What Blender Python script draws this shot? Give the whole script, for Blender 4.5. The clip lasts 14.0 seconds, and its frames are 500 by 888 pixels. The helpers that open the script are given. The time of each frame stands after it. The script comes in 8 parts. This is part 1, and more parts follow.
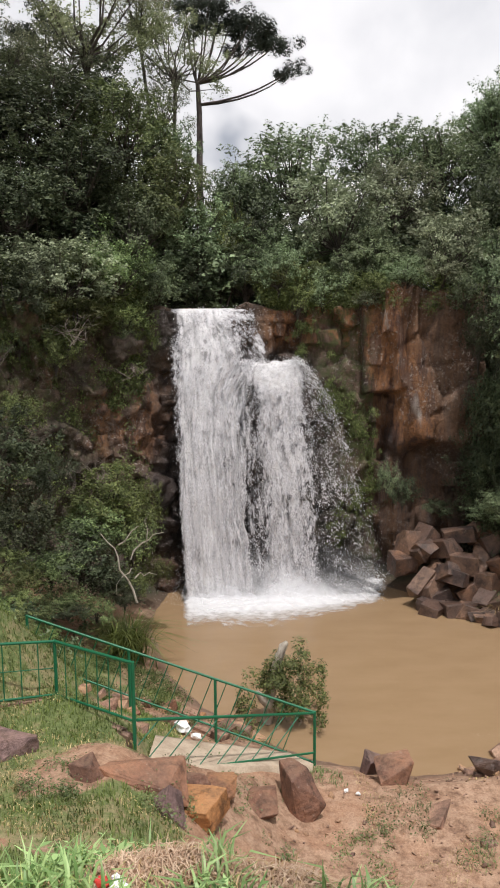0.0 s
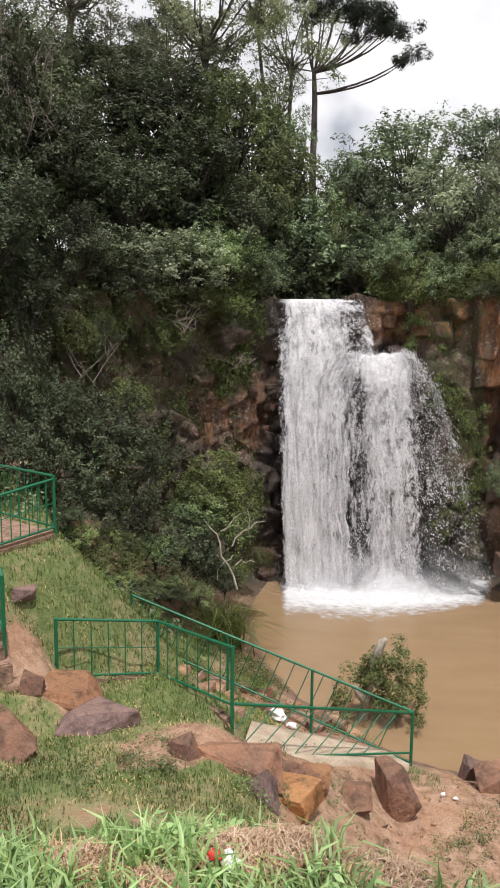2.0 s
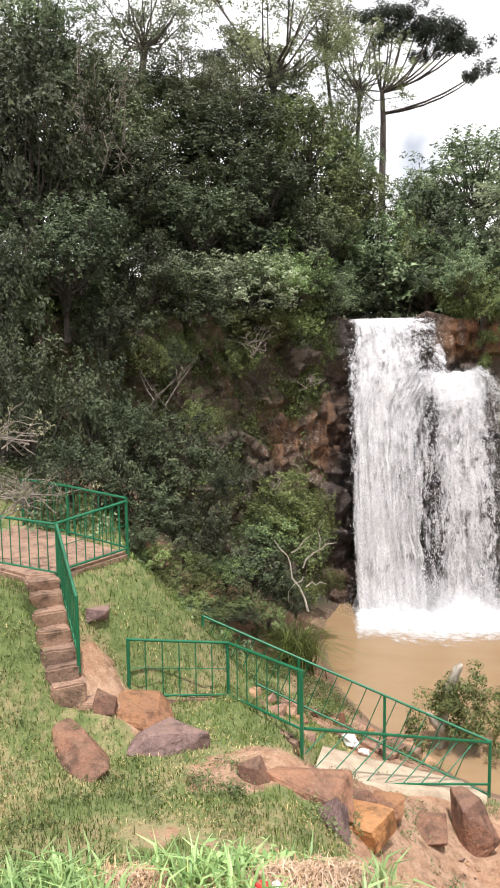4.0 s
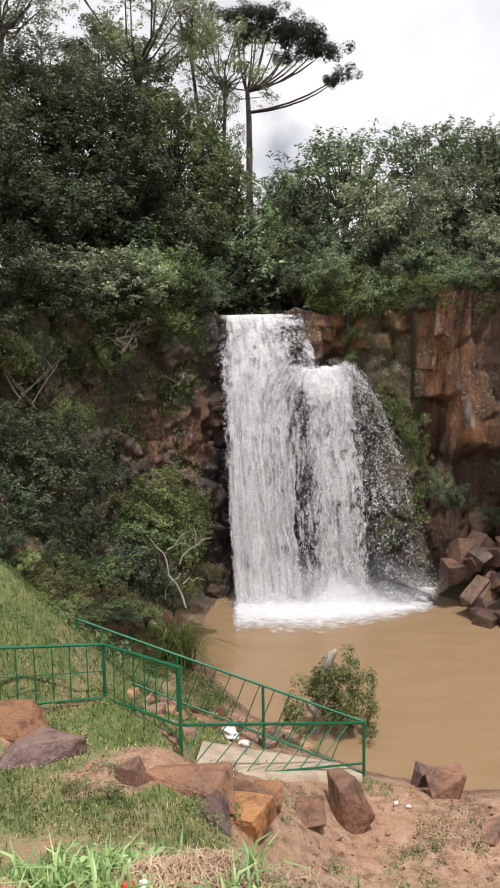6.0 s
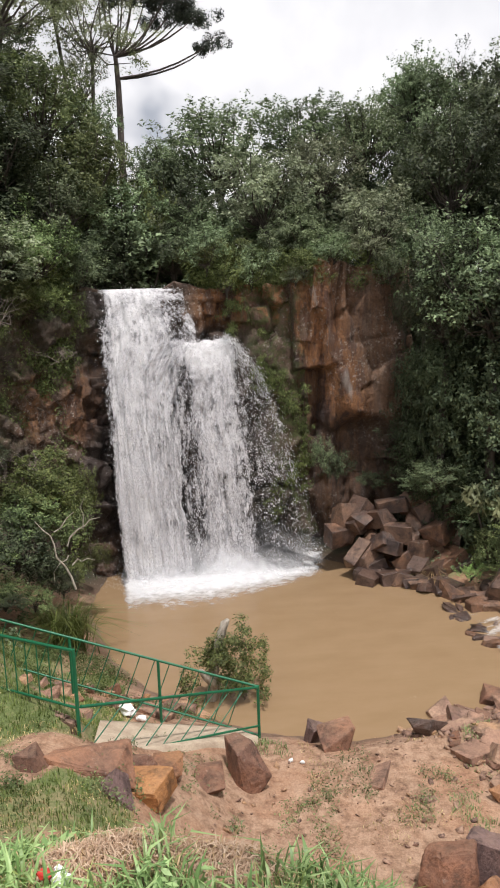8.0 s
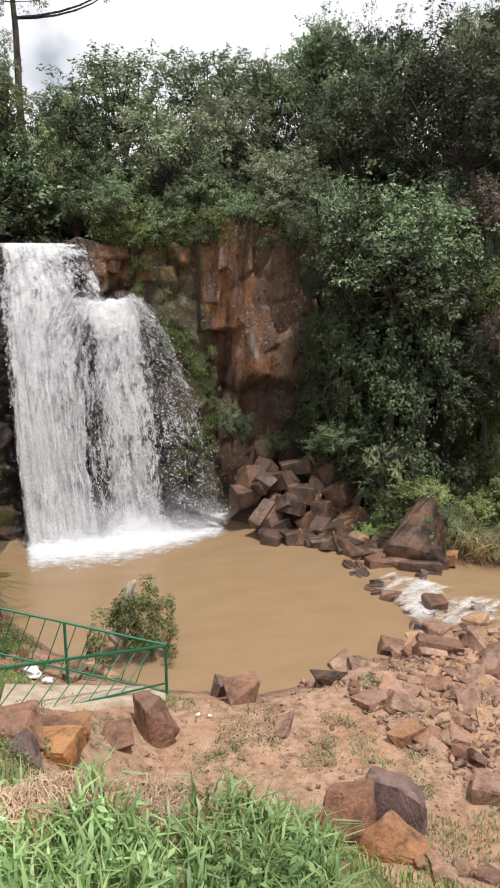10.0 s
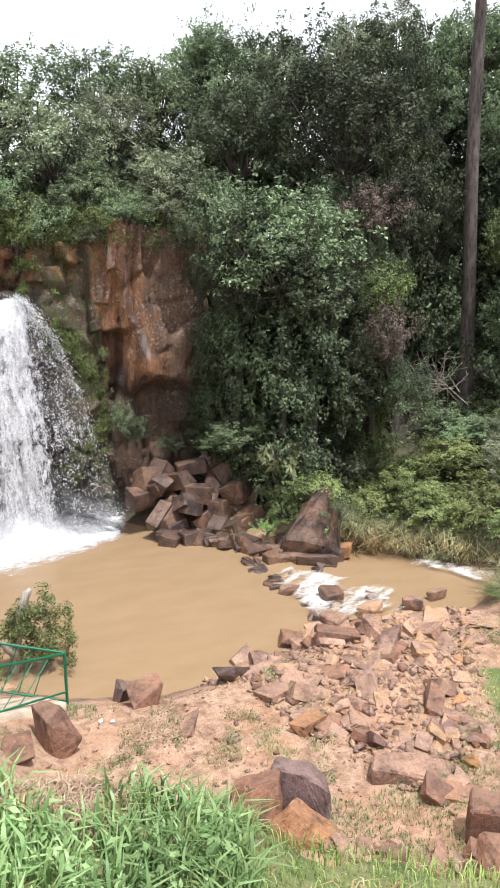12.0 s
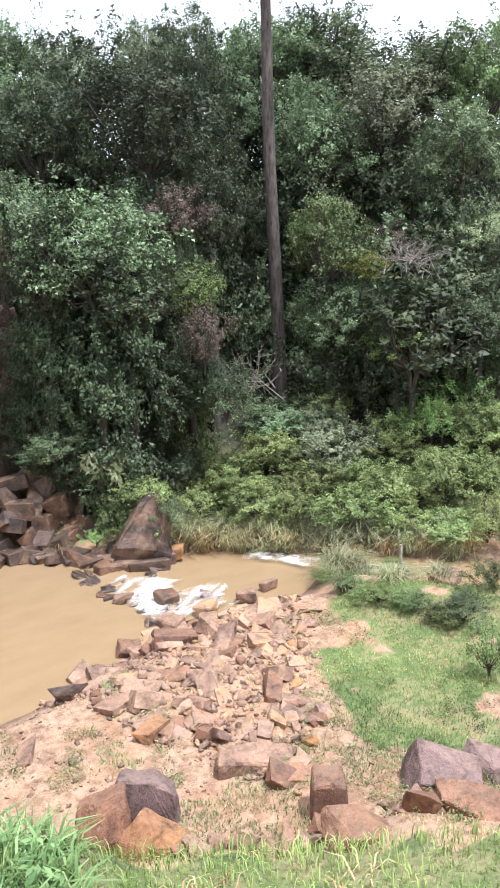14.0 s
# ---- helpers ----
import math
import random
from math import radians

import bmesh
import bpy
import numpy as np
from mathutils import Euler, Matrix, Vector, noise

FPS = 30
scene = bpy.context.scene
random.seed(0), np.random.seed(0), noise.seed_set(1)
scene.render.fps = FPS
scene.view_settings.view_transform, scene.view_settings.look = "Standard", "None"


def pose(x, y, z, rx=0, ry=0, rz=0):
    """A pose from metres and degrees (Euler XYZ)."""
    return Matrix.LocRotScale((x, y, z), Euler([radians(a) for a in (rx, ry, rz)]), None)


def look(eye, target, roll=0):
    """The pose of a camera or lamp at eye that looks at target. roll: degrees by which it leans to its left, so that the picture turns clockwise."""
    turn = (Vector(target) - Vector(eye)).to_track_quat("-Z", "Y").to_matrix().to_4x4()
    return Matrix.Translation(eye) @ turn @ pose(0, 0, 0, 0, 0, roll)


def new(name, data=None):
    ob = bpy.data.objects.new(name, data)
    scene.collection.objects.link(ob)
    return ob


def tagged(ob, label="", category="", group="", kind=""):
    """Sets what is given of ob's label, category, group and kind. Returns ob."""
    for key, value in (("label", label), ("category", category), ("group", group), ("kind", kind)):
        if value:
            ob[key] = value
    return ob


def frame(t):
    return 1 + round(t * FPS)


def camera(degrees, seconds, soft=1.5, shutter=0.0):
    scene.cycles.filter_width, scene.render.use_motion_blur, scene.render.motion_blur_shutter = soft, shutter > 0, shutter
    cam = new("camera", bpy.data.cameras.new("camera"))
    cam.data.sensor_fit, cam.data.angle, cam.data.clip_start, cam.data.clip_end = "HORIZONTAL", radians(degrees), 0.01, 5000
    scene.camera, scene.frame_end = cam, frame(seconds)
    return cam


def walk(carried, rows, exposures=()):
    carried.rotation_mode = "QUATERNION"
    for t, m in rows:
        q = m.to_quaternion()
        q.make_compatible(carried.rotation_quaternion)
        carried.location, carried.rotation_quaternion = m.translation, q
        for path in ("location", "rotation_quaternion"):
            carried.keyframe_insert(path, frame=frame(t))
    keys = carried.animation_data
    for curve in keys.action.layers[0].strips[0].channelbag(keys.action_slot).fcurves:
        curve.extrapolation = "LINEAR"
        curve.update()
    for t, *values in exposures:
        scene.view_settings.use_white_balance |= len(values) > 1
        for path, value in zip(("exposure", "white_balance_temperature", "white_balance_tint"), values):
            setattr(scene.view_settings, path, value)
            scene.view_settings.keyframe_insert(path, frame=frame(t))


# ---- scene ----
import itertools
cam = camera(37.38, 14.0, soft=1.95)
EYE = 8.8  # camera height over the pool
ROWS = [
    (0.0, 0.0, 0.0, 0.0, 82.4, 0.48, -0.06), (0.5, -0.012, -0.015, 0.025, 83.68, 0.46, 0.32),
    (1.0, -0.016, -0.012, -0.002, 83.68, 0.35, 2.08), (1.5, -0.041, -0.013, -0.004, 83.65, 0.56, 4.49),
    (2.0, -0.087, 0.023, -0.044, 81.79, -0.49, 8.0), (2.5, -0.076, 0.029, -0.033, 81.58, 0.26, 10.85),
    (2.7, -0.07, -0.001, -0.019, 81.88, -0.05, 12.0), (4.8, 0.066, -0.003, 0.019, 85.78, 0.57, 13.75),
    (5.0, 0.071, -0.003, 0.021, 86.77, 0.08, 12.97), (5.5, 0.032, 0.08, -0.065, 85.04, 0.79, 9.24),
    (6.0, 0.063, 0.074, -0.054, 83.0, 0.99, 3.86), (6.5, 0.105, 0.058, -0.039, 81.81, 1.48, -0.28),
    (7.0, 0.053, 0.018, 0.008, 81.05, 1.45, -2.58), (7.5, 0.043, -0.016, 0.049, 80.78, 1.52, -3.56),
    (8.0, 0.042, -0.039, 0.051, 80.57, 1.97, -5.32), (8.2, 0.044, -0.033, 0.036, 80.43, 2.07, -5.69),
    (10.3, -0.082, -0.084, 0.003, 77.41, 0.42, -13.26), (10.5, -0.087, -0.033, -0.019, 77.36, 0.66, -13.49),
    (11.0, -0.105, -0.031, -0.049, 76.31, 0.85, -15.42), (11.5, -0.077, -0.086, -0.037, 77.31, 0.35, -19.81),
    (12.0, -0.117, -0.124, -0.019, 77.64, 0.24, -20.99), (12.5, -0.089, -0.103, -0.028, 77.35, 1.24, -23.94),
    (13.0, -0.058, -0.105, -0.04, 77.18, 1.57, -27.56), (13.5, -0.044, -0.133, -0.041, 77.54, 1.74, -31.08),
    (14.0, -0.007, -0.147, -0.053, 77.68, 1.81, -34.99),
]
EXPOSURES = [(0.0, -0.76, 6450, 13), (1.5, -0.66, 6450, 13), (2.2, -0.6, 6450, 13), (2.7, -0.4, 6450, 13), (4.8, -0.1, 6450, 12), (5.2, -0.26, 6450, 12), (5.6, -0.54, 6450, 13), (6.5, -0.67, 6450, 13), (8.2, -0.68, 6450, 13),
             (10.5, -0.46, 6400, 11), (11.0, -0.36, 6400, 11), (11.5, -0.15, 6300, 11), (12.5, 0.07, 5850, 10), (14.0, 0.24, 5700, 8)]  # seconds, stops, kelvin, tint
walk(cam, [(t, pose(x, y, z + EYE, rx, ry, rz)) for t, x, y, z, rx, ry, rz in ROWS], EXPOSURES)

# ---- light: bright broken cloud, a veiled sun high behind the viewer ----
SUN_ELEVATION, SUN_AZIMUTH = 70, 158  # degrees; azimuth clockwise from +y
world = bpy.data.worlds.new("sky")
scene.world = world
world.use_nodes = True
wn = world.node_tree
wn.nodes.clear()
w_out = wn.nodes.new("ShaderNodeOutputWorld")
w_bg = wn.nodes.new("ShaderNodeBackground")
w_sky = wn.nodes.new("ShaderNodeTexSky")
w_sky.sky_type, w_sky.sun_disc = "NISHITA", False
w_sky.sun_elevation, w_sky.sun_rotation = radians(SUN_ELEVATION), radians(SUN_AZIMUTH)
w_co = wn.nodes.new("ShaderNodeTexCoord")
w_noise = wn.nodes.new("ShaderNodeTexNoise")
w_noise.inputs["Scale"].default_value, w_noise.inputs["Detail"].default_value = 2.6, 5
w_ramp = wn.nodes.new("ShaderNodeValToRGB")
w_ramp.color_ramp.elements[0].position, w_ramp.color_ramp.elements[1].position = 0.27, 0.38
w_dim = wn.nodes.new("ShaderNodeMixRGB")
w_dim.blend_type = "MULTIPLY"
w_dim.inputs[0].default_value = 1.0
w_dim.inputs[2].default_value = (0.11, 0.11, 0.11, 1)
w_cl = wn.nodes.new("ShaderNodeTexNoise")
w_cl.inputs["Scale"].default_value, w_cl.inputs["Detail"].default_value = 4.5, 6
w_clr = wn.nodes.new("ShaderNodeValToRGB")
w_clr.color_ramp.elements[0].position, w_clr.color_ramp.elements[1].position = 0.35, 0.6
w_clr.color_ramp.elements[0].color, w_clr.color_ramp.elements[1].color = (1.48, 1.51, 1.57, 1), (2.05, 2.05, 2.05, 1)
w_mix = wn.nodes.new("ShaderNodeMixRGB")
for a, b in ((w_co.outputs["Generated"], w_noise.inputs["Vector"]), (w_co.outputs["Generated"], w_cl.inputs["Vector"]),
             (w_noise.outputs["Fac"], w_ramp.inputs["Fac"]), (w_cl.outputs["Fac"], w_clr.inputs["Fac"]),
             (w_sky.outputs["Color"], w_dim.inputs[1]), (w_ramp.outputs["Color"], w_mix.inputs[0]),
             (w_dim.outputs["Color"], w_mix.inputs[1]), (w_clr.outputs["Color"], w_mix.inputs[2]),
             (w_mix.outputs["Color"], w_bg.inputs["Color"]), (w_bg.outputs["Background"], w_out.inputs["Surface"])):
    wn.links.new(a, b)
w_bg.inputs["Strength"].default_value = 0.84
sun = new("sun", bpy.data.lights.new("sun", "SUN"))
sun.data.energy, sun.data.angle, sun.data.color = 5.6, radians(2.0), (1.0, 0.965, 0.92)
_e, _a = radians(SUN_ELEVATION), radians(SUN_AZIMUTH)
SUN_WAY = Vector((math.sin(_a) * math.cos(_e), math.cos(_a) * math.cos(_e), math.sin(_e)))
sun.matrix_world = look(SUN_WAY * 60, (0, 0, 0))


# ---- materials ----
def material(name, color=(0.5, 0.5, 0.5), rough=0.8, metal=0.0):
    m = bpy.data.materials.new(name)
    m.use_nodes = True
    b = m.node_tree.nodes["Principled BSDF"]
    b.inputs["Base Color"].default_value = (*color, 1)
    b.inputs["Roughness"].default_value, b.inputs["Metallic"].default_value = rough, metal
    return m, m.node_tree, b


def node(nt, kind, **values):
    n = nt.nodes.new("ShaderNode" + kind)
    for key, value in values.items():
        n.inputs[key.replace("_", " ")].default_value = value
    return n


def coords(nt, space, stretch=(1, 1, 1)):
    """World position or object coordinates, stretched."""
    mapping = node(nt, "Mapping")
    mapping.inputs["Scale"].default_value = stretch
    if space == "world":
        nt.links.new(nt.nodes.new("ShaderNodeNewGeometry").outputs["Position"], mapping.inputs["Vector"])
    else:
        nt.links.new(nt.nodes.new("ShaderNodeTexCoord").outputs["Object"], mapping.inputs["Vector"])
    return mapping.outputs["Vector"]


def noise_of(nt, vector, scale, detail=4.0, rough=0.55, distortion=0.0):
    n = node(nt, "TexNoise", Scale=scale, Detail=detail, Roughness=rough, Distortion=distortion)
    nt.links.new(vector, n.inputs["Vector"])
    return n.outputs["Fac"]


def ramp(nt, fac, *stops):
    """Stops: position and a grey value or a colour."""
    r = nt.nodes.new("ShaderNodeValToRGB")
    while len(r.color_ramp.elements) < len(stops):
        r.color_ramp.elements.new(0.5)
    for e, (p, c) in zip(r.color_ramp.elements, stops):
        e.position = p
        e.color = (c, c, c, 1) if isinstance(c, (int, float)) else (*c, 1)
    nt.links.new(fac, r.inputs["Fac"])
    return r.outputs["Color"]


def mix(nt, fac, a, b, how="MIX"):
    n = nt.nodes.new("ShaderNodeMixRGB")
    n.blend_type = how
    for i, v in enumerate((fac, a, b)):
        if isinstance(v, (int, float)):
            n.inputs[i].default_value = v if i == 0 else (v, v, v, 1)
        elif isinstance(v, tuple):
            n.inputs[i].default_value = (*v, 1)
        else:
            nt.links.new(v, n.inputs[i])
    return n.outputs["Color"]


def calc(nt, how, a, b):
    n = nt.nodes.new("ShaderNodeMath")
    n.operation = how
    for i, v in enumerate((a, b)):
        if isinstance(v, (int, float)):
            n.inputs[i].default_value = v
        else:
            nt.links.new(v, n.inputs[i])
    return n.outputs["Value"]


def bump(nt, bsdf, height, strength=0.5, distance=0.05):
    n = node(nt, "Bump", Strength=strength, Distance=distance)
    nt.links.new(height, n.inputs["Height"])
    nt.links.new(n.outputs["Normal"], bsdf.inputs["Normal"])


def attribute(nt, name):
    n = nt.nodes.new("ShaderNodeAttribute")
    n.attribute_name = name
    return n.outputs["Fac"]


def leaf_material(name, dark, light, gloss=0.56, through_light=0.22):
    m, nt, b = material(name, dark, gloss)
    b.inputs["Specular IOR Level"].default_value = 0.28
    geo, info = nt.nodes.new("ShaderNodeNewGeometry"), nt.nodes.new("ShaderNodeObjectInfo")
    tone = ramp(nt, geo.outputs["Random Per Island"], (0.0, dark), (0.6, tuple((p + q) / 2 for p, q in zip(dark, light))), (1.0, light))
    patch = noise_of(nt, coords(nt, "world"), 0.5, 3)
    tone = mix(nt, 1.0, tone, ramp(nt, patch, (0.3, 0.5), (0.7, 1.3)), "MULTIPLY")
    hsv = node(nt, "HueSaturation", Saturation=1.06)
    nt.links.new(tone, hsv.inputs["Color"])
    nt.links.new(calc(nt, "ADD", calc(nt, "MULTIPLY", info.outputs["Random"], 0.04), 0.462), hsv.inputs["Hue"])
    nt.links.new(calc(nt, "ADD", calc(nt, "MULTIPLY", info.outputs["Random"], 0.7), 0.72), hsv.inputs["Value"])
    nt.links.new(hsv.outputs["Color"], b.inputs["Base Color"])
    lucent, both = nt.nodes.new("ShaderNodeBsdfTranslucent"), node(nt, "MixShader", Fac=through_light)
    nt.links.new(hsv.outputs["Color"], lucent.inputs["Color"])
    nt.links.new(b.outputs["BSDF"], both.inputs[1])
    nt.links.new(lucent.outputs["BSDF"], both.inputs[2])
    nt.links.new(both.outputs["Shader"], nt.nodes["Material Output"].inputs["Surface"])
    return m


LEAF = {
    # dark-leaved plants, and foliage whose shade is put into its colour
    "dark": leaf_material("leaves_dark_or_shaded", (0.034, 0.05, 0.028), (0.125, 0.155, 0.085)),
    "mid": leaf_material("leaves_mid", (0.085, 0.122, 0.064), (0.27, 0.345, 0.195)),
    "deep": leaf_material("leaves_deep", (0.055, 0.082, 0.048), (0.185, 0.235, 0.138)),
    "bright": leaf_material("leaves_bright", (0.122, 0.172, 0.062), (0.34, 0.405, 0.18)),
    "canopy": leaf_material("leaves_canopy", (0.072, 0.112, 0.046), (0.25, 0.325, 0.145)),
    "light": leaf_material("leaves_light", (0.18, 0.23, 0.12), (0.44, 0.50, 0.30)),
    "grey": leaf_material("leaves_grey_green", (0.135, 0.165, 0.10), (0.34, 0.385, 0.25)),
    "olive": leaf_material("leaves_olive", (0.06, 0.085, 0.032), (0.215, 0.265, 0.10)),
    "yellow": leaf_material("leaves_yellow_green", (0.11, 0.145, 0.035), (0.30, 0.35, 0.11)),
    "brown": leaf_material("leaves_brown", (0.09, 0.072, 0.055), (0.26, 0.21, 0.165)),
    "fern": leaf_material("leaves_fern", (0.09, 0.16, 0.05), (0.28, 0.40, 0.15)),
    "airy": leaf_material("leaves_thin", (0.10, 0.12, 0.075), (0.29, 0.32, 0.21)),
    "pine": leaf_material("needles_dark", (0.028, 0.038, 0.028), (0.085, 0.10, 0.075), 0.6, 0.1),
    "grass": leaf_material("grass_blades", (0.14, 0.20, 0.06), (0.37, 0.445, 0.18), 0.45, 0.3),
    "lush": leaf_material("grass_lush", (0.09, 0.16, 0.055), (0.31, 0.425, 0.195), 0.4, 0.3),
    "slope": leaf_material("grass_slope", (0.075, 0.125, 0.035), (0.25, 0.335, 0.115), 0.45, 0.3),
    "straw": leaf_material("dry_grass", (0.24, 0.18, 0.08), (0.58, 0.48, 0.26), 0.6, 0.2),
    "chaff": leaf_material("cut_straw", (0.36, 0.27, 0.15), (0.72, 0.62, 0.42), 0.6, 0.2),
    "reed": leaf_material("reed_blades", (0.20, 0.225, 0.11), (0.52, 0.53, 0.34), 0.5, 0.3),
}


def bark_material(name, dark, light, scale=6.0):
    m, nt, b = material(name, dark, 0.9)
    v = coords(nt, "world", (1, 1, 0.25))
    n = noise_of(nt, v, scale, 6, 0.65)
    nt.links.new(ramp(nt, n, (0.3, dark), (0.7, light)), b.inputs["Base Color"])
    bump(nt, b, n, 0.8, 0.06)
    return m


BARK = bark_material("bark_grey_brown", (0.032, 0.026, 0.021), (0.115, 0.095, 0.078))
BARK_PINE = bark_material("bark_flaky", (0.016, 0.013, 0.012), (0.15, 0.12, 0.105), 9)
DEADWOOD = bark_material("dead_wood", (0.24, 0.205, 0.165), (0.56, 0.50, 0.42), 12)
BARE_TWIG = bark_material("bare_twigs", (0.16, 0.13, 0.11), (0.34, 0.29, 0.25), 12)


def stone_material(name, *stops, rough=0.75, lichen=0.0, scale=1.0, dust=0.0, loose=False):
    """Broken basalt: hue by the piece, then grain, stains and lichen."""
    m, nt, b = material(name, stops[0][1], rough)
    each = nt.nodes.new("ShaderNodeNewGeometry").outputs["Random Per Island"] if loose else nt.nodes.new("ShaderNodeObjectInfo").outputs["Random"]
    v = coords(nt, "world")
    big = noise_of(nt, v, 1.3 * scale, 4, 0.6)
    hue = calc(nt, "ADD", calc(nt, "MULTIPLY", each, 0.75), calc(nt, "MULTIPLY", calc(nt, "SUBTRACT", big, 0.25), 0.9))
    tone = ramp(nt, hue, *stops)
    fine = noise_of(nt, v, 16 * scale, 6, 0.7)
    tone = mix(nt, 1.0, tone, ramp(nt, fine, (0.25, 0.6), (0.75, 1.3)), "MULTIPLY")
    stain = noise_of(nt, v, 3.3 * scale, 5, 0.7, 0.6)
    tone = mix(nt, 1.0, tone, ramp(nt, stain, (0.36, 0.46), (0.52, 1.08)), "MULTIPLY")
    if lichen:
        spots = ramp(nt, noise_of(nt, v, 9 * scale, 5, 0.75), (0.62, 0.0), (0.68, lichen))
        tone = mix(nt, spots, tone, (0.42, 0.40, 0.36))
    if dust:
        up = nt.nodes.new("ShaderNodeSeparateXYZ")
        nt.links.new(nt.nodes.new("ShaderNodeNewGeometry").outputs["Normal"], up.inputs["Vector"])
        lie = calc(nt, "ADD", calc(nt, "SUBTRACT", up.outputs["Z"], 0.12), calc(nt, "MULTIPLY", calc(nt, "SUBTRACT", noise_of(nt, v, 4.5 * scale, 5, 0.7), 0.5), 1.6))
        tone = mix(nt, ramp(nt, lie, (0.55, 0.0), (1.0, dust)), tone, mix(nt, fine, (0.28, 0.17, 0.105), (0.40, 0.26, 0.17)))
    nt.links.new(tone, b.inputs["Base Color"])
    bump(nt, b, mix(nt, 0.4, fine, noise_of(nt, v, 5 * scale, 5, 0.6)), 0.9, 0.06)
    return m


RUBBLE_TONES = ((0.0, (0.17, 0.095, 0.068)), (0.22, (0.37, 0.215, 0.145)), (0.42, (0.22, 0.125, 0.09)), (0.6, (0.44, 0.28, 0.19)), (0.75, (0.43, 0.25, 0.13)), (0.88, (0.34, 0.21, 0.155)), (1.0, (0.17, 0.095, 0.072)))
STONE = stone_material("stone_rubble", *RUBBLE_TONES, dust=0.3)
GRAVEL_STONE = stone_material("stone_gravel", *RUBBLE_TONES, dust=0.2, loose=True)
STONE_RED = stone_material("stone_red_brown", (0.0, (0.085, 0.046, 0.034)), (0.4, (0.25, 0.115, 0.066)), (0.7, (0.15, 0.078, 0.054)), (1.0, (0.31, 0.15, 0.085)), lichen=0.3, dust=0.3)
STONE_ORANGE = stone_material("stone_orange", (0.0, (0.34, 0.14, 0.05)), (0.5, (0.44, 0.22, 0.085)), (1.0, (0.22, 0.10, 0.055)), dust=0.2)
STONE_PURPLE = stone_material("stone_purple_grey", (0.0, (0.16, 0.10, 0.093)), (0.5, (0.23, 0.145, 0.132)), (1.0, (0.14, 0.09, 0.083)), lichen=0.15, dust=0.25)
STONE_WET = stone_material("stone_wet_dark", (0.0, (0.075, 0.05, 0.04)), (0.5, (0.13, 0.08, 0.06)), (1.0, (0.06, 0.045, 0.042)), rough=0.35)
STONE_PILE = stone_material("stone_pile", (0.0, (0.055, 0.034, 0.027)), (0.3, (0.21, 0.11, 0.064)), (0.5, (0.09, 0.057, 0.045)), (0.75, (0.25, 0.15, 0.10)), (1.0, (0.06, 0.042, 0.038)), rough=0.45, lichen=0.35)


def cliff_material():
    m, nt, b = material("cliff_rock", (0.2, 0.12, 0.08), 0.8)
    v, tall = coords(nt, "world"), coords(nt, "world", (1, 1, 0.14))
    streak = noise_of(nt, tall, 2.2, 6, 0.65, 0.4)
    fine = noise_of(nt, v, 11, 7, 0.7)
    red, wet_shade, moss = attribute(nt, "red"), attribute(nt, "wet_shade"), attribute(nt, "moss")
    brown = ramp(nt, streak, (0.25, (0.045, 0.03, 0.024)), (0.5, (0.125, 0.082, 0.058)), (0.75, (0.23, 0.165, 0.12)))
    cloud = mix(nt, 0.5, noise_of(nt, coords(nt, "world", (1, 1, 0.4)), 0.8, 6, 0.7, 0.8), noise_of(nt, coords(nt, "world", (1, 1, 0.09)), 1.6, 6, 0.7, 0.3))
    rust = ramp(nt, cloud, (0.37, (0.03, 0.018, 0.015)), (0.45, (0.11, 0.052, 0.033)), (0.51, (0.30, 0.14, 0.058)), (0.56, (0.14, 0.073, 0.047)), (0.65, (0.27, 0.185, 0.14)))
    tone = mix(nt, red, brown, rust)
    tone = mix(nt, 1.0, tone, ramp(nt, fine, (0.25, 0.55), (0.75, 1.35)), "MULTIPLY")
    spots = ramp(nt, noise_of(nt, v, 7.5, 6, 0.8), (0.55, 0.0), (0.62, 0.75))
    patch = ramp(nt, noise_of(nt, v, 0.6, 3), (0.42, 0.0), (0.56, 1.0))
    tone = mix(nt, calc(nt, "MULTIPLY", spots, patch), tone, (0.50, 0.45, 0.40))
    pale = ramp(nt, noise_of(nt, coords(nt, "world", (1, 1, 0.22)), 2.6, 5, 0.7), (0.62, 0.0), (0.68, 0.7))
    tone = mix(nt, calc(nt, "MULTIPLY", pale, red), tone, (0.30, 0.26, 0.23))
    tone = mix(nt, ramp(nt, calc(nt, "MULTIPLY", attribute(nt, "pale"), calc(nt, "ADD", streak, 0.5)), (0.3, 0.0), (0.6, 0.85)), tone, (0.46, 0.43, 0.40))
    green = ramp(nt, noise_of(nt, v, 3.2, 5, 0.7), (0.42, 0.0), (0.6, 1.0))
    tone = mix(nt, calc(nt, "MULTIPLY", green, moss), tone, mix(nt, fine, (0.03, 0.045, 0.012), (0.12, 0.14, 0.04)))
    # darkens wet rock, and paints shade into the right cliff's recesses
    tone = mix(nt, wet_shade, tone, mix(nt, 0.75, tone, (0.03, 0.024, 0.024)))
    nt.links.new(tone, b.inputs["Base Color"])
    nt.links.new(ramp(nt, wet_shade, (0.0, 0.85), (1.0, 0.3)), b.inputs["Roughness"])
    bump(nt, b, mix(nt, 0.5, fine, streak), 1.0, 0.2)
    return m


CLIFF = cliff_material()


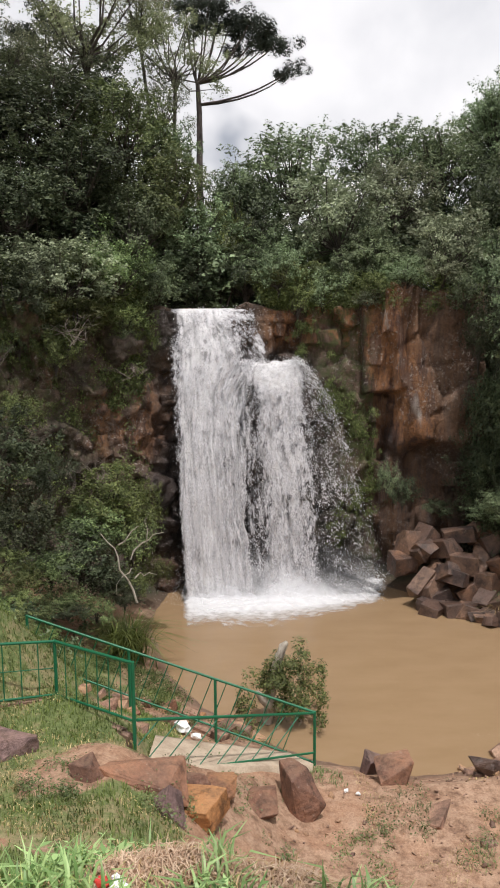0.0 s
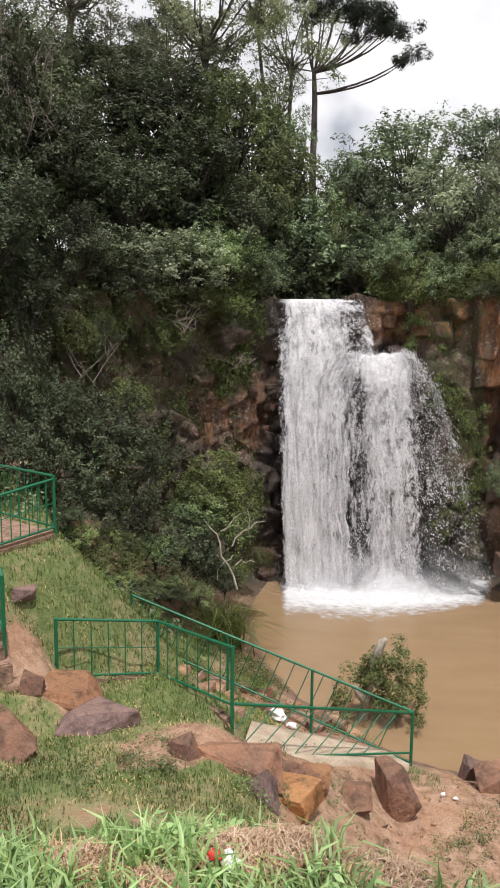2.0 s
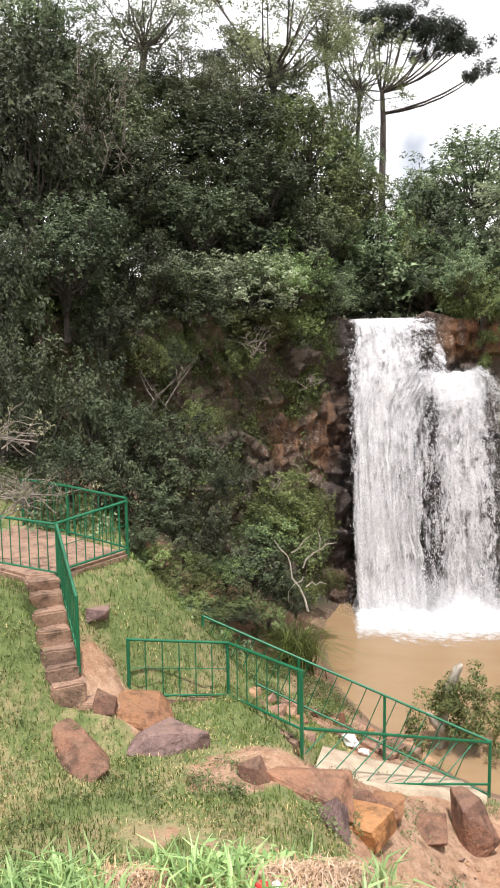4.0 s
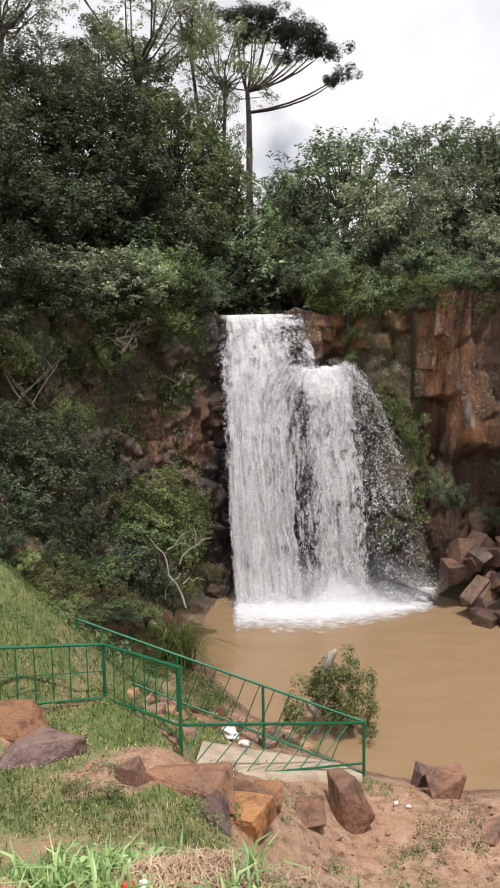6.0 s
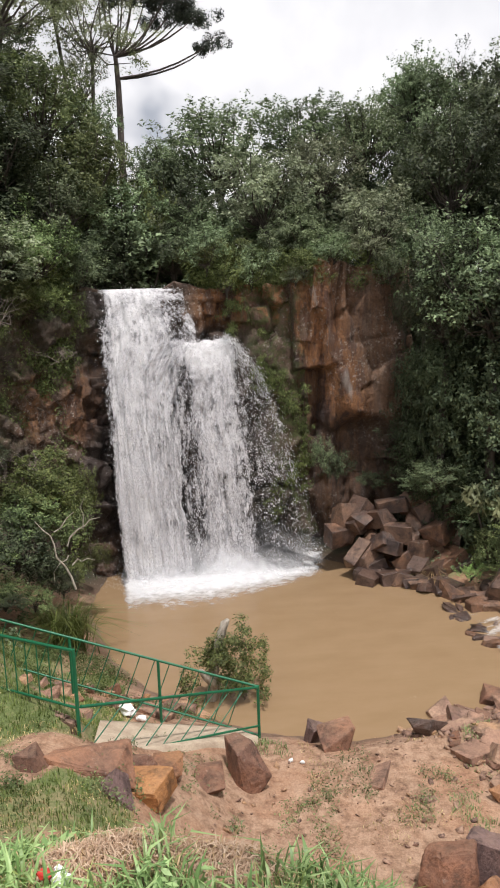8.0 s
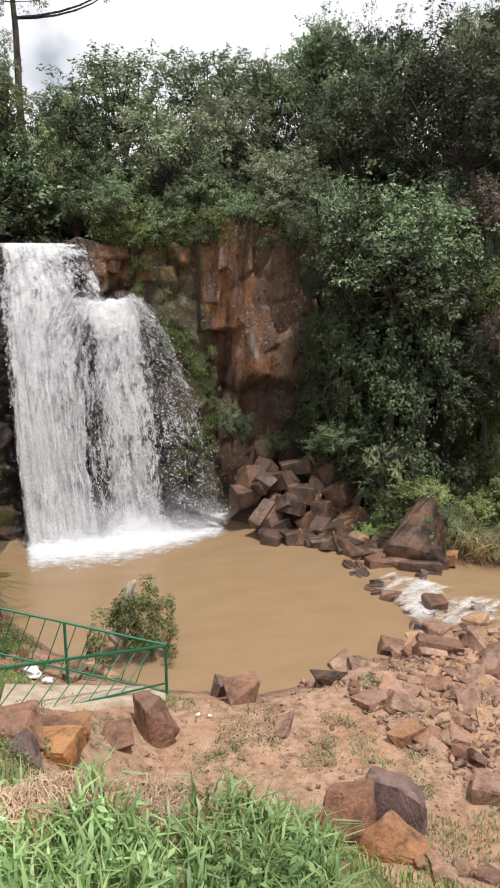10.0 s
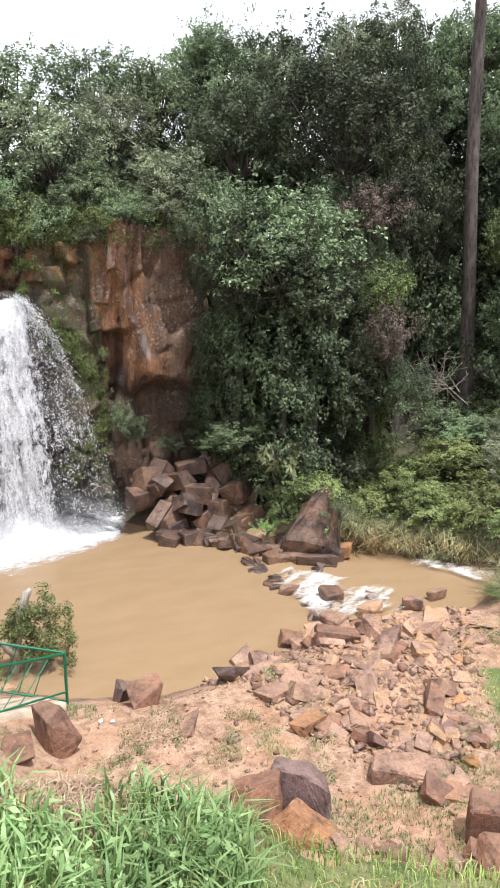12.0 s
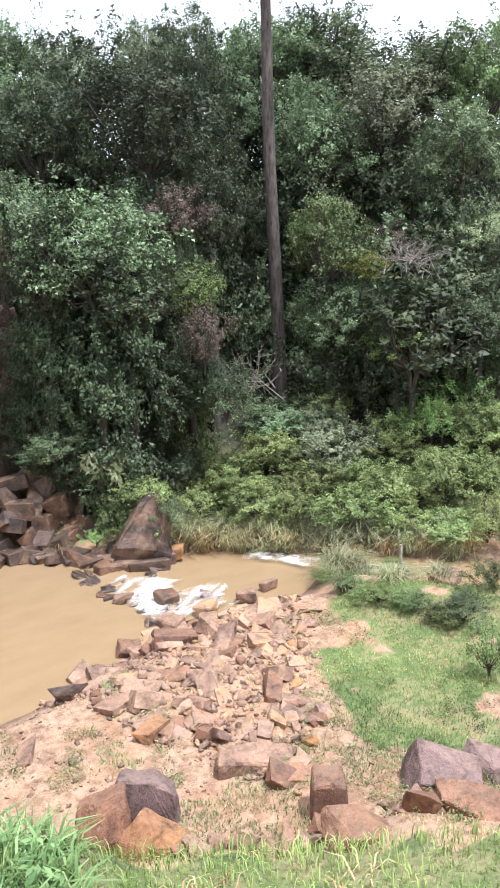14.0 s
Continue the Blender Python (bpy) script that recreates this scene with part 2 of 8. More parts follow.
def ground_material():
    m, nt, b = material("earth_and_turf", (0.3, 0.2, 0.12), 0.95)
    v = coords(nt, "world")
    grain, lump, big = noise_of(nt, v, 26, 6, 0.7), noise_of(nt, v, 5, 5, 0.65), noise_of(nt, v, 0.9, 4)
    dirt = ramp(nt, lump, (0.3, (0.15, 0.08, 0.05)), (0.43, (0.29, 0.175, 0.11)), (0.56, (0.39, 0.25, 0.165)), (0.72, (0.46, 0.31, 0.21)))
    rust = ramp(nt, lump, (0.3, (0.28, 0.14, 0.08)), (0.7, (0.45, 0.27, 0.165)))
    dirt = mix(nt, ramp(nt, big, (0.47, 0.0), (0.60, 0.7)), dirt, rust)
    turf = ramp(nt, mix(nt, 0.5, lump, big), (0.3, (0.075, 0.105, 0.03)), (0.47, (0.135, 0.17, 0.055)), (0.57, (0.26, 0.225, 0.11)), (0.68, (0.30, 0.195, 0.115)))
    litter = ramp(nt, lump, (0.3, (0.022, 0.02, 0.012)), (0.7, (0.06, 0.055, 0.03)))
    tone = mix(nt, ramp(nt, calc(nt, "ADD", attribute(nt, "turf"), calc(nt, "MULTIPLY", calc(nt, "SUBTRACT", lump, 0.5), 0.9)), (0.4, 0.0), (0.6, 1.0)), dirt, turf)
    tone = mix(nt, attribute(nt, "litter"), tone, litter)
    tone = mix(nt, 1.0, tone, ramp(nt, grain, (0.25, 0.62), (0.75, 1.3)), "MULTIPLY")
    mud = mix(nt, 0.65, tone, (0.10, 0.065, 0.045))
    tone = mix(nt, attribute(nt, "damp"), tone, mud)
    nt.links.new(tone, b.inputs["Base Color"])
    bump(nt, b, mix(nt, 0.5, grain, lump), 0.8, 0.05)
    return m


GROUND = ground_material()


def water_material():
    m, nt, b = material("muddy_water", (0.26, 0.16, 0.08), 0.12)
    v = coords(nt, "world")
    big, small = noise_of(nt, coords(nt, "world", (0.6, 1.3, 1)), 1.1, 4), noise_of(nt, coords(nt, "world", (0.7, 1.5, 1)), 7, 4)
    tone = ramp(nt, big, (0.3, (0.27, 0.178, 0.098)), (0.7, (0.30, 0.202, 0.115)))
    flecks = ramp(nt, noise_of(nt, coords(nt, "world", (0.5, 1.6, 1)), 3.4, 6, 0.75), (0.66, 0.0), (0.76, 0.5))
    tone = mix(nt, flecks, tone, (0.62, 0.52, 0.38))
    nt.links.new(tone, b.inputs["Base Color"])
    b.inputs["IOR"].default_value = 1.33
    b.inputs["Specular IOR Level"].default_value = 0.4
    bump(nt, b, mix(nt, 0.45, big, small), 0.22, 0.05)
    return m


WATER = water_material()


def foam_material(name, lo, hi, scale, stretch, space="world", fade=None, white=(0.86, 0.87, 0.88), rough=0.45, lucid=0.3):
    """White water: opaque where the noise is high, clear elsewhere; fade names a mesh attribute that thins it."""
    m, nt, b = material(name, white, rough)
    m.use_transparent_shadow = True
    v = coords(nt, space, stretch)
    n = mix(nt, 0.45, noise_of(nt, v, scale, 6, 0.72, 0.3), noise_of(nt, v, scale * 4.2, 4, 0.7))
    if fade:
        n = calc(nt, "ADD", calc(nt, "MULTIPLY", calc(nt, "SUBTRACT", attribute(nt, fade), 0.5), 0.62), n)
    a = ramp(nt, n, (lo, 0.0), (hi, 1.0))
    clear, both = nt.nodes.new("ShaderNodeBsdfTransparent"), nt.nodes.new("ShaderNodeMixShader")
    lucent, half = nt.nodes.new("ShaderNodeBsdfTranslucent"), node(nt, "MixShader", Fac=lucid)
    lucent.inputs["Color"].default_value = (*white, 1)
    nt.links.new(b.outputs["BSDF"], half.inputs[1])
    nt.links.new(lucent.outputs["BSDF"], half.inputs[2])
    nt.links.new(a, both.inputs["Fac"])
    nt.links.new(clear.outputs["BSDF"], both.inputs[1])
    nt.links.new(half.outputs["Shader"], both.inputs[2])
    nt.links.new(both.outputs["Shader"], nt.nodes["Material Output"].inputs["Surface"])
    return m


def fall_material(name, lo, hi, weights, tall, thin=(0.56, 0.55, 0.575), white=(0.92, 0.915, 0.92)):
    """Falling broken water: noise drawn out along the water's own path (attributes run and drop); body thickens or thins it."""
    m, nt, b = material(name, white, 0.5)
    m.use_transparent_shadow = True
    way = node(nt, "CombineXYZ")
    nt.links.new(attribute(nt, "run"), way.inputs["X"])
    nt.links.new(calc(nt, "MULTIPLY", attribute(nt, "drop"), tall), way.inputs["Y"])
    nt.links.new(attribute(nt, "layer"), way.inputs["Z"])
    v = way.outputs["Vector"]
    coarse, middle, fine = noise_of(nt, v, 2.6, 4, 0.6, 0.3), noise_of(nt, v, 9.0, 4, 0.65, 0.2), noise_of(nt, v, 30.0, 3, 0.6)
    n = calc(nt, "ADD", calc(nt, "ADD", calc(nt, "MULTIPLY", coarse, weights[0]), calc(nt, "MULTIPLY", middle, weights[1])), calc(nt, "MULTIPLY", fine, weights[2]))
    n = calc(nt, "ADD", calc(nt, "MULTIPLY", calc(nt, "SUBTRACT", attribute(nt, "body"), 0.5), 0.6), n)
    a = ramp(nt, n, (lo, 0.0), (hi, 1.0))
    tone = mix(nt, ramp(nt, n, (lo, 0.0), (hi + 0.14, 1.0)), thin, white)
    nt.links.new(tone, b.inputs["Base Color"])
    bump(nt, b, calc(nt, "ADD", calc(nt, "MULTIPLY", middle, 0.6), calc(nt, "MULTIPLY", fine, 0.4)), 0.7, 0.07)
    clear, both = nt.nodes.new("ShaderNodeBsdfTransparent"), nt.nodes.new("ShaderNodeMixShader")
    lucent, half = nt.nodes.new("ShaderNodeBsdfTranslucent"), node(nt, "MixShader", Fac=0.25)
    nt.links.new(tone, lucent.inputs["Color"])
    nt.links.new(b.outputs["BSDF"], half.inputs[1])
    nt.links.new(lucent.outputs["BSDF"], half.inputs[2])
    nt.links.new(a, both.inputs["Fac"])
    nt.links.new(clear.outputs["BSDF"], both.inputs[1])
    nt.links.new(half.outputs["Shader"], both.inputs[2])
    nt.links.new(both.outputs["Shader"], nt.nodes["Material Output"].inputs["Surface"])
    return m


FALL_CORE = fall_material("fall_core", 0.44, 0.53, (0.50, 0.35, 0.15), 0.5)
FALL_VEIL = fall_material("fall_veil", 0.51, 0.57, (0.40, 0.40, 0.20), 0.4)
FALL_LACE = fall_material("fall_lace", 0.55, 0.60, (0.25, 0.25, 0.50), 0.8)
FOAM = foam_material("pool_foam", 0.30, 0.62, 1.3, (0.8, 1.2, 1), fade="body")
RAPID = foam_material("rapid_foam", 0.40, 0.74, 3.4, (0.6, 1.4, 1), fade="body", white=(0.84, 0.82, 0.79))
DROPS, _, _ = material("water_drops", (0.88, 0.89, 0.9), 0.3)


def haze_material():
    """Fine spray in the air: its density is the mesh's own attribute."""
    m, nt, b = material("fine_spray", (0.95, 0.95, 0.96), 0.9)
    m.use_transparent_shadow = True
    clear, lucent = nt.nodes.new("ShaderNodeBsdfTransparent"), nt.nodes.new("ShaderNodeBsdfTranslucent")
    lucent.inputs["Color"].default_value = (0.95, 0.95, 0.96, 1)
    half, both = node(nt, "MixShader", Fac=0.5), nt.nodes.new("ShaderNodeMixShader")
    soft = ramp(nt, noise_of(nt, coords(nt, "world"), 2.2, 5, 0.6), (0.25, 0.35), (0.7, 1.0))
    nt.links.new(calc(nt, "MULTIPLY", attribute(nt, "body"), soft), both.inputs["Fac"])
    nt.links.new(b.outputs["BSDF"], half.inputs[1])
    nt.links.new(lucent.outputs["BSDF"], half.inputs[2])
    nt.links.new(clear.outputs["BSDF"], both.inputs[1])
    nt.links.new(half.outputs["Shader"], both.inputs[2])
    nt.links.new(both.outputs["Shader"], nt.nodes["Material Output"].inputs["Surface"])
    return m


HAZE = haze_material()
MIST = foam_material("mist", 0.0, 0.01, 1.0, (1, 1, 1), white=(0.95, 0.95, 0.96), lucid=0.5)


def paint_material(name, color, chip):
    m, nt, b = material(name, color, 0.42)
    v = coords(nt, "world")
    wear = ramp(nt, noise_of(nt, v, 9, 6, 0.7), (0.64, 0.0), (0.72, 0.8))
    tone = mix(nt, noise_of(nt, v, 3, 4), tuple(c * 0.7 for c in color), tuple(c * 1.25 for c in color))
    nt.links.new(mix(nt, wear, tone, chip), b.inputs["Base Color"])
    bump(nt, b, noise_of(nt, v, 60, 3), 0.15, 0.005)
    return m


GREEN_PAINT = paint_material("green_paint", (0.008, 0.13, 0.058), (0.05, 0.10, 0.06))


def concrete_material():
    m, nt, b = material("concrete", (0.45, 0.36, 0.27), 0.9)
    v = coords(nt, "world")
    big, fine = noise_of(nt, v, 2.2, 5, 0.65), noise_of(nt, v, 30, 5, 0.7)
    tone = ramp(nt, big, (0.3, (0.36, 0.27, 0.19)), (0.6, (0.52, 0.42, 0.31)), (0.8, (0.42, 0.27, 0.17)))
    nt.links.new(mix(nt, 1.0, tone, ramp(nt, fine, (0.3, 0.8), (0.7, 1.12)), "MULTIPLY"), b.inputs["Base Color"])
    bump(nt, b, fine, 0.5, 0.02)
    return m


CONCRETE = concrete_material()
STEP_STONE = stone_material("step_stone", (0.0, (0.27, 0.165, 0.11)), (0.5, (0.36, 0.225, 0.155)), (1.0, (0.23, 0.145, 0.105)), rough=0.9)
LITTER_WHITE, _, _ = material("litter_white", (0.78, 0.78, 0.76), 0.5)
LITTER_RED, _, _ = material("litter_red", (0.55, 0.04, 0.03), 0.45)


# ---- helpers for shapes ----
def sstep(a, b, x):
    t = np.clip((np.asarray(x, float) - a) / (b - a), 0, 1)
    return t * t * (3 - 2 * t)


def lattice(ix, iy, iz, seed):
    h = (ix.astype(np.int64) * 374761393 + iy.astype(np.int64) * 668265263 + iz.astype(np.int64) * 2147483647 + seed * 974711) & 0xFFFFFFFF
    h = ((h ^ (h >> 13)) * 1274126177) & 0xFFFFFFFF
    return ((h ^ (h >> 16)) & 0xFFFF) / 65535.0


def vnoise(x, y, z=0.0, seed=0):
    """Smooth value noise in 0..1 for arrays."""
    x, y, z = np.broadcast_arrays(np.asarray(x, float), np.asarray(y, float), np.asarray(z, float))
    fx, fy, fz = np.floor(x), np.floor(y), np.floor(z)
    u, v, w = (t * t * (3 - 2 * t) for t in (x - fx, y - fy, z - fz))
    total = 0
    for i in (0, 1):
        for j in (0, 1):
            for k in (0, 1):
                total = total + lattice(fx + i, fy + j, fz + k, seed) * (u if i else 1 - u) * (v if j else 1 - v) * (w if k else 1 - w)
    return total


def fbm(x, y, z=0.0, seed=0, octaves=4):
    total, amp, norm = 0, 1.0, 0
    for o in range(octaves):
        total = total + amp * vnoise(np.asarray(x) * 2 ** o, np.asarray(y) * 2 ** o, np.asarray(z) * 2 ** o, seed + o)
        norm += amp
        amp *= 0.5
    return total / norm


def mesh_of(name, verts, quads, smooth=False, attributes=None):
    """A mesh from numpy arrays of vertices and quads."""
    me = bpy.data.meshes.new(name)
    verts, quads = np.asarray(verts, np.float32), np.asarray(quads, np.int32)
    n, k = quads.shape
    me.vertices.add(len(verts))
    me.vertices.foreach_set("co", verts.ravel())
    me.loops.add(n * k)
    me.loops.foreach_set("vertex_index", quads.ravel())
    me.polygons.add(n)
    me.polygons.foreach_set("loop_start", np.arange(0, n * k, k, dtype=np.int32))
    if smooth:
        me.polygons.foreach_set("use_smooth", np.ones(n, bool))
    for key, values in (attributes or {}).items():
        me.attributes.new(key, "FLOAT", "POINT").data.foreach_set("value", np.asarray(values, np.float32).ravel())
    me.update(calc_edges=True)
    return me


def grid_quads(nu, nv):
    i = np.arange(nu * nv).reshape(nu, nv)
    return np.stack([i[:-1, :-1], i[1:, :-1], i[1:, 1:], i[:-1, 1:]], -1).reshape(-1, 4)


def put(name, me, mat, parent=None, label="", m=None):
    """Links mesh data as one object, under a parent where one is given."""
    ob = new(name, me)
    if mat and not me.materials:
        me.materials.append(mat)
    if m is not None:
        ob.matrix_basis = m
    if parent:
        ob.parent = parent
    if label:
        ob["label"] = label
    return ob


def part(name, bm, mat, parent=None, label="", smooth=False):
    me = bpy.data.meshes.new(name)
    bm.to_mesh(me)
    bm.free()
    if smooth:
        for p in me.polygons:
            p.use_smooth = True
    return put(name, me, mat, parent, label)


def tube_arrays(points, radii, sides=8, cap=True):
    """Vertices and quads of a tube along points."""
    pts = [Vector(p) for p in points]
    vs, qs = [], []
    up = Vector((0.31, 0.17, 0.93))
    for i, p in enumerate(pts):
        d = (pts[min(i + 1, len(pts) - 1)] - pts[max(i - 1, 0)]).normalized()
        a = d.cross(up)
        a = (a if a.length > 0.05 else d.cross(Vector((1, 0, 0)))).normalized()
        b = d.cross(a)
        for k in range(sides):
            t = 2 * math.pi * k / sides
            vs.append(p + (a * math.cos(t) + b * math.sin(t)) * radii[i])
    for i in range(len(pts) - 1):
        for k in range(sides):
            k2 = (k + 1) % sides
            qs.append((i * sides + k, i * sides + k2, (i + 1) * sides + k2, (i + 1) * sides + k))
    if cap:
        for ring in (0, (len(pts) - 1) * sides):  # caps with corners of their own, so that the tube's shading stays true
            base = len(vs)
            vs += vs[ring:ring + sides] if ring else vs[sides - 1::-1]
            for k in range(1, sides // 2):
                qs.append((base, base + k * 2 - 1, base + k * 2, base + (k * 2 + 1) % sides))
    return np.array([tuple(v) for v in vs]), np.array(qs)


def join_arrays(pieces):
    vs, qs, base = [], [], 0
    for v, q in pieces:
        vs.append(v)
        qs.append(q + base)
        base += len(v)
    return np.concatenate(vs), np.concatenate(qs)


def tube(name, points, radius, mat, parent=None, sides=8, label=""):
    radii = radius if isinstance(radius, (list, tuple)) else [radius] * len(points)
    v, q = tube_arrays(points, radii, sides)
    return put(name, mesh_of(name, v, q, smooth=True), mat, parent, label)


def path_distance(points, x, y):
    """Distance to a polyline, positive on its left."""
    best, sign = np.full(np.shape(x), 1e9), np.ones(np.shape(x))
    for (ax, ay), (bx, by) in zip(points[:-1], points[1:]):
        dx, dy = bx - ax, by - ay
        t = np.clip(((x - ax) * dx + (y - ay) * dy) / (dx * dx + dy * dy), 0, 1)
        d = np.hypot(x - ax - t * dx, y - ay - t * dy)
        side = np.sign(dx * (y - ay) - dy * (x - ax))
        sign = np.where(d < best - 1e-9, side, sign)
        best = np.minimum(best, d)
    return best * sign


def area_distance(points, x, y):
    """Distance to a closed outline, negative inside."""
    ring = list(points) + [points[0]]
    d, inside = np.abs(path_distance(ring, x, y)), np.zeros(np.shape(x), bool)
    for (ax, ay), (bx, by) in zip(ring[:-1], ring[1:]):
        if ay != by:
            inside ^= ((ay > y) != (by > y)) & (x < (bx - ax) * (y - ay) / (by - ay) + ax)
    return np.where(inside, -d, d)


# ---- the lie of the land: pool at height 0, cliff behind it, banks around ----
POOL = [(-2.9, 26.6), (-3.2, 24.0), (-3.2, 22.3), (-2.3, 19.0), (-1.3, 17.2), (0.1, 15.6), (1.4, 14.7), (3.2, 14.1), (4.5, 14.3), (5.6, 14.6),
        (6.5, 14.9), (7.5, 15.6), (7.9, 16.5), (7.9, 17.8), (8.3, 19.5), (8.4, 20.8), (8.0, 22.3), (6.6, 23.7), (6.0, 25.0), (5.0, 26.2), (2.5, 27.3)]
STREAM_FAR = [(8.3, 21.4), (10.0, 21.4), (11.7, 21.0), (13.0, 19.7), (14.3, 18.4), (16.0, 16.8), (18.7, 13.8), (27.0, 8.2), (60.0, -12.0)]
STREAM_NEAR = [(60.0, -15.0), (26.0, 6.4), (17.2, 11.8), (15.4, 13.9), (14.6, 15.1), (13.6, 15.9), (12.4, 15.2), (11.0, 15.5), (9.4, 15.4), (8.2, 15.4), (7.7, 16.2)]
STREAM = STREAM_FAR + STREAM_NEAR
LANDING = [(-5.75, 13.35), (-6.4, 11.7), (-6.85, 11.45), (-8.3, 12.1), (-9.6, 13.6), (-9.3, 15.2), (-7.62, 14.45)]
RIM = [(-60, -6), (-30, 9), (-16, 17.5), (-10.5, 22.0), (-8, 24.2), (-4.6, 26.3), (-2.9, 27.2), (0.4, 27.4), (4.0, 27.9), (8.8, 28.0), (12.5, 31), (17, 35.5), (26, 40), (70, 52)]


RAMP = [(-1.72, 10.9), (1.2, 13.75), (0.75, 14.1), (-1.78, 12.75)]


def ramp_height(x, y):
    return 1.92 - 1.40 * np.clip(((x + 1.75) * 2.73 + (y - 11.83) * 2.1) / 11.86, 0, 1)


def land(x, y, rough=True):
    x, y = np.asarray(x, float), np.asarray(y, float)
    r = np.hypot(x, np.maximum(y, 0))
    th = np.degrees(np.arctan2(x, np.maximum(y, 0.01)))
    left = sstep(7, -13, th)
    knoll = 7.2 - np.minimum(r, 2.4) * (0.06 + 0.225 * sstep(-8, 32, th) - 0.08 * sstep(38, 60, th))
    foot = 0.5 + 2.1 * left + 1.0 * sstep(36, 50, th) * sstep(13, 8, r)
    fall = 2.0 + 0.9 * left
    near = foot + (knoll - foot) * np.exp(-(np.maximum(r - 2.4, 0) / fall) ** 1.15)
    near = near + 2.3 * sstep(-4.7, -7.0, x) * sstep(8.2, 11, y) + 2.0 * sstep(-8, -14, x)
    near = near + (7.2 - near) * sstep(0, -5, y)
    far_side = path_distance(STREAM_FAR, x, y)
    hill = 0.15 + 0.45 * np.clip(far_side, 0, 24) + 0.02 * np.maximum(far_side - 24, 0)
    on_hill = sstep(7.0, 9.0, x) * (far_side > 0)
    low = near * (1 - on_hill) + hill * on_hill
    water = np.minimum(area_distance(POOL, x, y), area_distance(STREAM, x, y))
    shore = 0.02 + 0.42 * np.maximum(water, 0) + 0.8 * np.maximum(water - 4, 0) ** 1.5 + 0.16 * np.maximum(water - 2, 0) * sstep(2, -4, x)
    low = np.where(water > 0, np.minimum(low, shore), -0.55 * sstep(0, -0.8, water))
    rim = path_distance(RIM, x, y)
    top = 10.0 + 0.13 * np.clip(rim, 0, 14) + 0.01 * np.maximum(rim - 14, 0) + 1.0 * sstep(-6, -12, x)
    bed = (np.abs(x + 1.3 + 0.05 * (y - 27)) < 1.75) & (y > 25)
    top = np.where(bed, 9.85, top)
    up = sstep(0.25, 0.9, rim)
    step = area_distance(LANDING, x, y)
    low = np.maximum(low, (4.86 - 1.2 * np.maximum(step - 0.1, 0)) * sstep(10.9, 12.0, y))
    along = np.clip(((x + 6.62) * 1.32 + (y - 11.5) * -0.9) / 2.552, 0, 1)
    beside = np.hypot(x + 6.62 - 1.32 * along, y - 11.5 + 0.9 * along)
    low = np.maximum(low, 4.84 - 1.62 * along - 0.75 * np.maximum(beside - 0.4, 0))
    low = np.where(step < 0.25, np.minimum(low, 4.86), low)
    low = np.where(area_distance(RAMP, x, y) < 0.12, np.minimum(low, ramp_height(x, y) - 0.12), low)
    z = np.where(low > top, low, low * (1 - up) + top * up)
    if rough:
        z = z + (fbm(x * 0.9, y * 0.9, seed=3) - 0.5) * 0.22 * sstep(-0.2, 0.6, area_distance(LANDING, x, y)) * sstep(-0.1, 0.5, water) + (fbm(x * 4, y * 4, seed=9, octaves=2) - 0.5) * 0.06
    return z


def turf_at(x, y):
    """How grassy the ground is, 0 to 1."""
    r, th = np.hypot(x, y), np.degrees(np.arctan2(x, np.maximum(y, 0.01)))
    near = sstep(5.5, 3.8, r)
    slope = sstep(1.5, -1.0, th + 6) * sstep(20.0, 17.5, y)
    lawn = sstep(0.6, -0.8, area_distance([(8.3, 8.2), (8.9, 10.2), (10.1, 12.2), (12, 13.6), (15, 13.2), (20, 9.0), (26, 2), (14, 0), (10.0, 5.0)], x, y) + (fbm(x * 0.7, y * 0.7, seed=14) - 0.5) * 3.0)
    fringe = 0.42 * sstep(9.5, 7.0, r) * sstep(-3, 10, th)
    path = sstep(0.8, 0.35, np.abs(path_distance([(-5.0, 11.0), (-4.4, 10.9)], x, y)) + (fbm(x * 2, y * 2, seed=41) - 0.5)) * 0.95
    edge = sstep(0.8, 0.3, np.abs(path_distance([(-2.6, 9.7), (-1.4, 10.2), (-0.6, 11.2), (0.6, 12.6)], x, y)) + (fbm(x * 1.6, y * 1.6, seed=42) - 0.5) * 1.2) * 0.9
    worn = 0.75 * sstep(0.56, 0.66, fbm(x * 0.9, y * 0.9, seed=43)) * sstep(4.0, 5.5, r) * sstep(-4.5, -2.5, x)
    return np.clip(np.maximum.reduce([near, slope, lawn, fringe]) - path - edge - worn, 0, 1)


def spread(n, low, high, seed=0):
    """A warped axis: fine in the middle of its range, coarse far out."""
    u = np.linspace(-1, 1, n)
    return (low + high) / 2 + (high - low) / 2 * np.sinh(3.3 * u) / math.sinh(3.3)


def build_ground():
    xs, ys = spread(360, -112, 120), spread(360, -100, 124)
    x, y = np.meshgrid(xs, ys, indexing="ij")
    z = land(x, y)
    water = np.minimum(area_distance(POOL, x, y), area_distance(STREAM, x, y))
    rim, far = path_distance(RIM, x, y), path_distance(STREAM_FAR, x, y)
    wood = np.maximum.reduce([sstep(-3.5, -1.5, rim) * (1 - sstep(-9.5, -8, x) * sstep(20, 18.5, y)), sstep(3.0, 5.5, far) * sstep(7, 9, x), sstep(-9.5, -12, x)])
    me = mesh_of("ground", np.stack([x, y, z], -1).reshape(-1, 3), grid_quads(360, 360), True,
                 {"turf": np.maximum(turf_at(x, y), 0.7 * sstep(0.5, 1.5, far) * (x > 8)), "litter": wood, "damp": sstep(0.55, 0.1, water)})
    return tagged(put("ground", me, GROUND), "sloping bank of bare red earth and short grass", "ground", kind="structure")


build_ground()


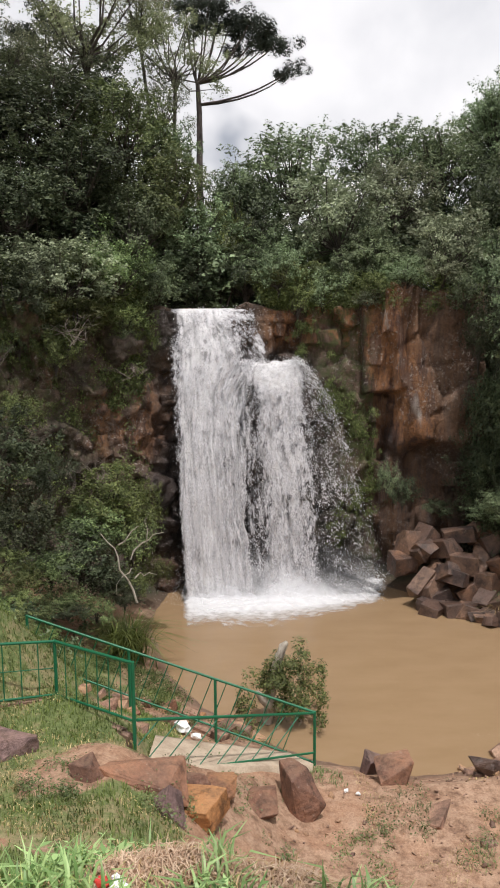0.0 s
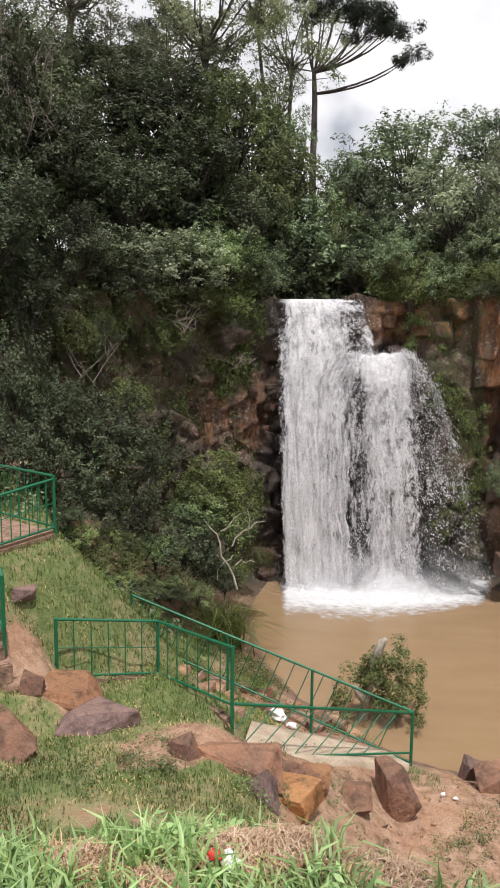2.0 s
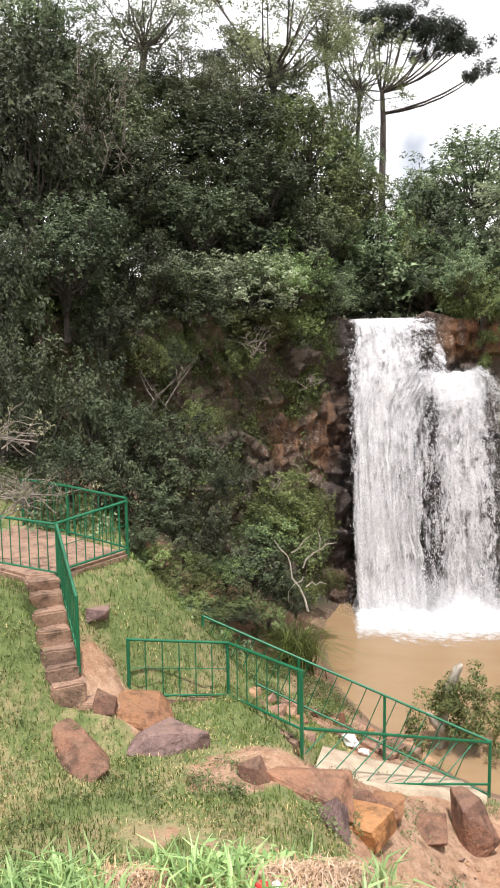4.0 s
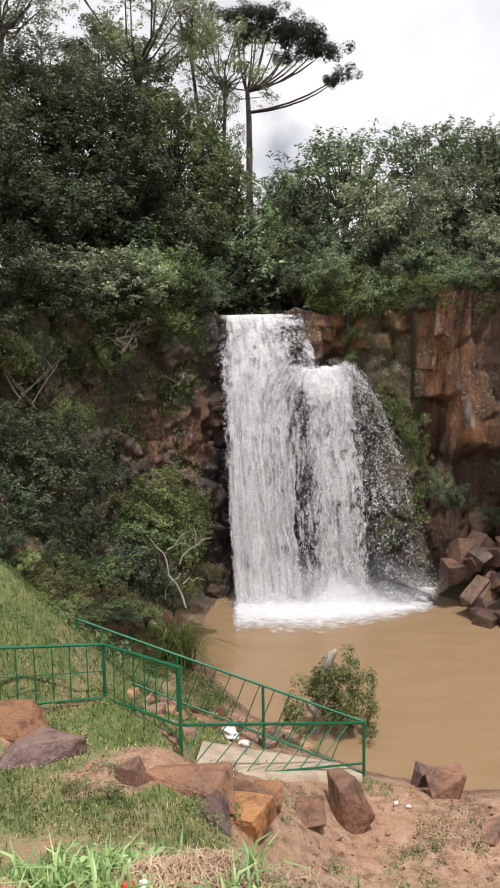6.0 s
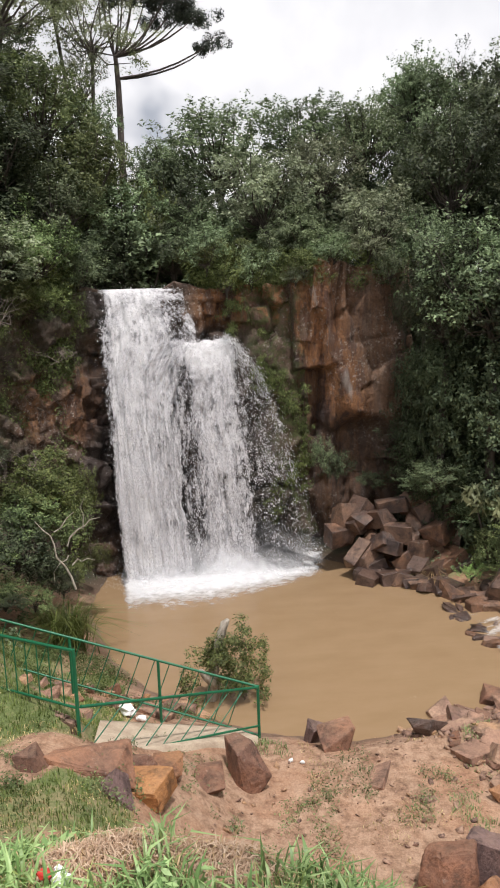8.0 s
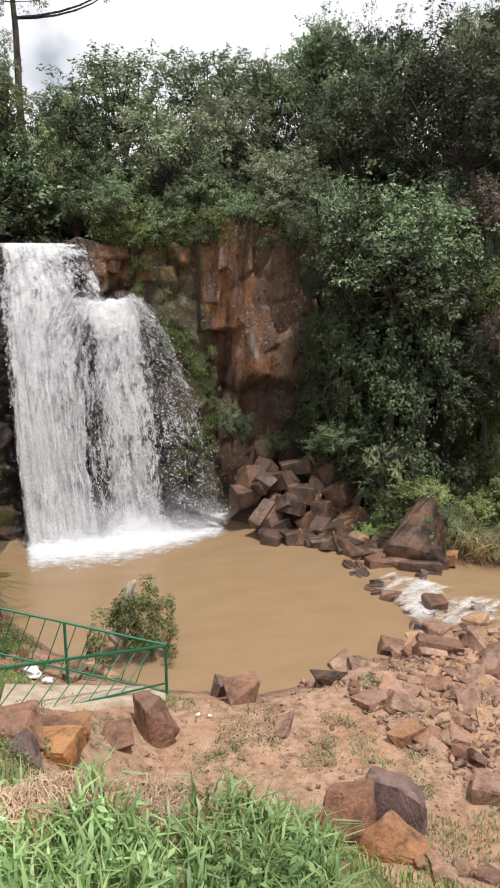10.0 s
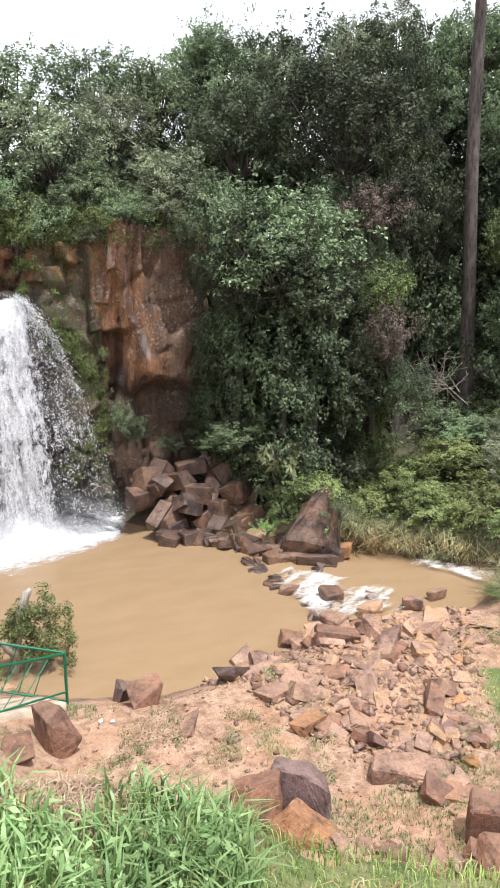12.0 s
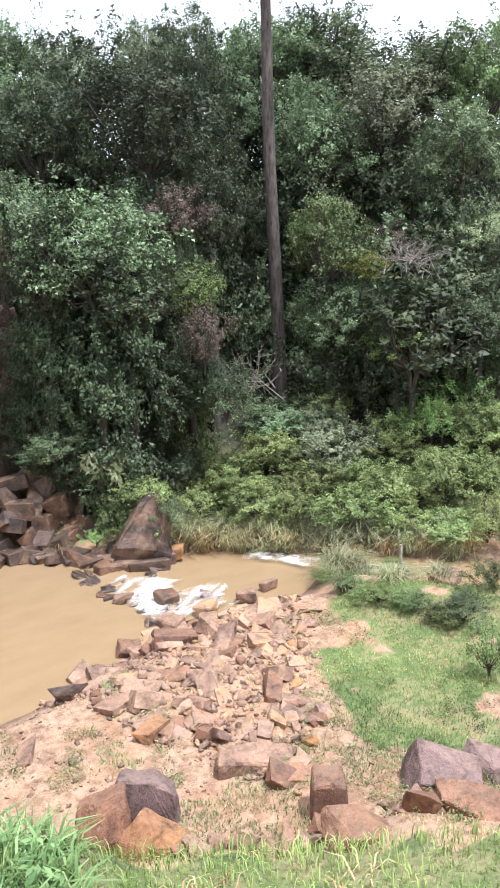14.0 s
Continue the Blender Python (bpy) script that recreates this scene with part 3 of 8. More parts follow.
# ---- water ----
def flat_sheet(name, outline, z, step=0.35, wave=0.02):
    xs = np.array([p[0] for p in outline]), np.array([p[1] for p in outline])
    gx, gy = np.arange(max(xs[0].min(), -20) - 1, min(xs[0].max(), 34) + 1, step), np.arange(max(xs[1].min(), -4) - 1, xs[1].max() + 1, step)
    x, y = np.meshgrid(gx, gy, indexing="ij")
    keep = area_distance(outline, x, y) < 1.0
    quads = grid_quads(len(gx), len(gy))
    quads = quads[keep.ravel()[quads].any(1)]
    zz = z + wave * (fbm(x * 0.8, y * 1.2, seed=21) - 0.5)
    used, flat = np.unique(quads, return_inverse=True)
    v = np.stack([x, y, zz], -1).reshape(-1, 3)[used]
    return mesh_of(name, v, flat.reshape(-1, 4), True)


tagged(put("pool_water", flat_sheet("pool_water", POOL, 0.0), WATER), "brown muddy pool of water below the waterfall", "water", kind="structure")
tagged(put("stream_water", flat_sheet("stream_water", STREAM, -0.10), WATER), "shallow muddy stream running out of the pool", "water", kind="structure")
tagged(put("river_water", flat_sheet("river_water", [(-2.95, 28.0), (0.4, 28.0), (0.2, 34), (-1, 46), (-5, 46), (-4, 34)], 10.04, 0.3), WATER),
       "muddy river flowing over the cliff edge", "water", kind="structure")


# ---- rock shapes ----
def rock_mesh(seed, n=13, chamfer=0.05, detail=0, box=0.72, rough=0.03):
    """A broken block of about unit size: hull of scattered points, edges worn."""
    rng = random.Random(seed)
    bm = bmesh.new()
    if box >= 1.0:
        for k in range(8):
            bm.verts.new(Vector(((k & 1) - 0.5, (k >> 1 & 1) - 0.5, (k >> 2) - 0.5)) * rng.uniform(0.72, 1.0) + Vector((rng.uniform(-0.09, 0.09), rng.uniform(-0.09, 0.09), rng.uniform(-0.07, 0.07))))
    for _ in range(n if box < 1.0 else 3):
        v = Vector((rng.uniform(-1, 1), rng.uniform(-1, 1), rng.uniform(-1, 1)))
        m = max(abs(c) for c in v)
        v = v / m * rng.uniform(0.86, 1.0) if rng.random() < box else v.normalized() * rng.uniform(0.8, 1.0)
        bm.verts.new(v * 0.5)
    hull = bmesh.ops.convex_hull(bm, input=bm.verts)
    bmesh.ops.delete(bm, geom=list({g for g in hull["geom_interior"] + hull["geom_unused"] if isinstance(g, bmesh.types.BMVert)}), context="VERTS")
    bmesh.ops.dissolve_limit(bm, angle_limit=radians(14), verts=bm.verts, edges=bm.edges)
    if chamfer:
        bmesh.ops.bevel(bm, geom=list(bm.edges), offset=chamfer, segments=1, affect="EDGES", clamp_overlap=True)
        corners = [v.co.copy() for v in bm.verts]
        bm.clear()
        for co in corners:
            bm.verts.new(co)
        hull = bmesh.ops.convex_hull(bm, input=bm.verts)
        bmesh.ops.delete(bm, geom=list({g for g in hull["geom_interior"] + hull["geom_unused"] if isinstance(g, bmesh.types.BMVert)}), context="VERTS")
    if detail:
        bmesh.ops.triangulate(bm, faces=bm.faces)
        bmesh.ops.subdivide_edges(bm, edges=bm.edges, cuts=detail, use_grid_fill=True)
        bm.normal_update()
        for v in bm.verts:
            k = noise.fractal(v.co * 3 + Vector((seed, 0, 0)), 0.7, 2.1, 4) * rough * 0.35 + noise.fractal(v.co * 9 + Vector((0, seed, 0)), 0.7, 2.1, 3) * rough * 0.4
            v.co += v.normal * k
    me = bpy.data.meshes.new("rock")
    bm.to_mesh(me)
    bm.free()
    return me


# ---- cliffs ----
def facets(s, z, wide, high, seed):
    """Irregular broken faces: height of each tilted face, and the distance to its edge."""
    a, b = s / wide, z / high
    ia, ib = np.floor(a), np.floor(b)
    best, second = np.full(np.shape(a), 9.0), np.full(np.shape(a), 9.0)
    level = np.zeros(np.shape(a))
    for i in (-1, 0, 1):
        for j in (-1, 0, 1):
            ca, cb = ia + i, ib + j
            zero = ca * 0
            px, pz = a - ca - lattice(ca, cb, zero, seed), b - cb - lattice(ca, cb, zero, seed + 1)
            d = np.hypot(px, pz)
            here = lattice(ca, cb, zero, seed + 2) + (lattice(ca, cb, zero, seed + 3) - 0.5) * 1.6 * px + (lattice(ca, cb, zero, seed + 4) - 0.5) * 1.6 * pz
            near = d < best
            second = np.where(near, best, np.minimum(second, d))
            level = np.where(near, here, level)
            best = np.where(near, d, best)
    return level, second - best


def cliff(name, plan, z0, z1, label, cell=(0.75, 1.4), jut=0.45, shape=None, seed=1, step=0.10, paint=None, fold=0.5, grain=0.14):
    """A rock face along a plan line, broken into irregular faces that stand proud by different amounts."""
    pts = np.array(plan, float)
    seg = np.hypot(*np.diff(pts, axis=0).T)
    run = np.concatenate([[0], np.cumsum(seg)])
    nu, nv = int(run[-1] / step) + 1, int((z1 - z0) / step) + 1
    s, z = np.meshgrid(np.linspace(0, run[-1], nu), np.linspace(z0, z1, nv), indexing="ij")
    px, py = np.interp(s, run, pts[:, 0]), np.interp(s, run, pts[:, 1])
    tx, ty = np.interp(s + 0.4, run, pts[:, 0]) - np.interp(s - 0.4, run, pts[:, 0]), np.interp(s + 0.4, run, pts[:, 1]) - np.interp(s - 0.4, run, pts[:, 1])
    length = np.hypot(tx, ty)
    ox, oy = ty / length, -tx / length  # outwards, to the viewer
    wob = (fbm(s * 0.8, z * 0.5, seed=seed) - 0.5) * 0.7
    big, crack = facets(s + wob * 0.6, z + wob, cell[0], cell[1], seed + 11)
    small, chip = facets(s + wob * 0.3, z + wob * 0.4, cell[0] * 0.36, cell[1] * 0.33, seed + 17)
    out = jut * big + jut * 0.38 * small - 0.10 * sstep(0.07, 0.0, crack) - 0.04 * sstep(0.08, 0.0, chip)
    out = out + (fbm(s * 0.7, z * 0.3, seed=seed + 2) - 0.5) * 0.9 * fold + (fbm(s * 1.7, z * 1.7, seed=seed + 4) - 0.5) * grain + (fbm(s * 6, z * 6, seed=seed + 3) - 0.5) * grain * 0.5
    if shape:
        out = out + shape(px, z)
    x, y = px + ox * out, py + oy * out
    # the top turns back into the hill
    cap = 6
    bx = np.concatenate([x] + [x[:, -1:] - ox[:, -1:] * 0.3 * (k + 1) for k in range(cap)], 1)
    by = np.concatenate([y] + [y[:, -1:] - oy[:, -1:] * 0.3 * (k + 1) for k in range(cap)], 1)
    topz = z[:, -1:] + (fbm(s[:, -1:] * 0.9, s[:, -1:] * 0, seed=seed + 8) - 0.5) * 0.5
    z = z + (topz - z1) * sstep(z1 - 1.5, z1, z)
    bz = np.concatenate([z] + [topz + 0.05 - 0.02 * k for k in range(cap)], 1)
    red, wet_shade, moss = paint(bx, bz)
    pale = np.exp(-((bx - 6.05 + 0.2 * (bz - 6.3)) / 0.24) ** 2 - ((bz - 6.4) / 0.85) ** 2) * (0.1 + 1.1 * fbm(bx * 7, bz * 0.8, seed=66))
    me = mesh_of(name, np.stack([bx, by, bz], -1).reshape(-1, 3), grid_quads(nu, nv + cap), False, {"red": red, "wet_shade": wet_shade, "moss": moss, "pale": np.clip(pale, 0, 1)})
    return tagged(put(name, me, CLIFF), label, "cliff", kind="structure")


def middle_shape(x, z):
    ledge = 0.4 * sstep(-0.6, 0.1, x) * sstep(2.6, 1.7, x + 0.35 * (8.2 - z)) * sstep(8.15, 7.95, z)
    bulge = 0.6 * sstep(1.6, 2.8, x) * sstep(5.2, 4.2, x) * sstep(7.0, 3.0, z)
    cave = -0.55 * sstep(0.8, 0.95, x) * sstep(2.0, 1.7, x) * sstep(8.0, 8.3, z) * sstep(9.75, 9.5, z)
    return ledge + bulge + cave - 0.25 * sstep(-3.3, -2.8, x) * sstep(0.2, -0.2, x)


def right_shape(x, z):
    proud = 0.5 * sstep(4.1, 4.3, x) * sstep(5.5, 5.2, x) * sstep(7.02, 7.12, z - 0.10 * (x - 4.8)) * sstep(10.8, 9.4, z)
    wedge = 0.35 * sstep(5.2, 5.9, x + 0.25 * (z - 7)) * sstep(8.5, 8.2, x) * sstep(4.9, 5.5, z + 0.3 * (x - 6.5))
    seam = -0.07 * sstep(0.10, 0.0, np.abs(z - 8.0 - 0.12 * (x - 6.5))) * sstep(6.0, 6.4, x) - 0.3 * sstep(0.16, 0.0, np.abs(x - 5.55 - 0.12 * (z - 8))) * sstep(7.4, 8.2, z)
    under = -0.45 * sstep(5.4, 4.6, z) * sstep(5.0, 5.8, x) - 0.35 * sstep(7.1, 6.9, z) * sstep(4.3, 4.6, x) * sstep(5.5, 5.2, x)
    return proud + wedge + seam + under


LEFT_PLAN = [(-17, 16.0), (-13, 19.6), (-10.2, 21.6), (-7.6, 23.9), (-4.8, 25.8), (-3.4, 26.6), (-2.75, 27.5)]
RIGHT_PLAN = [(3.6, 27.6), (4.3, 27.25), (5.4, 27.3), (7.2, 27.25), (8.35, 27.35), (8.9, 28.6), (9.5, 31)]


def left_paint(x, z):
    patchy = fbm(x * 0.7, z * 0.5, seed=92)
    return (0.75 * sstep(0.48, 0.62, patchy) * sstep(-7.5, -5.5, x), 0.85 * sstep(-3.7, -3.0, x) + 0.5 * sstep(0.5, 0.38, patchy), 0.55 * sstep(-4.2, -6.5, x) + 0.35 * sstep(6, 9, z))


def middle_paint(x, z):
    return (1.0 * sstep(0.2, 1.0, x) * sstep(8.4, 9.0, z), np.clip(0.95 * sstep(3.2, 1.6, x - 0.28 * (8 - z)) * sstep(8.9, 8.2, z), 0, 1), 0.9 * sstep(1.6, 2.8, x))


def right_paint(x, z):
    # red, wetness, moss; shade under the overhang and trees is painted in too
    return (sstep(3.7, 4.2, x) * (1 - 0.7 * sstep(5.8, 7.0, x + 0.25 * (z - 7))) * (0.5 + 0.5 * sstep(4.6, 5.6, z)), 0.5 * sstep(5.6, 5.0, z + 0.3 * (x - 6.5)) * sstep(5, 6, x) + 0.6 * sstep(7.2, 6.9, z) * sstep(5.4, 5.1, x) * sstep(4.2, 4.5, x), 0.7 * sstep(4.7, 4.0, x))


cliff_left = cliff("cliff_left", LEFT_PLAN, -0.4, 10.1,
      "dark brown rock face beside the waterfall with moss and hanging plants", (0.85, 1.15), 0.62, None, 31, 0.085,
      paint=left_paint, fold=0.9, grain=0.34)
cliff_middle = cliff("cliff_middle", [(-3.4, 27.3), (-2.6, 27.1), (0.4, 27.2), (2.2, 27.2), (4.5, 27.4)], -0.5, 10.12,
      "dark wet rock face behind the waterfall", (1.1, 1.3), 0.42, middle_shape, 57,
      paint=middle_paint)
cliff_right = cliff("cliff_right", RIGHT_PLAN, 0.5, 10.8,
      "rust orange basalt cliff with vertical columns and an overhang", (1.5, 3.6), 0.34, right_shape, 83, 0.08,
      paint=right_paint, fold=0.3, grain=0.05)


def cliff_blocks(face, plan, z0, z1, size, count, seed, paint, shape=None, out=0.1, turn=14, tilt=5):
    """Angular blocks and columns standing out of a rock face, each a part of it."""
    rng = random.Random(seed)
    pts = np.array(plan, float)
    run = np.concatenate([[0], np.cumsum(np.hypot(*np.diff(pts, axis=0).T))])
    for k in range(count):
        s, z = rng.uniform(0, run[-1]), z0 + (z1 - z0) * rng.random()
        w, d, h = (rng.uniform(*r) for r in size)
        x, y = np.interp(s, run, pts[:, 0]), np.interp(s, run, pts[:, 1])
        tx, ty = np.interp(s + 0.3, run, pts[:, 0]) - np.interp(s - 0.3, run, pts[:, 0]), np.interp(s + 0.3, run, pts[:, 1]) - np.interp(s - 0.3, run, pts[:, 1])
        push = out + rng.uniform(-0.2, 0.12) + (float(shape(np.array(x), np.array(z - h * 0.3))) if shape else 0)
        length = math.hypot(tx, ty)
        x, y = x + ty / length * push, y - tx / length * push
        z = min(z, z1 - h * rng.uniform(0.35, 0.6))
        v, q = BLOCKS[k % len(BLOCKS)]
        m = np.array(pose(x, y, z, rng.uniform(-tilt, tilt), rng.uniform(-tilt, tilt), math.degrees(math.atan2(ty, tx)) + rng.uniform(-turn, turn)) @ Matrix.Diagonal((w, d, h, 1)))
        v = v @ m[:3, :3].T + m[:3, 3]
        red, wet_shade, moss = (np.broadcast_to(p, len(v)) for p in paint(v[:, 0], v[:, 2]))
        put("block", mesh_of("block", v, q, False, {"red": red, "wet_shade": wet_shade, "moss": moss}), CLIFF, face)


def block_arrays(seed):
    """A prism of rock: a box with its corners pulled about and its edges broken."""
    rng = random.Random(seed)
    bm = bmesh.new()
    bmesh.ops.create_cube(bm, size=1.0)
    bmesh.ops.subdivide_edges(bm, edges=[e for e in bm.edges if abs(e.verts[0].co.z - e.verts[1].co.z) > 0.5 or rng.random() < 0.4], cuts=1)
    for v in bm.verts:
        v.co += Vector((rng.uniform(-0.13, 0.13), rng.uniform(-0.13, 0.13), rng.uniform(-0.10, 0.10)))
    bmesh.ops.bevel(bm, geom=list(bm.edges), offset=0.022, segments=1, affect="EDGES", clamp_overlap=True)
    bmesh.ops.triangulate(bm, faces=bm.faces)
    bm.verts.index_update()
    v, t = np.array([tuple(v.co) for v in bm.verts]), np.array([[w.index for w in f.verts] for f in bm.faces])
    bm.free()
    return v, t


BLOCKS = [block_arrays(700 + k) for k in range(12)]
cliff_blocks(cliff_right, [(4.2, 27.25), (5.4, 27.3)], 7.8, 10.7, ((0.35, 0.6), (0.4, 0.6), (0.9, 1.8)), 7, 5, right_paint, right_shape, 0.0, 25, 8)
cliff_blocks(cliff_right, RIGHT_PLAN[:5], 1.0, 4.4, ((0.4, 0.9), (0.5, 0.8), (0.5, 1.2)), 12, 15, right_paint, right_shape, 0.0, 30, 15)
cliff_blocks(cliff_middle, [(0.5, 27.15), (2.2, 27.2), (4.4, 27.4)], 0.2, 10.0, ((0.4, 1.2), (0.5, 0.8), (0.35, 1.0)), 22, 6, middle_paint, middle_shape, -0.1, 40, 25)
cliff_blocks(cliff_left, LEFT_PLAN[3:], 0.2, 9.9, ((0.3, 1.0), (0.4, 0.8), (0.3, 0.9)), 46, 7, left_paint, None, 0.15, 40, 25)


# ---- the waterfall ----
LIP, LEDGE, GRAVITY = 10.1, 8.22, 9.8


def fall_sheet(name, path, top, mat, body, nu=110, nv=170, seed=0, ripple=0.10, wide=4.0):
    """A curtain of falling water; path(u, t) gives x and y at u across it, t seconds after the edge."""
    last = math.sqrt(2 * (top + 0.1) / GRAVITY)
    u, t = np.meshgrid(np.linspace(0, 1, nu), np.linspace(0, last, nv) ** 0.8 * last ** 0.2, indexing="ij")
    z = top - 0.5 * GRAVITY * t * t
    x, y = path(u, t)
    x = x + (fbm(u * 6, t * 2.0, seed=seed) - 0.5) * 0.22 * sstep(0, 0.3, t)
    y = y + (fbm(u * 12, t * 2.5, seed=seed + 1) - 0.5) * ripple * 2 + (fbm(x * 9, t * 9, seed=seed + 2) - 0.5) * ripple
    z = z + (fbm(u * 7, u * 0, seed=seed + 5) - 0.5) * 0.3 * sstep(0.5, 0.0, t) * (top < 9)
    flat = np.ones_like(u)
    return mesh_of(name, np.stack([x, y, z], -1).reshape(-1, 3), grid_quads(nu, nv), True,
                   {"body": np.clip(body(u, z), 0, 1.3), "run": u * wide, "drop": t * 6.0, "layer": flat * seed * 1.7})


def main_path(u, t):
    """The high curtain: its right part breaks on the ledge."""
    z = LIP - 0.5 * GRAVITY * t * t
    left = -2.93 + 0.062 * (LIP - z)
    right = 0.24 + 0.42 * sstep(10.1, 8.3, z) - 0.78 * sstep(8.4, 7.0, z) + 0.16 * sstep(6, 0, z) + 0.35 * (fbm(z * 1.3, z * 0, seed=77) - 0.5) * sstep(8, 7, z)
    return left + (right - left) * u, 27.0 - 1.15 * t - 0.2 * t * t


def side_path(u, t):
    """The lower curtain: strands, a thick middle, and water thrown far out beyond it."""
    f, g = np.minimum(u / 0.6, 1.0), np.maximum(u - 0.6, 0) / 0.4
    x = -0.52 + 2.0 * f + (0.12 + 0.50 * f * f + 2.0 * g) * t
    return x, 26.35 - 0.95 * t + 0.28 * f - 0.35 * g * t


waterfall = new("waterfall")
tagged(waterfall, "white waterfall in two curtains plunging into the pool", "waterfall")
edge = lambda u: sstep(0.0, 0.07, u) * sstep(1.0, 0.95, u)


def main_body(u, z):
    thick = 0.58 + 0.12 * sstep(0.85, 0.35, u) - 0.24 * sstep(0.17, 0.07, u) * sstep(2, 7, z)
    return (thick - 0.18 * sstep(0.70, 0.82, u) * sstep(7.8, 8.6, z) + 0.1 * sstep(9.5, 10.1, z) + 0.15 * sstep(2.0, 0.4, z)) * (0.35 + 0.65 * edge(u))


def side_body(u, z):
    head = 0.5 * sstep(6.9, 8.0, z) * sstep(0.12, 0.25, u) * sstep(0.9, 0.55, u)
    strands = -0.15 * sstep(0.30, 0.18, u) * sstep(8.0, 7.4, z)
    far = -0.34 * sstep(0.54, 0.74, u) - 0.10 * sstep(0.75, 0.9, u) * sstep(6.5, 3.5, z) + 0.10 * sstep(0.86, 0.93, u) * sstep(4.5, 6.5, z)
    return (0.62 + head + strands + far - 0.05 * sstep(5, 2.5, z) + 0.18 * sstep(1.4, 0.3, z) * sstep(0.75, 0.55, u)) * edge(u)


put("curtain", fall_sheet("curtain", main_path, LIP, FALL_CORE, main_body, seed=3, wide=3.0), FALL_CORE, waterfall)
put("veil", fall_sheet("veil", lambda u, t: (main_path(u, t)[0] * 1.0, main_path(u, t)[1] - 0.15), LIP + 0.02, FALL_VEIL, lambda u, z: main_body(u, z) * 0.98, seed=7, wide=3.0), FALL_VEIL, waterfall)
put("lace", fall_sheet("lace", lambda u, t: (main_path(u * 1.06 - 0.03, t)[0], main_path(u, t)[1] - 0.32), LIP - 0.1, FALL_LACE, lambda u, z: 0.52 * edge(u) + 0.06 * sstep(9, 4, z), seed=13, wide=3.2), FALL_LACE, waterfall)
put("lower_curtain", fall_sheet("lower_curtain", side_path, LEDGE, FALL_CORE, lambda u, z: side_body(u, z) - 0.05, seed=23), FALL_CORE, waterfall)
put("lower_veil", fall_sheet("lower_veil", lambda u, t: (side_path(u, t)[0], side_path(u, t)[1] - 0.2), LEDGE + 0.03, FALL_VEIL, side_body, seed=29), FALL_VEIL, waterfall)
put("lower_lace", fall_sheet("lower_lace", lambda u, t: (side_path(u, t)[0] + 0.05, side_path(u, t)[1] - 0.36), LEDGE + 0.03, FALL_LACE, lambda u, z: (0.56 - 0.06 * sstep(0.7, 1.0, u) * sstep(6, 3, z)) * edge(u), seed=37, ripple=0.14), FALL_LACE, waterfall)


def droplets():
    """Drops flung off both curtains on their own paths, as small flakes drawn out along their flight."""
    rng = np.random.default_rng(5)
    n, m = 5000, 1500
    t = 0.05 + 1.2 * rng.random(n) ** 1.7
    u = np.where(rng.random(n) < 0.3, rng.normal(0.95, 0.03, n), rng.uniform(0.5, 1.02, n))
    u[:900] = rng.uniform(0.05, 0.6, 900)
    x, y = side_path(u, t)
    z = LEDGE - 0.5 * GRAVITY * t * t
    t2, u2 = rng.uniform(0.05, 1.38, m), rng.uniform(-0.02, 1.03, m)
    x2, y2 = main_path(u2, t2)
    z2 = LIP - 0.5 * GRAVITY * t2 * t2
    spread_by = rng.normal(0, 1, (n + m, 3)) * [0.07, 0.10, 0.10]
    p = np.stack([np.concatenate([x, x2]), np.concatenate([y, y2]) - 0.25, np.concatenate([z, z2])], -1) + spread_by
    p = p[p[:, 2] > 0.1]
    k = len(p)
    flight = np.concatenate([0.5 + 2.1 * np.maximum(u - 0.6, 0) / 0.4, np.zeros(m)])[:k]
    size, tall = 0.0025 + 0.007 * rng.random(k) ** 2, 0.007 + 0.034 * rng.random(k) ** 2
    a = np.stack([size, rng.normal(0, 0.01, k), 0 * size], -1)
    b = np.stack([-flight * tall * 0.22, rng.normal(0, 0.01, k), tall], -1)
    v = np.stack([p - a - b * 0.6, p + a - b, p + a * 0.8 + b * 0.7, p - a * 0.7 + b], 1).reshape(-1, 3)
    return mesh_of("droplets", v, np.arange(k * 4).reshape(-1, 4))


put("drop_spray", droplets(), DROPS, waterfall)["kind"] = "stuff"


def foam_skirt():
    """Foam on the pool where the water lands, thinning outwards."""
    a, r = np.meshgrid(np.linspace(0, 1, 150), np.linspace(0, 1, 40), indexing="ij")
    cx = -2.45 + 7.5 * a
    front = 22.1 + 1.2 * a + 1.2 * sstep(0.45, 1.0, a) + 0.7 * (fbm(a * 7, a * 0, seed=4) - 0.5) - 0.35 * np.sin(a * 3.14)
    back = 26.6 + 0.4 * a
    y = back + (front - back) * r
    z = 0.03 + 0.05 * fbm(cx * 2, y * 2, seed=6) + 0.20 * sstep(0.75, 0.2, r) * fbm(cx * 1.5, y * 1.5, seed=8)
    body = 1.3 - 1.25 * r ** 1.7 - 0.8 * sstep(0.06, 0.0, a) - 1.3 * sstep(0.9, 1.0, a + 0.1 * (fbm(cx * 2, y * 2, seed=12) - 0.5))
    return mesh_of("foam", np.stack([cx, y, z], -1).reshape(-1, 3), grid_quads(150, 40), True, {"body": body})


put("foam", foam_skirt(), FOAM, waterfall)


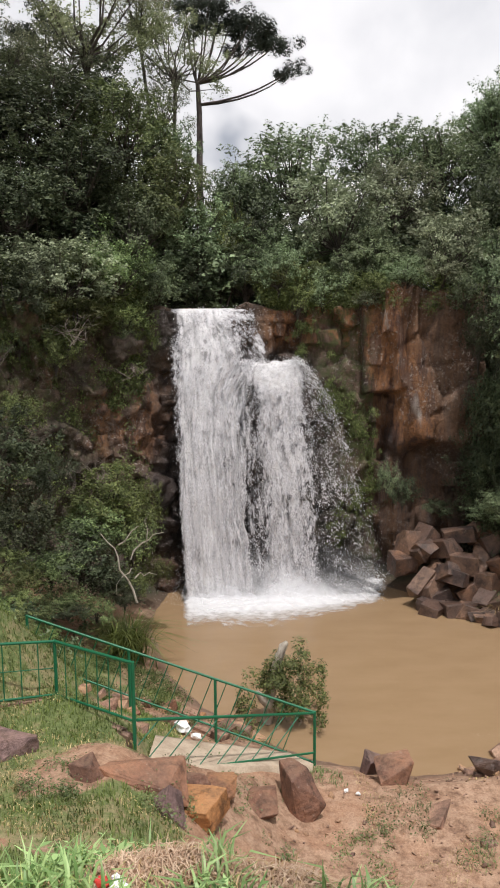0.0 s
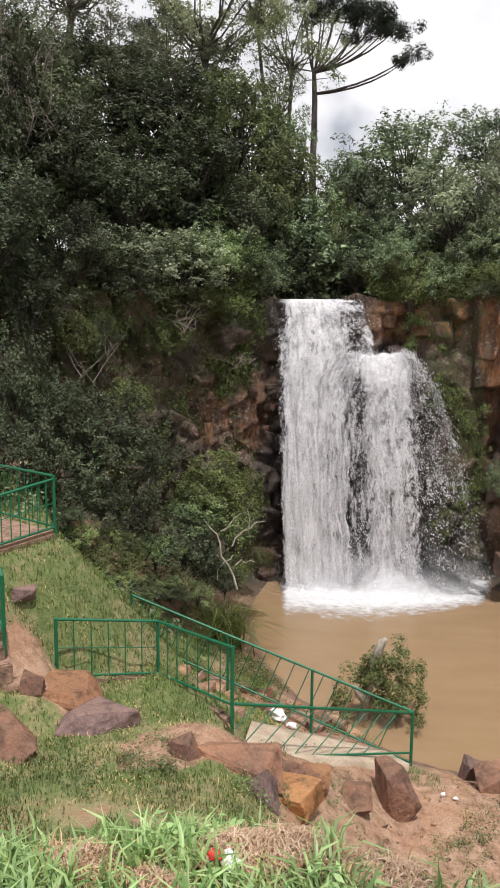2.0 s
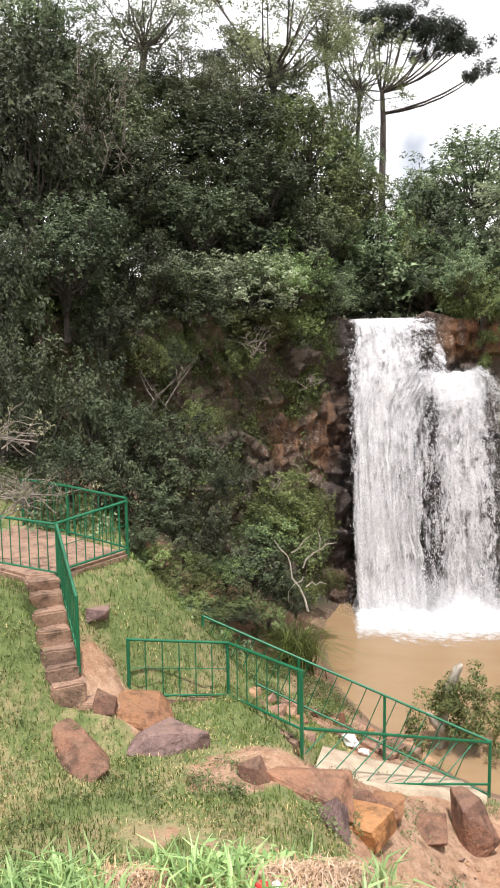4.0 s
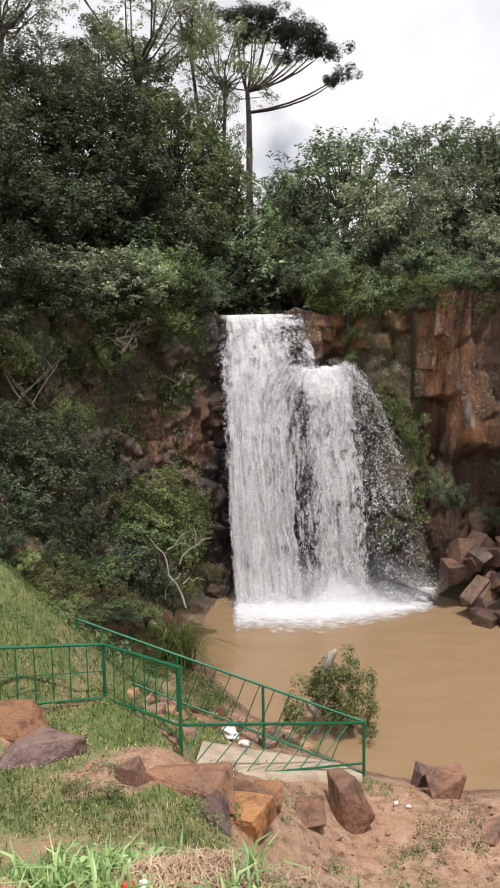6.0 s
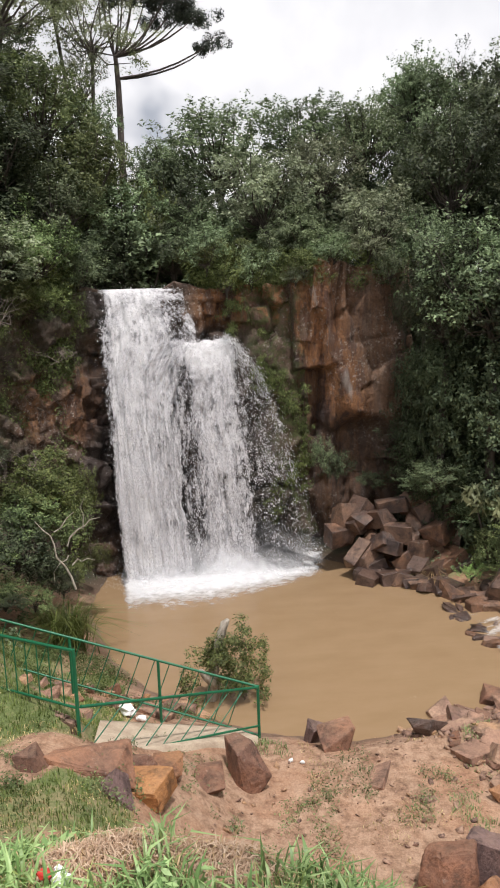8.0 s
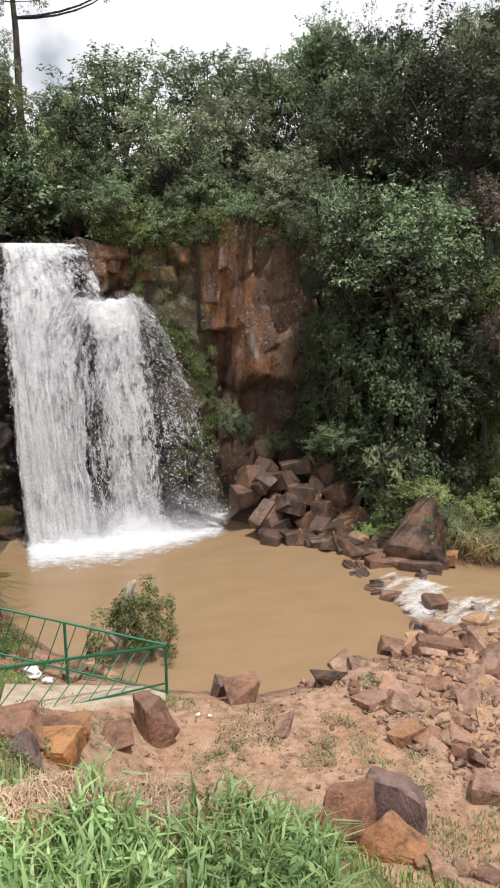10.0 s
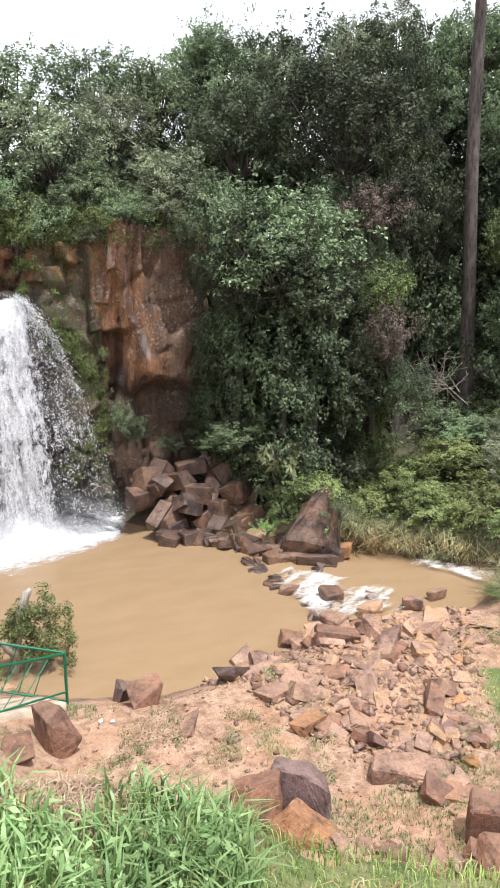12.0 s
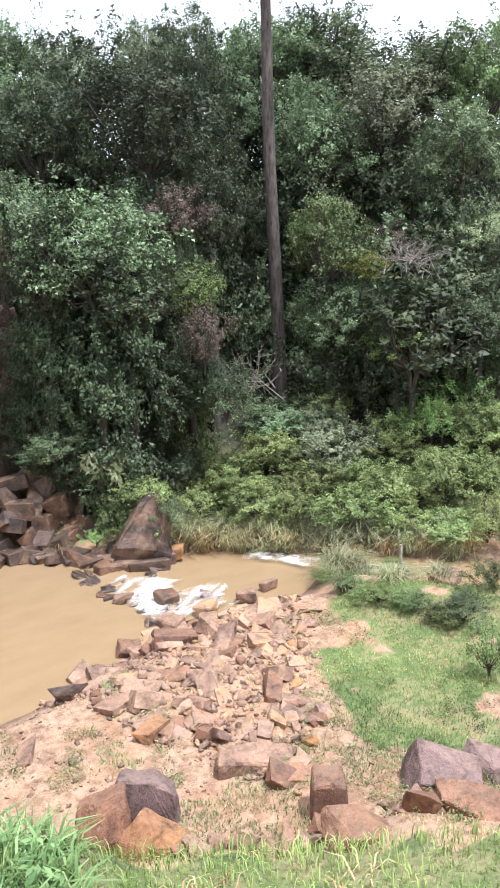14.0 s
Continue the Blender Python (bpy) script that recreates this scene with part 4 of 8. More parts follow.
def mist():
    """Fine spray thrown up where the water lands, thick at the pool and thinning upwards."""
    rng = np.random.default_rng(8)
    n = 14000
    k = rng.choice(4, n, p=(0.40, 0.27, 0.22, 0.11))
    cx, wide, high = np.array([-1.4, 0.8, 2.7, 4.0])[k], np.array([0.85, 0.8, 0.75, 0.45])[k], np.array([0.55, 0.34, 0.34, 0.5])[k]
    p = np.stack([cx + rng.normal(0, 1, n) * wide, 24.75 + 0.12 * cx.clip(0) + rng.normal(0, 0.38, n), 0.02 + rng.exponential(1, n) * high], -1)
    size = rng.uniform(0.004, 0.012, n)[:, None]
    a, b = rng.normal(size=(n, 3)), rng.normal(size=(n, 3))
    a, b = a / np.linalg.norm(a, axis=1, keepdims=True) * size, b / np.linalg.norm(b, axis=1, keepdims=True) * size
    v = np.stack([p - a, p + b, p + a, p - b], 1).reshape(-1, 3)
    return mesh_of("mist", v, np.arange(n * 4).reshape(-1, 4))


put("mist", mist(), MIST, waterfall)["kind"] = "stuff"


def haze_sheet(y0, left, right, high, thick, seed):
    """A soft curtain of spray standing over the foam."""
    u, w = np.meshgrid(np.linspace(0, 1, 80), np.linspace(0, 1, 24), indexing="ij")
    x = left + (right - left) * u
    top = high * (0.45 + 1.1 * fbm(u * 5, u * 0, seed=seed)) * np.sin(np.clip(u, 0.02, 0.98) * math.pi) ** 0.5
    y = y0 + 0.5 * (fbm(u * 4, w * 1.5, seed=seed + 3) - 0.5) + 0.10 * np.maximum(x, 0) + 0.9 * w
    body = thick * (1 - w) ** 1.6 * sstep(0.0, 0.2, u) * sstep(1.0, 0.8, u) * (0.55 + 0.9 * fbm(u * 9, w * 4, seed=seed + 6)) * sstep(0.0, 0.1, w + 0.04)
    return mesh_of("spray_cloud", np.stack([x, y, 0.02 + top * w], -1).reshape(-1, 3), grid_quads(80, 24), True, {"body": np.clip(body * 1.5, 0, 0.92)})


for y0, left, right, high, thick, seed in ((23.4, -2.3, 2.4, 0.45, 0.5, 1), (23.9, -2.4, 3.8, 0.7, 0.6, 2), (24.3, -2.4, 4.6, 0.95, 0.65, 3), (24.7, -2.4, 4.7, 1.3, 0.6, 4), (25.1, -2.4, 4.9, 1.7, 0.5, 5),
                                           (24.9, -2.4, 0.6, 3.2, 0.8, 6), (24.6, -2.4, 2.6, 2.1, 0.75, 8), (25.2, 0.8, 5.2, 2.4, 0.5, 7)):
    put("spray_cloud", haze_sheet(y0, left, right, high, thick, seed * 11), HAZE, waterfall)


# ---- foliage ----
def leaf_cloud(centres, radii, n, length, rng, droop=0.0, slim=0.42, inner=0.3, far=False):
    """n leaves, each a folded blade of its own, on clumps round the centres."""
    centres, radii = np.asarray(centres, float), np.asarray(radii, float)
    weight = radii ** 2 / (radii ** 2).sum()
    c = rng.choice(len(centres), n, p=weight)
    d = rng.normal(size=(n, 3))
    out = centres[c] / (np.linalg.norm(centres[c], axis=1, keepdims=True) + 1e-6)
    d = d / np.linalg.norm(d, axis=1, keepdims=True) + out * 0.55
    d /= np.linalg.norm(d, axis=1, keepdims=True)
    p = centres[c] + d * (radii[c] * (inner + (1.1 - inner) * rng.random(n) ** 0.6))[:, None]
    normal = d * 1.1 + np.array([0, 0, 0.6]) + rng.normal(0, 0.4, (n, 3))
    normal /= np.linalg.norm(normal, axis=1, keepdims=True)
    way = np.cross(normal, rng.normal(size=(n, 3)))
    way[:, 2] -= droop
    way /= np.linalg.norm(way, axis=1, keepdims=True) + 1e-6
    side = np.cross(normal, way)
    size = (length * rng.uniform(0.6, 1.35, n))[:, None]
    if far:  # seen from afar, a leaf is one triangle
        v = np.stack([p - way * size * 0.5, p + side * size * slim * 0.7 + way * size * 0.1, p + way * size * 0.5 - side * size * slim * 0.35], 1)
        return v.reshape(-1, 3), np.arange(n * 3).reshape(-1, 3)
    v = np.stack([p - way * size * 0.5, p + side * size * slim * 0.5 + way * size * 0.05, p + way * size * 0.5 - normal * size * 0.12, p - side * size * slim * 0.5 + way * size * 0.05], 1)
    return v.reshape(-1, 3), np.arange(n * 4).reshape(-1, 4)


def spray_leaves(centres, ways, longs, thicks, n, length, rng, slim=0.5, droop=0.0, facing=0.7):
    """n leaves strewn along short leafy shoots; each leaf is one triangle of its own."""
    weight = longs * thicks
    c = rng.choice(len(centres), n, p=weight / weight.sum())
    u = rng.uniform(-0.55, 1.0, n)
    cross = rng.normal(0, 1, (n, 3)) * (thicks[c] * (1.05 - 0.55 * np.maximum(u, 0)))[:, None]
    p = centres[c] + ways[c] * (longs[c] * u)[:, None] + cross
    out = p / (np.linalg.norm(p, axis=1, keepdims=True) + 1e-6)
    normal = out * facing + np.array([0, 0, 0.75]) + rng.normal(0, 0.55, (n, 3))
    normal /= np.linalg.norm(normal, axis=1, keepdims=True)
    way = np.cross(normal, rng.normal(size=(n, 3))) + ways[c] * 0.35
    way[:, 2] -= droop
    way /= np.linalg.norm(way, axis=1, keepdims=True) + 1e-6
    side = np.cross(normal, way)
    size = (length * rng.uniform(0.55, 1.45, n))[:, None]
    v = np.stack([p - way * size * 0.5, p + side * size * slim * 0.7 + way * size * 0.1, p + way * size * 0.5 - side * size * slim * 0.35], 1)
    return v.reshape(-1, 3), np.arange(n * 3).reshape(-1, 3)


def crown_parts(seed, boughs, shoots, n, length, long=(0.10, 0.26), thick=(0.028, 0.06), reach=(0.42, 0.86), ragged=0.17, rise=0.35, gap=0.0, slim=0.5, droop=0.0, limb=1.0, root=-1.0):
    """Unit crown: boughs set unevenly about the middle, each with leafy shoots, and the limbs that carry them."""
    rng = np.random.default_rng(seed)
    cs, ways, longs, thicks, heads = [], [], [], [], []
    turn0 = rng.uniform(0, 6.28)
    for k in range(boughs):
        high = 1 - 1.68 * (k + 0.5) / boughs
        if rng.random() < gap * (0.7 - 0.5 * high):
            continue
        flat, a = math.sqrt(max(0.0, 1 - high * high)), turn0 + k * 2.39996 + rng.uniform(-0.5, 0.5)
        d = np.array([flat * math.cos(a), flat * math.sin(a), high])
        head = d * rng.uniform(*reach) * (1 + 0.2 * math.sin(3 * a + seed))
        heads.append(head)
        spread_of = ragged * rng.uniform(0.7, 1.35)
        for _ in range(shoots):
            c = head + rng.normal(0, spread_of, 3) * [1, 1, 0.8]
            w = c + np.array([0, 0, 0.25 + rise]) + rng.normal(0, 0.45, 3)
            cs.append(c)
            ways.append(w / np.linalg.norm(w))
            longs.append(rng.uniform(*long))
            thicks.append(rng.uniform(*thick))
    v, q = spray_leaves(np.array(cs), np.array(ways), np.array(longs), np.array(thicks), n, length, rng, slim, droop)
    limbs = []
    for c in heads:
        bend = np.array([0, 0, 0.9 * root]) * 0.45 + c * 0.45 + np.array([0.08 * math.sin(9 * c[0]), 0.08 * math.sin(7 * c[1]), -0.12])
        pts = [(0, 0, root), tuple(np.array([0, 0, 0.62 * root]) + c * 0.12), tuple(bend), tuple(c * 0.95)]
        limbs.append(tube_arrays(pts, [0.05 * limb, 0.042 * limb, 0.028 * limb, 0.007], 5, False))
    for k in range(0, len(cs), 6):  # twigs out to every sixth shoot
        head = heads[int(np.argmin([np.linalg.norm(h - cs[k]) for h in heads]))]
        limbs.append(tube_arrays([tuple(head * 0.8), tuple(head * 0.35 + cs[k] * 0.65), tuple(cs[k] + ways[k] * longs[k] * 0.7)], [0.010 * limb, 0.007 * limb, 0.003], 3, False))
    lv, lq = join_arrays(limbs)
    return mesh_of("crown", v, q), mesh_of("limbs", lv, lq, True)


BIG = [crown_parts(100 + k, 30 + 3 * k, 9, 10500, 0.054, (0.07, 0.19), (0.03, 0.06), ragged=0.13, rise=0.15, slim=0.62, limb=0.5) for k in range(5)]
SMALL = [crown_parts(200 + k, 17 + 2 * k, 9, 5200, 0.072, (0.12, 0.28), (0.035, 0.075), ragged=0.15, slim=0.5, limb=0.45, rise=0.4) for k in range(4)]
OPEN = [crown_parts(300 + k, 27, 9, 9500, 0.045, (0.09, 0.2), (0.024, 0.055), (0.45, 0.9), 0.14, 0.15, 0.25, slim=0.5, limb=0.5, root=-0.75) for k in range(3)]
FERNY = [crown_parts(400 + k, 13, 6, 5600, 0.075, (0.35, 0.6), (0.03, 0.055), (0.3, 0.75), 0.2, 0.9, slim=0.22, droop=0.25) for k in range(2)]
FILL = [crown_parts(500 + k, 26, 5, 2600, 0.11, (0.14, 0.30), (0.04, 0.08), slim=0.6) for k in range(3)]
LOWER = [crown_parts(600 + k, 26, 6, 5200, 0.066, (0.12, 0.26), (0.04, 0.08), slim=0.55) for k in range(3)]
STYLE_NAME = {"dark": "dark green", "mid": "green", "deep": "deep green", "bright": "fresh green", "light": "pale green", "grey": "grey-green", "olive": "olive green",
              "yellow": "yellow-green", "brown": "half-withered brown", "fern": "bright feathery green", "airy": "thin-leaved", "canopy": "full green"}
CROWN_COPIES = {}
tree_count = 0


def tree(x, y, z, rx, rz, style, fill=False, rooted=True):
    """A tree or shrub whose crown is centred at x, y, z."""
    global tree_count
    tree_count += 1
    rng = random.Random(tree_count * 31)
    low = float(land(x, y, False))
    if low < 8 and z - rz > 8.0 and x < 9 and float(path_distance(RIM, np.array(x), np.array(y))) > -4.5:
        low = min(9.4, z - rz * 0.5)
    shrub = z - rz < low + 0.8
    pool = OPEN if style in ("airy", "light") else FERNY if style == "fern" else SMALL if rx < 1.45 else BIG
    pool = FILL if fill else pool
    which = rng.randrange(len(pool))
    key = (id(pool), which, style)
    if key not in CROWN_COPIES:
        CROWN_COPIES[key] = tuple(me.copy() for me in pool[which])
    crown_me, limb_me = CROWN_COPIES[key]
    top = new("shrub" if shrub or not rooted else "tree")
    base = min(low, z - rz * 0.7) - 0.1
    if not rooted:
        base, shrub = z - rz * 0.6, True
    top.location = (x, y, base)
    look_of = STYLE_NAME[style]
    tagged(top, f"{look_of} leafy shrub on the bank" if shrub else f"{look_of} broadleaf tree of the forest edge", "shrub" if shrub else "tree", group="bank shrubs" if shrub else "forest trees")
    grow = 0.94 if shrub else 0.97
    turn = Matrix.Translation((0, 0, z - base)) @ Matrix.Rotation(rng.uniform(0, 6.28), 4, "Z") @ Matrix.Diagonal((rx * grow, rx * grow, rz * grow, 1))
    put("crown", crown_me, LEAF[style], top, m=turn)
    put("branchwork", limb_me, BARK, top, m=turn)
    tall = z - base - rz * (1.0 if pool is not OPEN else 0.7) if rooted else 0
    if tall > 0.25:
        thick = 0.05 + 0.022 * rx + (0.008 * tall if style != "light" else 0)
        bend = rng.uniform(-0.12, 0.12) * tall
        pts = [(bend * f * (1 - f) * 2 , bend * f * (1 - f), f * (tall + 0.1)) for f in (0, 0.25, 0.5, 0.75, 1)]
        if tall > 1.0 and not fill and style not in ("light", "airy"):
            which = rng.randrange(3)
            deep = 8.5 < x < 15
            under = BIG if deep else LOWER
            # darker leaves than the tree's own: shade below the crown, painted as colour
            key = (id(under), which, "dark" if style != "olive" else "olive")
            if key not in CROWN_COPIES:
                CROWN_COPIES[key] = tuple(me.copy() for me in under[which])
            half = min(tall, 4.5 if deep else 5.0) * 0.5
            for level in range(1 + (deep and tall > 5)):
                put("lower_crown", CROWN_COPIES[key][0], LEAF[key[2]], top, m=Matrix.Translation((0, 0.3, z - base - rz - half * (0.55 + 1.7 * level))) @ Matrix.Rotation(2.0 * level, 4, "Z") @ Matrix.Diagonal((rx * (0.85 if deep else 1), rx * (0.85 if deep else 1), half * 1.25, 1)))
        tube("trunk", pts, [thick * s for s in (1.5, 1.15, 1.0, 0.9, 0.8)], BARK, top, 7)
    return top


# forest and shrubs, from the stairs' hillside round to the stream
tree(-6.7, 15.2, 4.1, 0.6, 0.4, 'fern', rooted=False)
tree(-6.3, 15.6, 3.5, 0.6, 0.45, 'bright', rooted=False)
tree(-5.9, 15.9, 3.0, 0.6, 0.4, 'fern', rooted=False)
tree(-5.4, 16.2, 2.5, 0.6, 0.4, 'bright', rooted=False)
tree(-7.1, 15.9, 4.2, 0.7, 0.5, 'dark', rooted=False)
tree(-6.4, 16.5, 3.2, 0.8, 0.5, 'bright', rooted=False)
tree(-5.7, 17.0, 2.5, 0.8, 0.5, 'deep', rooted=False)
tree(-4.9, 16.6, 2.0, 0.6, 0.35, 'fern', rooted=False)
# hollow under the right-hand trees: dark leaf colour paints its deep shade
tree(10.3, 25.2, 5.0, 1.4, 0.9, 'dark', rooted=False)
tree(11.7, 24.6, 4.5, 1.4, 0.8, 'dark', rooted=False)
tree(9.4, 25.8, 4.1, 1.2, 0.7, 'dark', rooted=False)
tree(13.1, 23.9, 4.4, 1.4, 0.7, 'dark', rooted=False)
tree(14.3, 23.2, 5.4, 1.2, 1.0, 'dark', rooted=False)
tree(22.5, 20.9, 4.7, 1.7, 1.2, 'fern', rooted=False)
tree(23.9, 19.2, 4.7, 1.9, 1.3, 'fern', rooted=False)
tree(22.3, 22.8, 5.0, 1.2, 1.0, 'canopy', rooted=False)
tree(21.8, 18.8, 3.6, 1.6, 0.9, 'bright', rooted=False)
tree(22.3, 16.8, 3.2, 1.5, 1.1, 'bright', rooted=False)
tree(19.7, 18.8, 2.6, 1.3, 0.7, 'bright', rooted=False)
tree(20.5, 22.8, 4.2, 1.2, 0.7, 'canopy', rooted=False)
tree(20.5, 16.8, 2.2, 1.3, 0.7, 'canopy', rooted=False)
tree(17.8, 18.7, 1.9, 1.2, 0.7, 'bright', rooted=False)
tree(18.6, 16.7, 1.5, 1.2, 0.6, 'bright', rooted=False)
tree(18.2, 21.6, 3.3, 1.5, 0.9, 'grey', rooted=False)
tree(16.2, 21.9, 2.4, 1.3, 0.7, 'bright', rooted=False)
tree(14.2, 21.4, 1.5, 1.2, 0.6, 'canopy', rooted=False)
tree(25.8, 19.6, 5.2, 1.5, 1.2, 'fern', rooted=False)
tree(10.1, 20.8, 0.9, 0.8, 0.6, 'bright', rooted=False)
tree(9.8, 21.6, 1.3, 0.8, 0.7, 'canopy', rooted=False)
tree(10.7, 20.5, 1.5, 0.8, 0.7, 'mid', rooted=False)
tree(8.8, 21.6, 0.8, 0.5, 0.3, 'fern', rooted=False)
tree(-6.3, 16.4, 4.1, 0.5, 0.3, 'bright', rooted=False)
tree(-6.1, 16.9, 3.4, 0.6, 0.4, 'canopy', rooted=False)
tree(-5.6, 17.1, 2.8, 0.5, 0.3, 'bright', rooted=False)
tree(-5.2, 17.5, 2.4, 0.6, 0.4, 'canopy', rooted=False)
tree(-4.7, 18.2, 2.1, 0.6, 0.3, 'dark', rooted=False)
tree(-4.1, 18.8, 1.9, 0.6, 0.4, 'canopy', rooted=False)
tree(-6.6, 16.1, 4.6, 0.5, 0.3, 'dark', rooted=False)
tree(-3.5, 19.7, 2.0, 0.6, 0.5, 'dark', rooted=False)
tree(-2.9, 21.8, 2.0, 0.5, 0.7, 'olive', rooted=False)
tree(-10.0, 31.4, 19.2, 2.9, 1.9, 'mid')
tree(-12.5, 29.4, 19.7, 2.3, 2.1, 'mid')
tree(-13.7, 26.7, 19.3, 2.4, 1.9, 'dark')
tree(-6.6, 33.3, 19.5, 2.2, 1.1, 'dark')
tree(-3.5, 32.8, 17.0, 1.6, 1.6, 'mid')
tree(-0.6, 34.0, 15.6, 1.6, 1.3, 'mid')
# dark ones here and below fill the hollow, shade painted into their leaves
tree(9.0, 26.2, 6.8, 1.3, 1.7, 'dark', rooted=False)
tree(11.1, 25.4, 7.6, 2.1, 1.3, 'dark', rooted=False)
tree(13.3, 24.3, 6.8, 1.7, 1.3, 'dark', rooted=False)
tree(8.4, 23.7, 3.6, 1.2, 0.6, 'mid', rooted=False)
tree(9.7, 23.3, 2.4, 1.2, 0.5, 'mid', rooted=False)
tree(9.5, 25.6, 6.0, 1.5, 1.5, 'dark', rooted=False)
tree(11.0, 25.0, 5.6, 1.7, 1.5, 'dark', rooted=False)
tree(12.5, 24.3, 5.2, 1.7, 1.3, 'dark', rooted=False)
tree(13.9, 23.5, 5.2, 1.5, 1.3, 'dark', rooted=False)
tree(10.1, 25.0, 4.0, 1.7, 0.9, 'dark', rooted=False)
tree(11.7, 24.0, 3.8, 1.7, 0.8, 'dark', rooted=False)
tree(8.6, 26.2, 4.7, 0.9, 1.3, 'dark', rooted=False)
tree(-4.1, 19.9, 2.4, 0.9, 0.6, 'dark', rooted=False)
tree(-4.9, 18.7, 2.3, 0.8, 0.5, 'canopy', rooted=False)
tree(-5.7, 17.9, 3.0, 0.7, 0.5, 'bright', rooted=False)
tree(-3.4, 20.7, 2.0, 0.7, 0.5, 'olive', rooted=False)
tree(-6.3, 17.5, 4.7, 0.9, 0.6, 'dark', rooted=False)
tree(-4.5, 19.9, 3.8, 1.1, 0.7, 'canopy', rooted=False)
tree(-12.3, 21.7, 15.7, 2.8, 3.8, 'dark')
tree(-14.9, 27.2, 21.5, 2.3, 2.1, 'mid')
tree(-14.9, 22.5, 17.5, 2.6, 3.5, 'dark')
tree(-12.2, 31.7, 23.3, 2.8, 2.4, 'airy')
tree(-13.0, 28.1, 19.7, 3.0, 2.0, 'airy')
tree(-10.0, 31.4, 20.2, 2.4, 1.9, 'airy')
tree(-11.4, 26.6, 17.0, 2.5, 1.8, 'mid')
tree(-7.2, 35.2, 23.3, 3.7, 3.3, 'light')
tree(-8.3, 34.0, 21.1, 2.3, 1.7, 'airy')
tree(-3.3, 35.8, 22.0, 2.5, 2.2, 'light')
tree(-5.0, 36.6, 24.2, 2.1, 1.8, 'light')
tree(-3.7, 34.8, 19.5, 1.4, 1.7, 'airy')
tree(-8.3, 29.9, 17.4, 3.5, 2.1, 'dark')
tree(-10.0, 26.1, 14.9, 2.6, 2.1, 'dark')
tree(-4.9, 30.6, 17.4, 2.5, 2.0, 'canopy')
tree(-6.5, 28.3, 15.0, 2.7, 1.9, 'dark')
tree(-8.1, 26.2, 13.8, 2.1, 1.7, 'dark')
tree(-3.3, 29.8, 14.7, 2.3, 1.9, 'canopy')
tree(-2.2, 29.9, 12.9, 2.1, 1.9, 'mid')
tree(-0.9, 30.5, 12.7, 1.4, 2.1, 'olive')
tree(-4.2, 28.2, 13.3, 2.0, 1.5, 'mid')
tree(-10.3, 20.0, 12.0, 2.3, 2.1, 'dark')
tree(-11.2, 17.7, 10.5, 1.8, 2.6, 'dark')
tree(-9.3, 15.9, 7.9, 1.4, 2.0, 'dark')
tree(-8.4, 17.6, 7.5, 1.2, 1.8, 'dark')
tree(-6.1, 24.7, 11.2, 2.2, 1.5, 'grey', rooted=False)
tree(-4.6, 25.4, 11.4, 1.6, 1.4, 'canopy', rooted=False)
tree(-7.5, 23.4, 10.5, 1.7, 1.2, 'dark', rooted=False)
tree(-8.8, 22.3, 11.4, 1.7, 1.5, 'dark', rooted=False)
tree(-9.3, 20.4, 9.8, 1.4, 1.4, 'dark', rooted=False)
tree(-3.6, 26.7, 10.9, 1.5, 1.2, 'mid', rooted=False)
tree(-5.6, 24.5, 9.8, 1.5, 0.9, 'olive', rooted=False)
tree(-4.2, 25.6, 9.8, 1.2, 0.8, 'olive', rooted=False)
tree(-8.4, 21.2, 8.7, 1.0, 0.9, 'olive', rooted=False)
tree(-3.5, 26.1, 9.2, 0.6, 1.1, 'olive', rooted=False)
tree(-6.2, 23.8, 8.7, 0.8, 0.9, 'olive', rooted=False)
tree(-7.8, 22.0, 8.7, 0.5, 0.9, 'dark', rooted=False)
# left hillside: the dark style puts the slope's shade into the leaf colour
tree(-6.6, 18.3, 6.3, 1.6, 1.2, 'dark', rooted=False)
tree(-7.4, 17.2, 6.1, 1.1, 1.4, 'dark', rooted=False)
tree(-7.0, 17.2, 5.3, 1.3, 0.9, 'dark', rooted=False)
tree(-4.2, 21.1, 4.3, 1.6, 1.2, 'olive', rooted=False)
tree(-4.6, 19.4, 3.2, 1.4, 1.0, 'dark', rooted=False)
tree(-5.7, 18.3, 4.5, 1.1, 1.0, 'dark', rooted=False)
tree(-3.3, 22.8, 3.7, 0.7, 1.1, 'olive', rooted=False)
tree(-5.2, 18.6, 3.1, 0.8, 0.6, 'canopy', rooted=False)
tree(-6.1, 17.6, 3.7, 0.7, 0.4, 'bright', rooted=False)
tree(-6.6, 16.9, 4.7, 0.7, 0.5, 'dark', rooted=False)
tree(-5.6, 20.2, 5.3, 0.8, 0.8, 'dark', rooted=False)
tree(-3.5, 21.2, 3.2, 0.9, 0.9, 'canopy', rooted=False)
tree(-6.4, 20.5, 7.0, 0.8, 0.8, 'olive', rooted=False)
tree(-8.1, 15.6, 6.3, 1.1, 1.0, 'dark', rooted=False)
tree(-7.7, 18.0, 7.1, 0.9, 0.9, 'dark', rooted=False)
tree(2.2, 35.9, 16.7, 3.4, 2.5, 'mid')
tree(6.1, 35.4, 17.3, 2.5, 2.0, 'mid')
tree(-0.2, 33.0, 14.1, 2.3, 2.3, 'dark')
tree(3.5, 29.7, 13.7, 2.4, 2.0, 'grey')
tree(6.0, 31.4, 14.9, 2.0, 1.7, 'grey')
tree(8.6, 34.9, 17.0, 2.3, 2.0, 'mid')
tree(7.4, 27.6, 12.4, 1.7, 1.4, 'grey')
tree(1.4, 29.9, 12.5, 1.9, 1.4, 'mid')
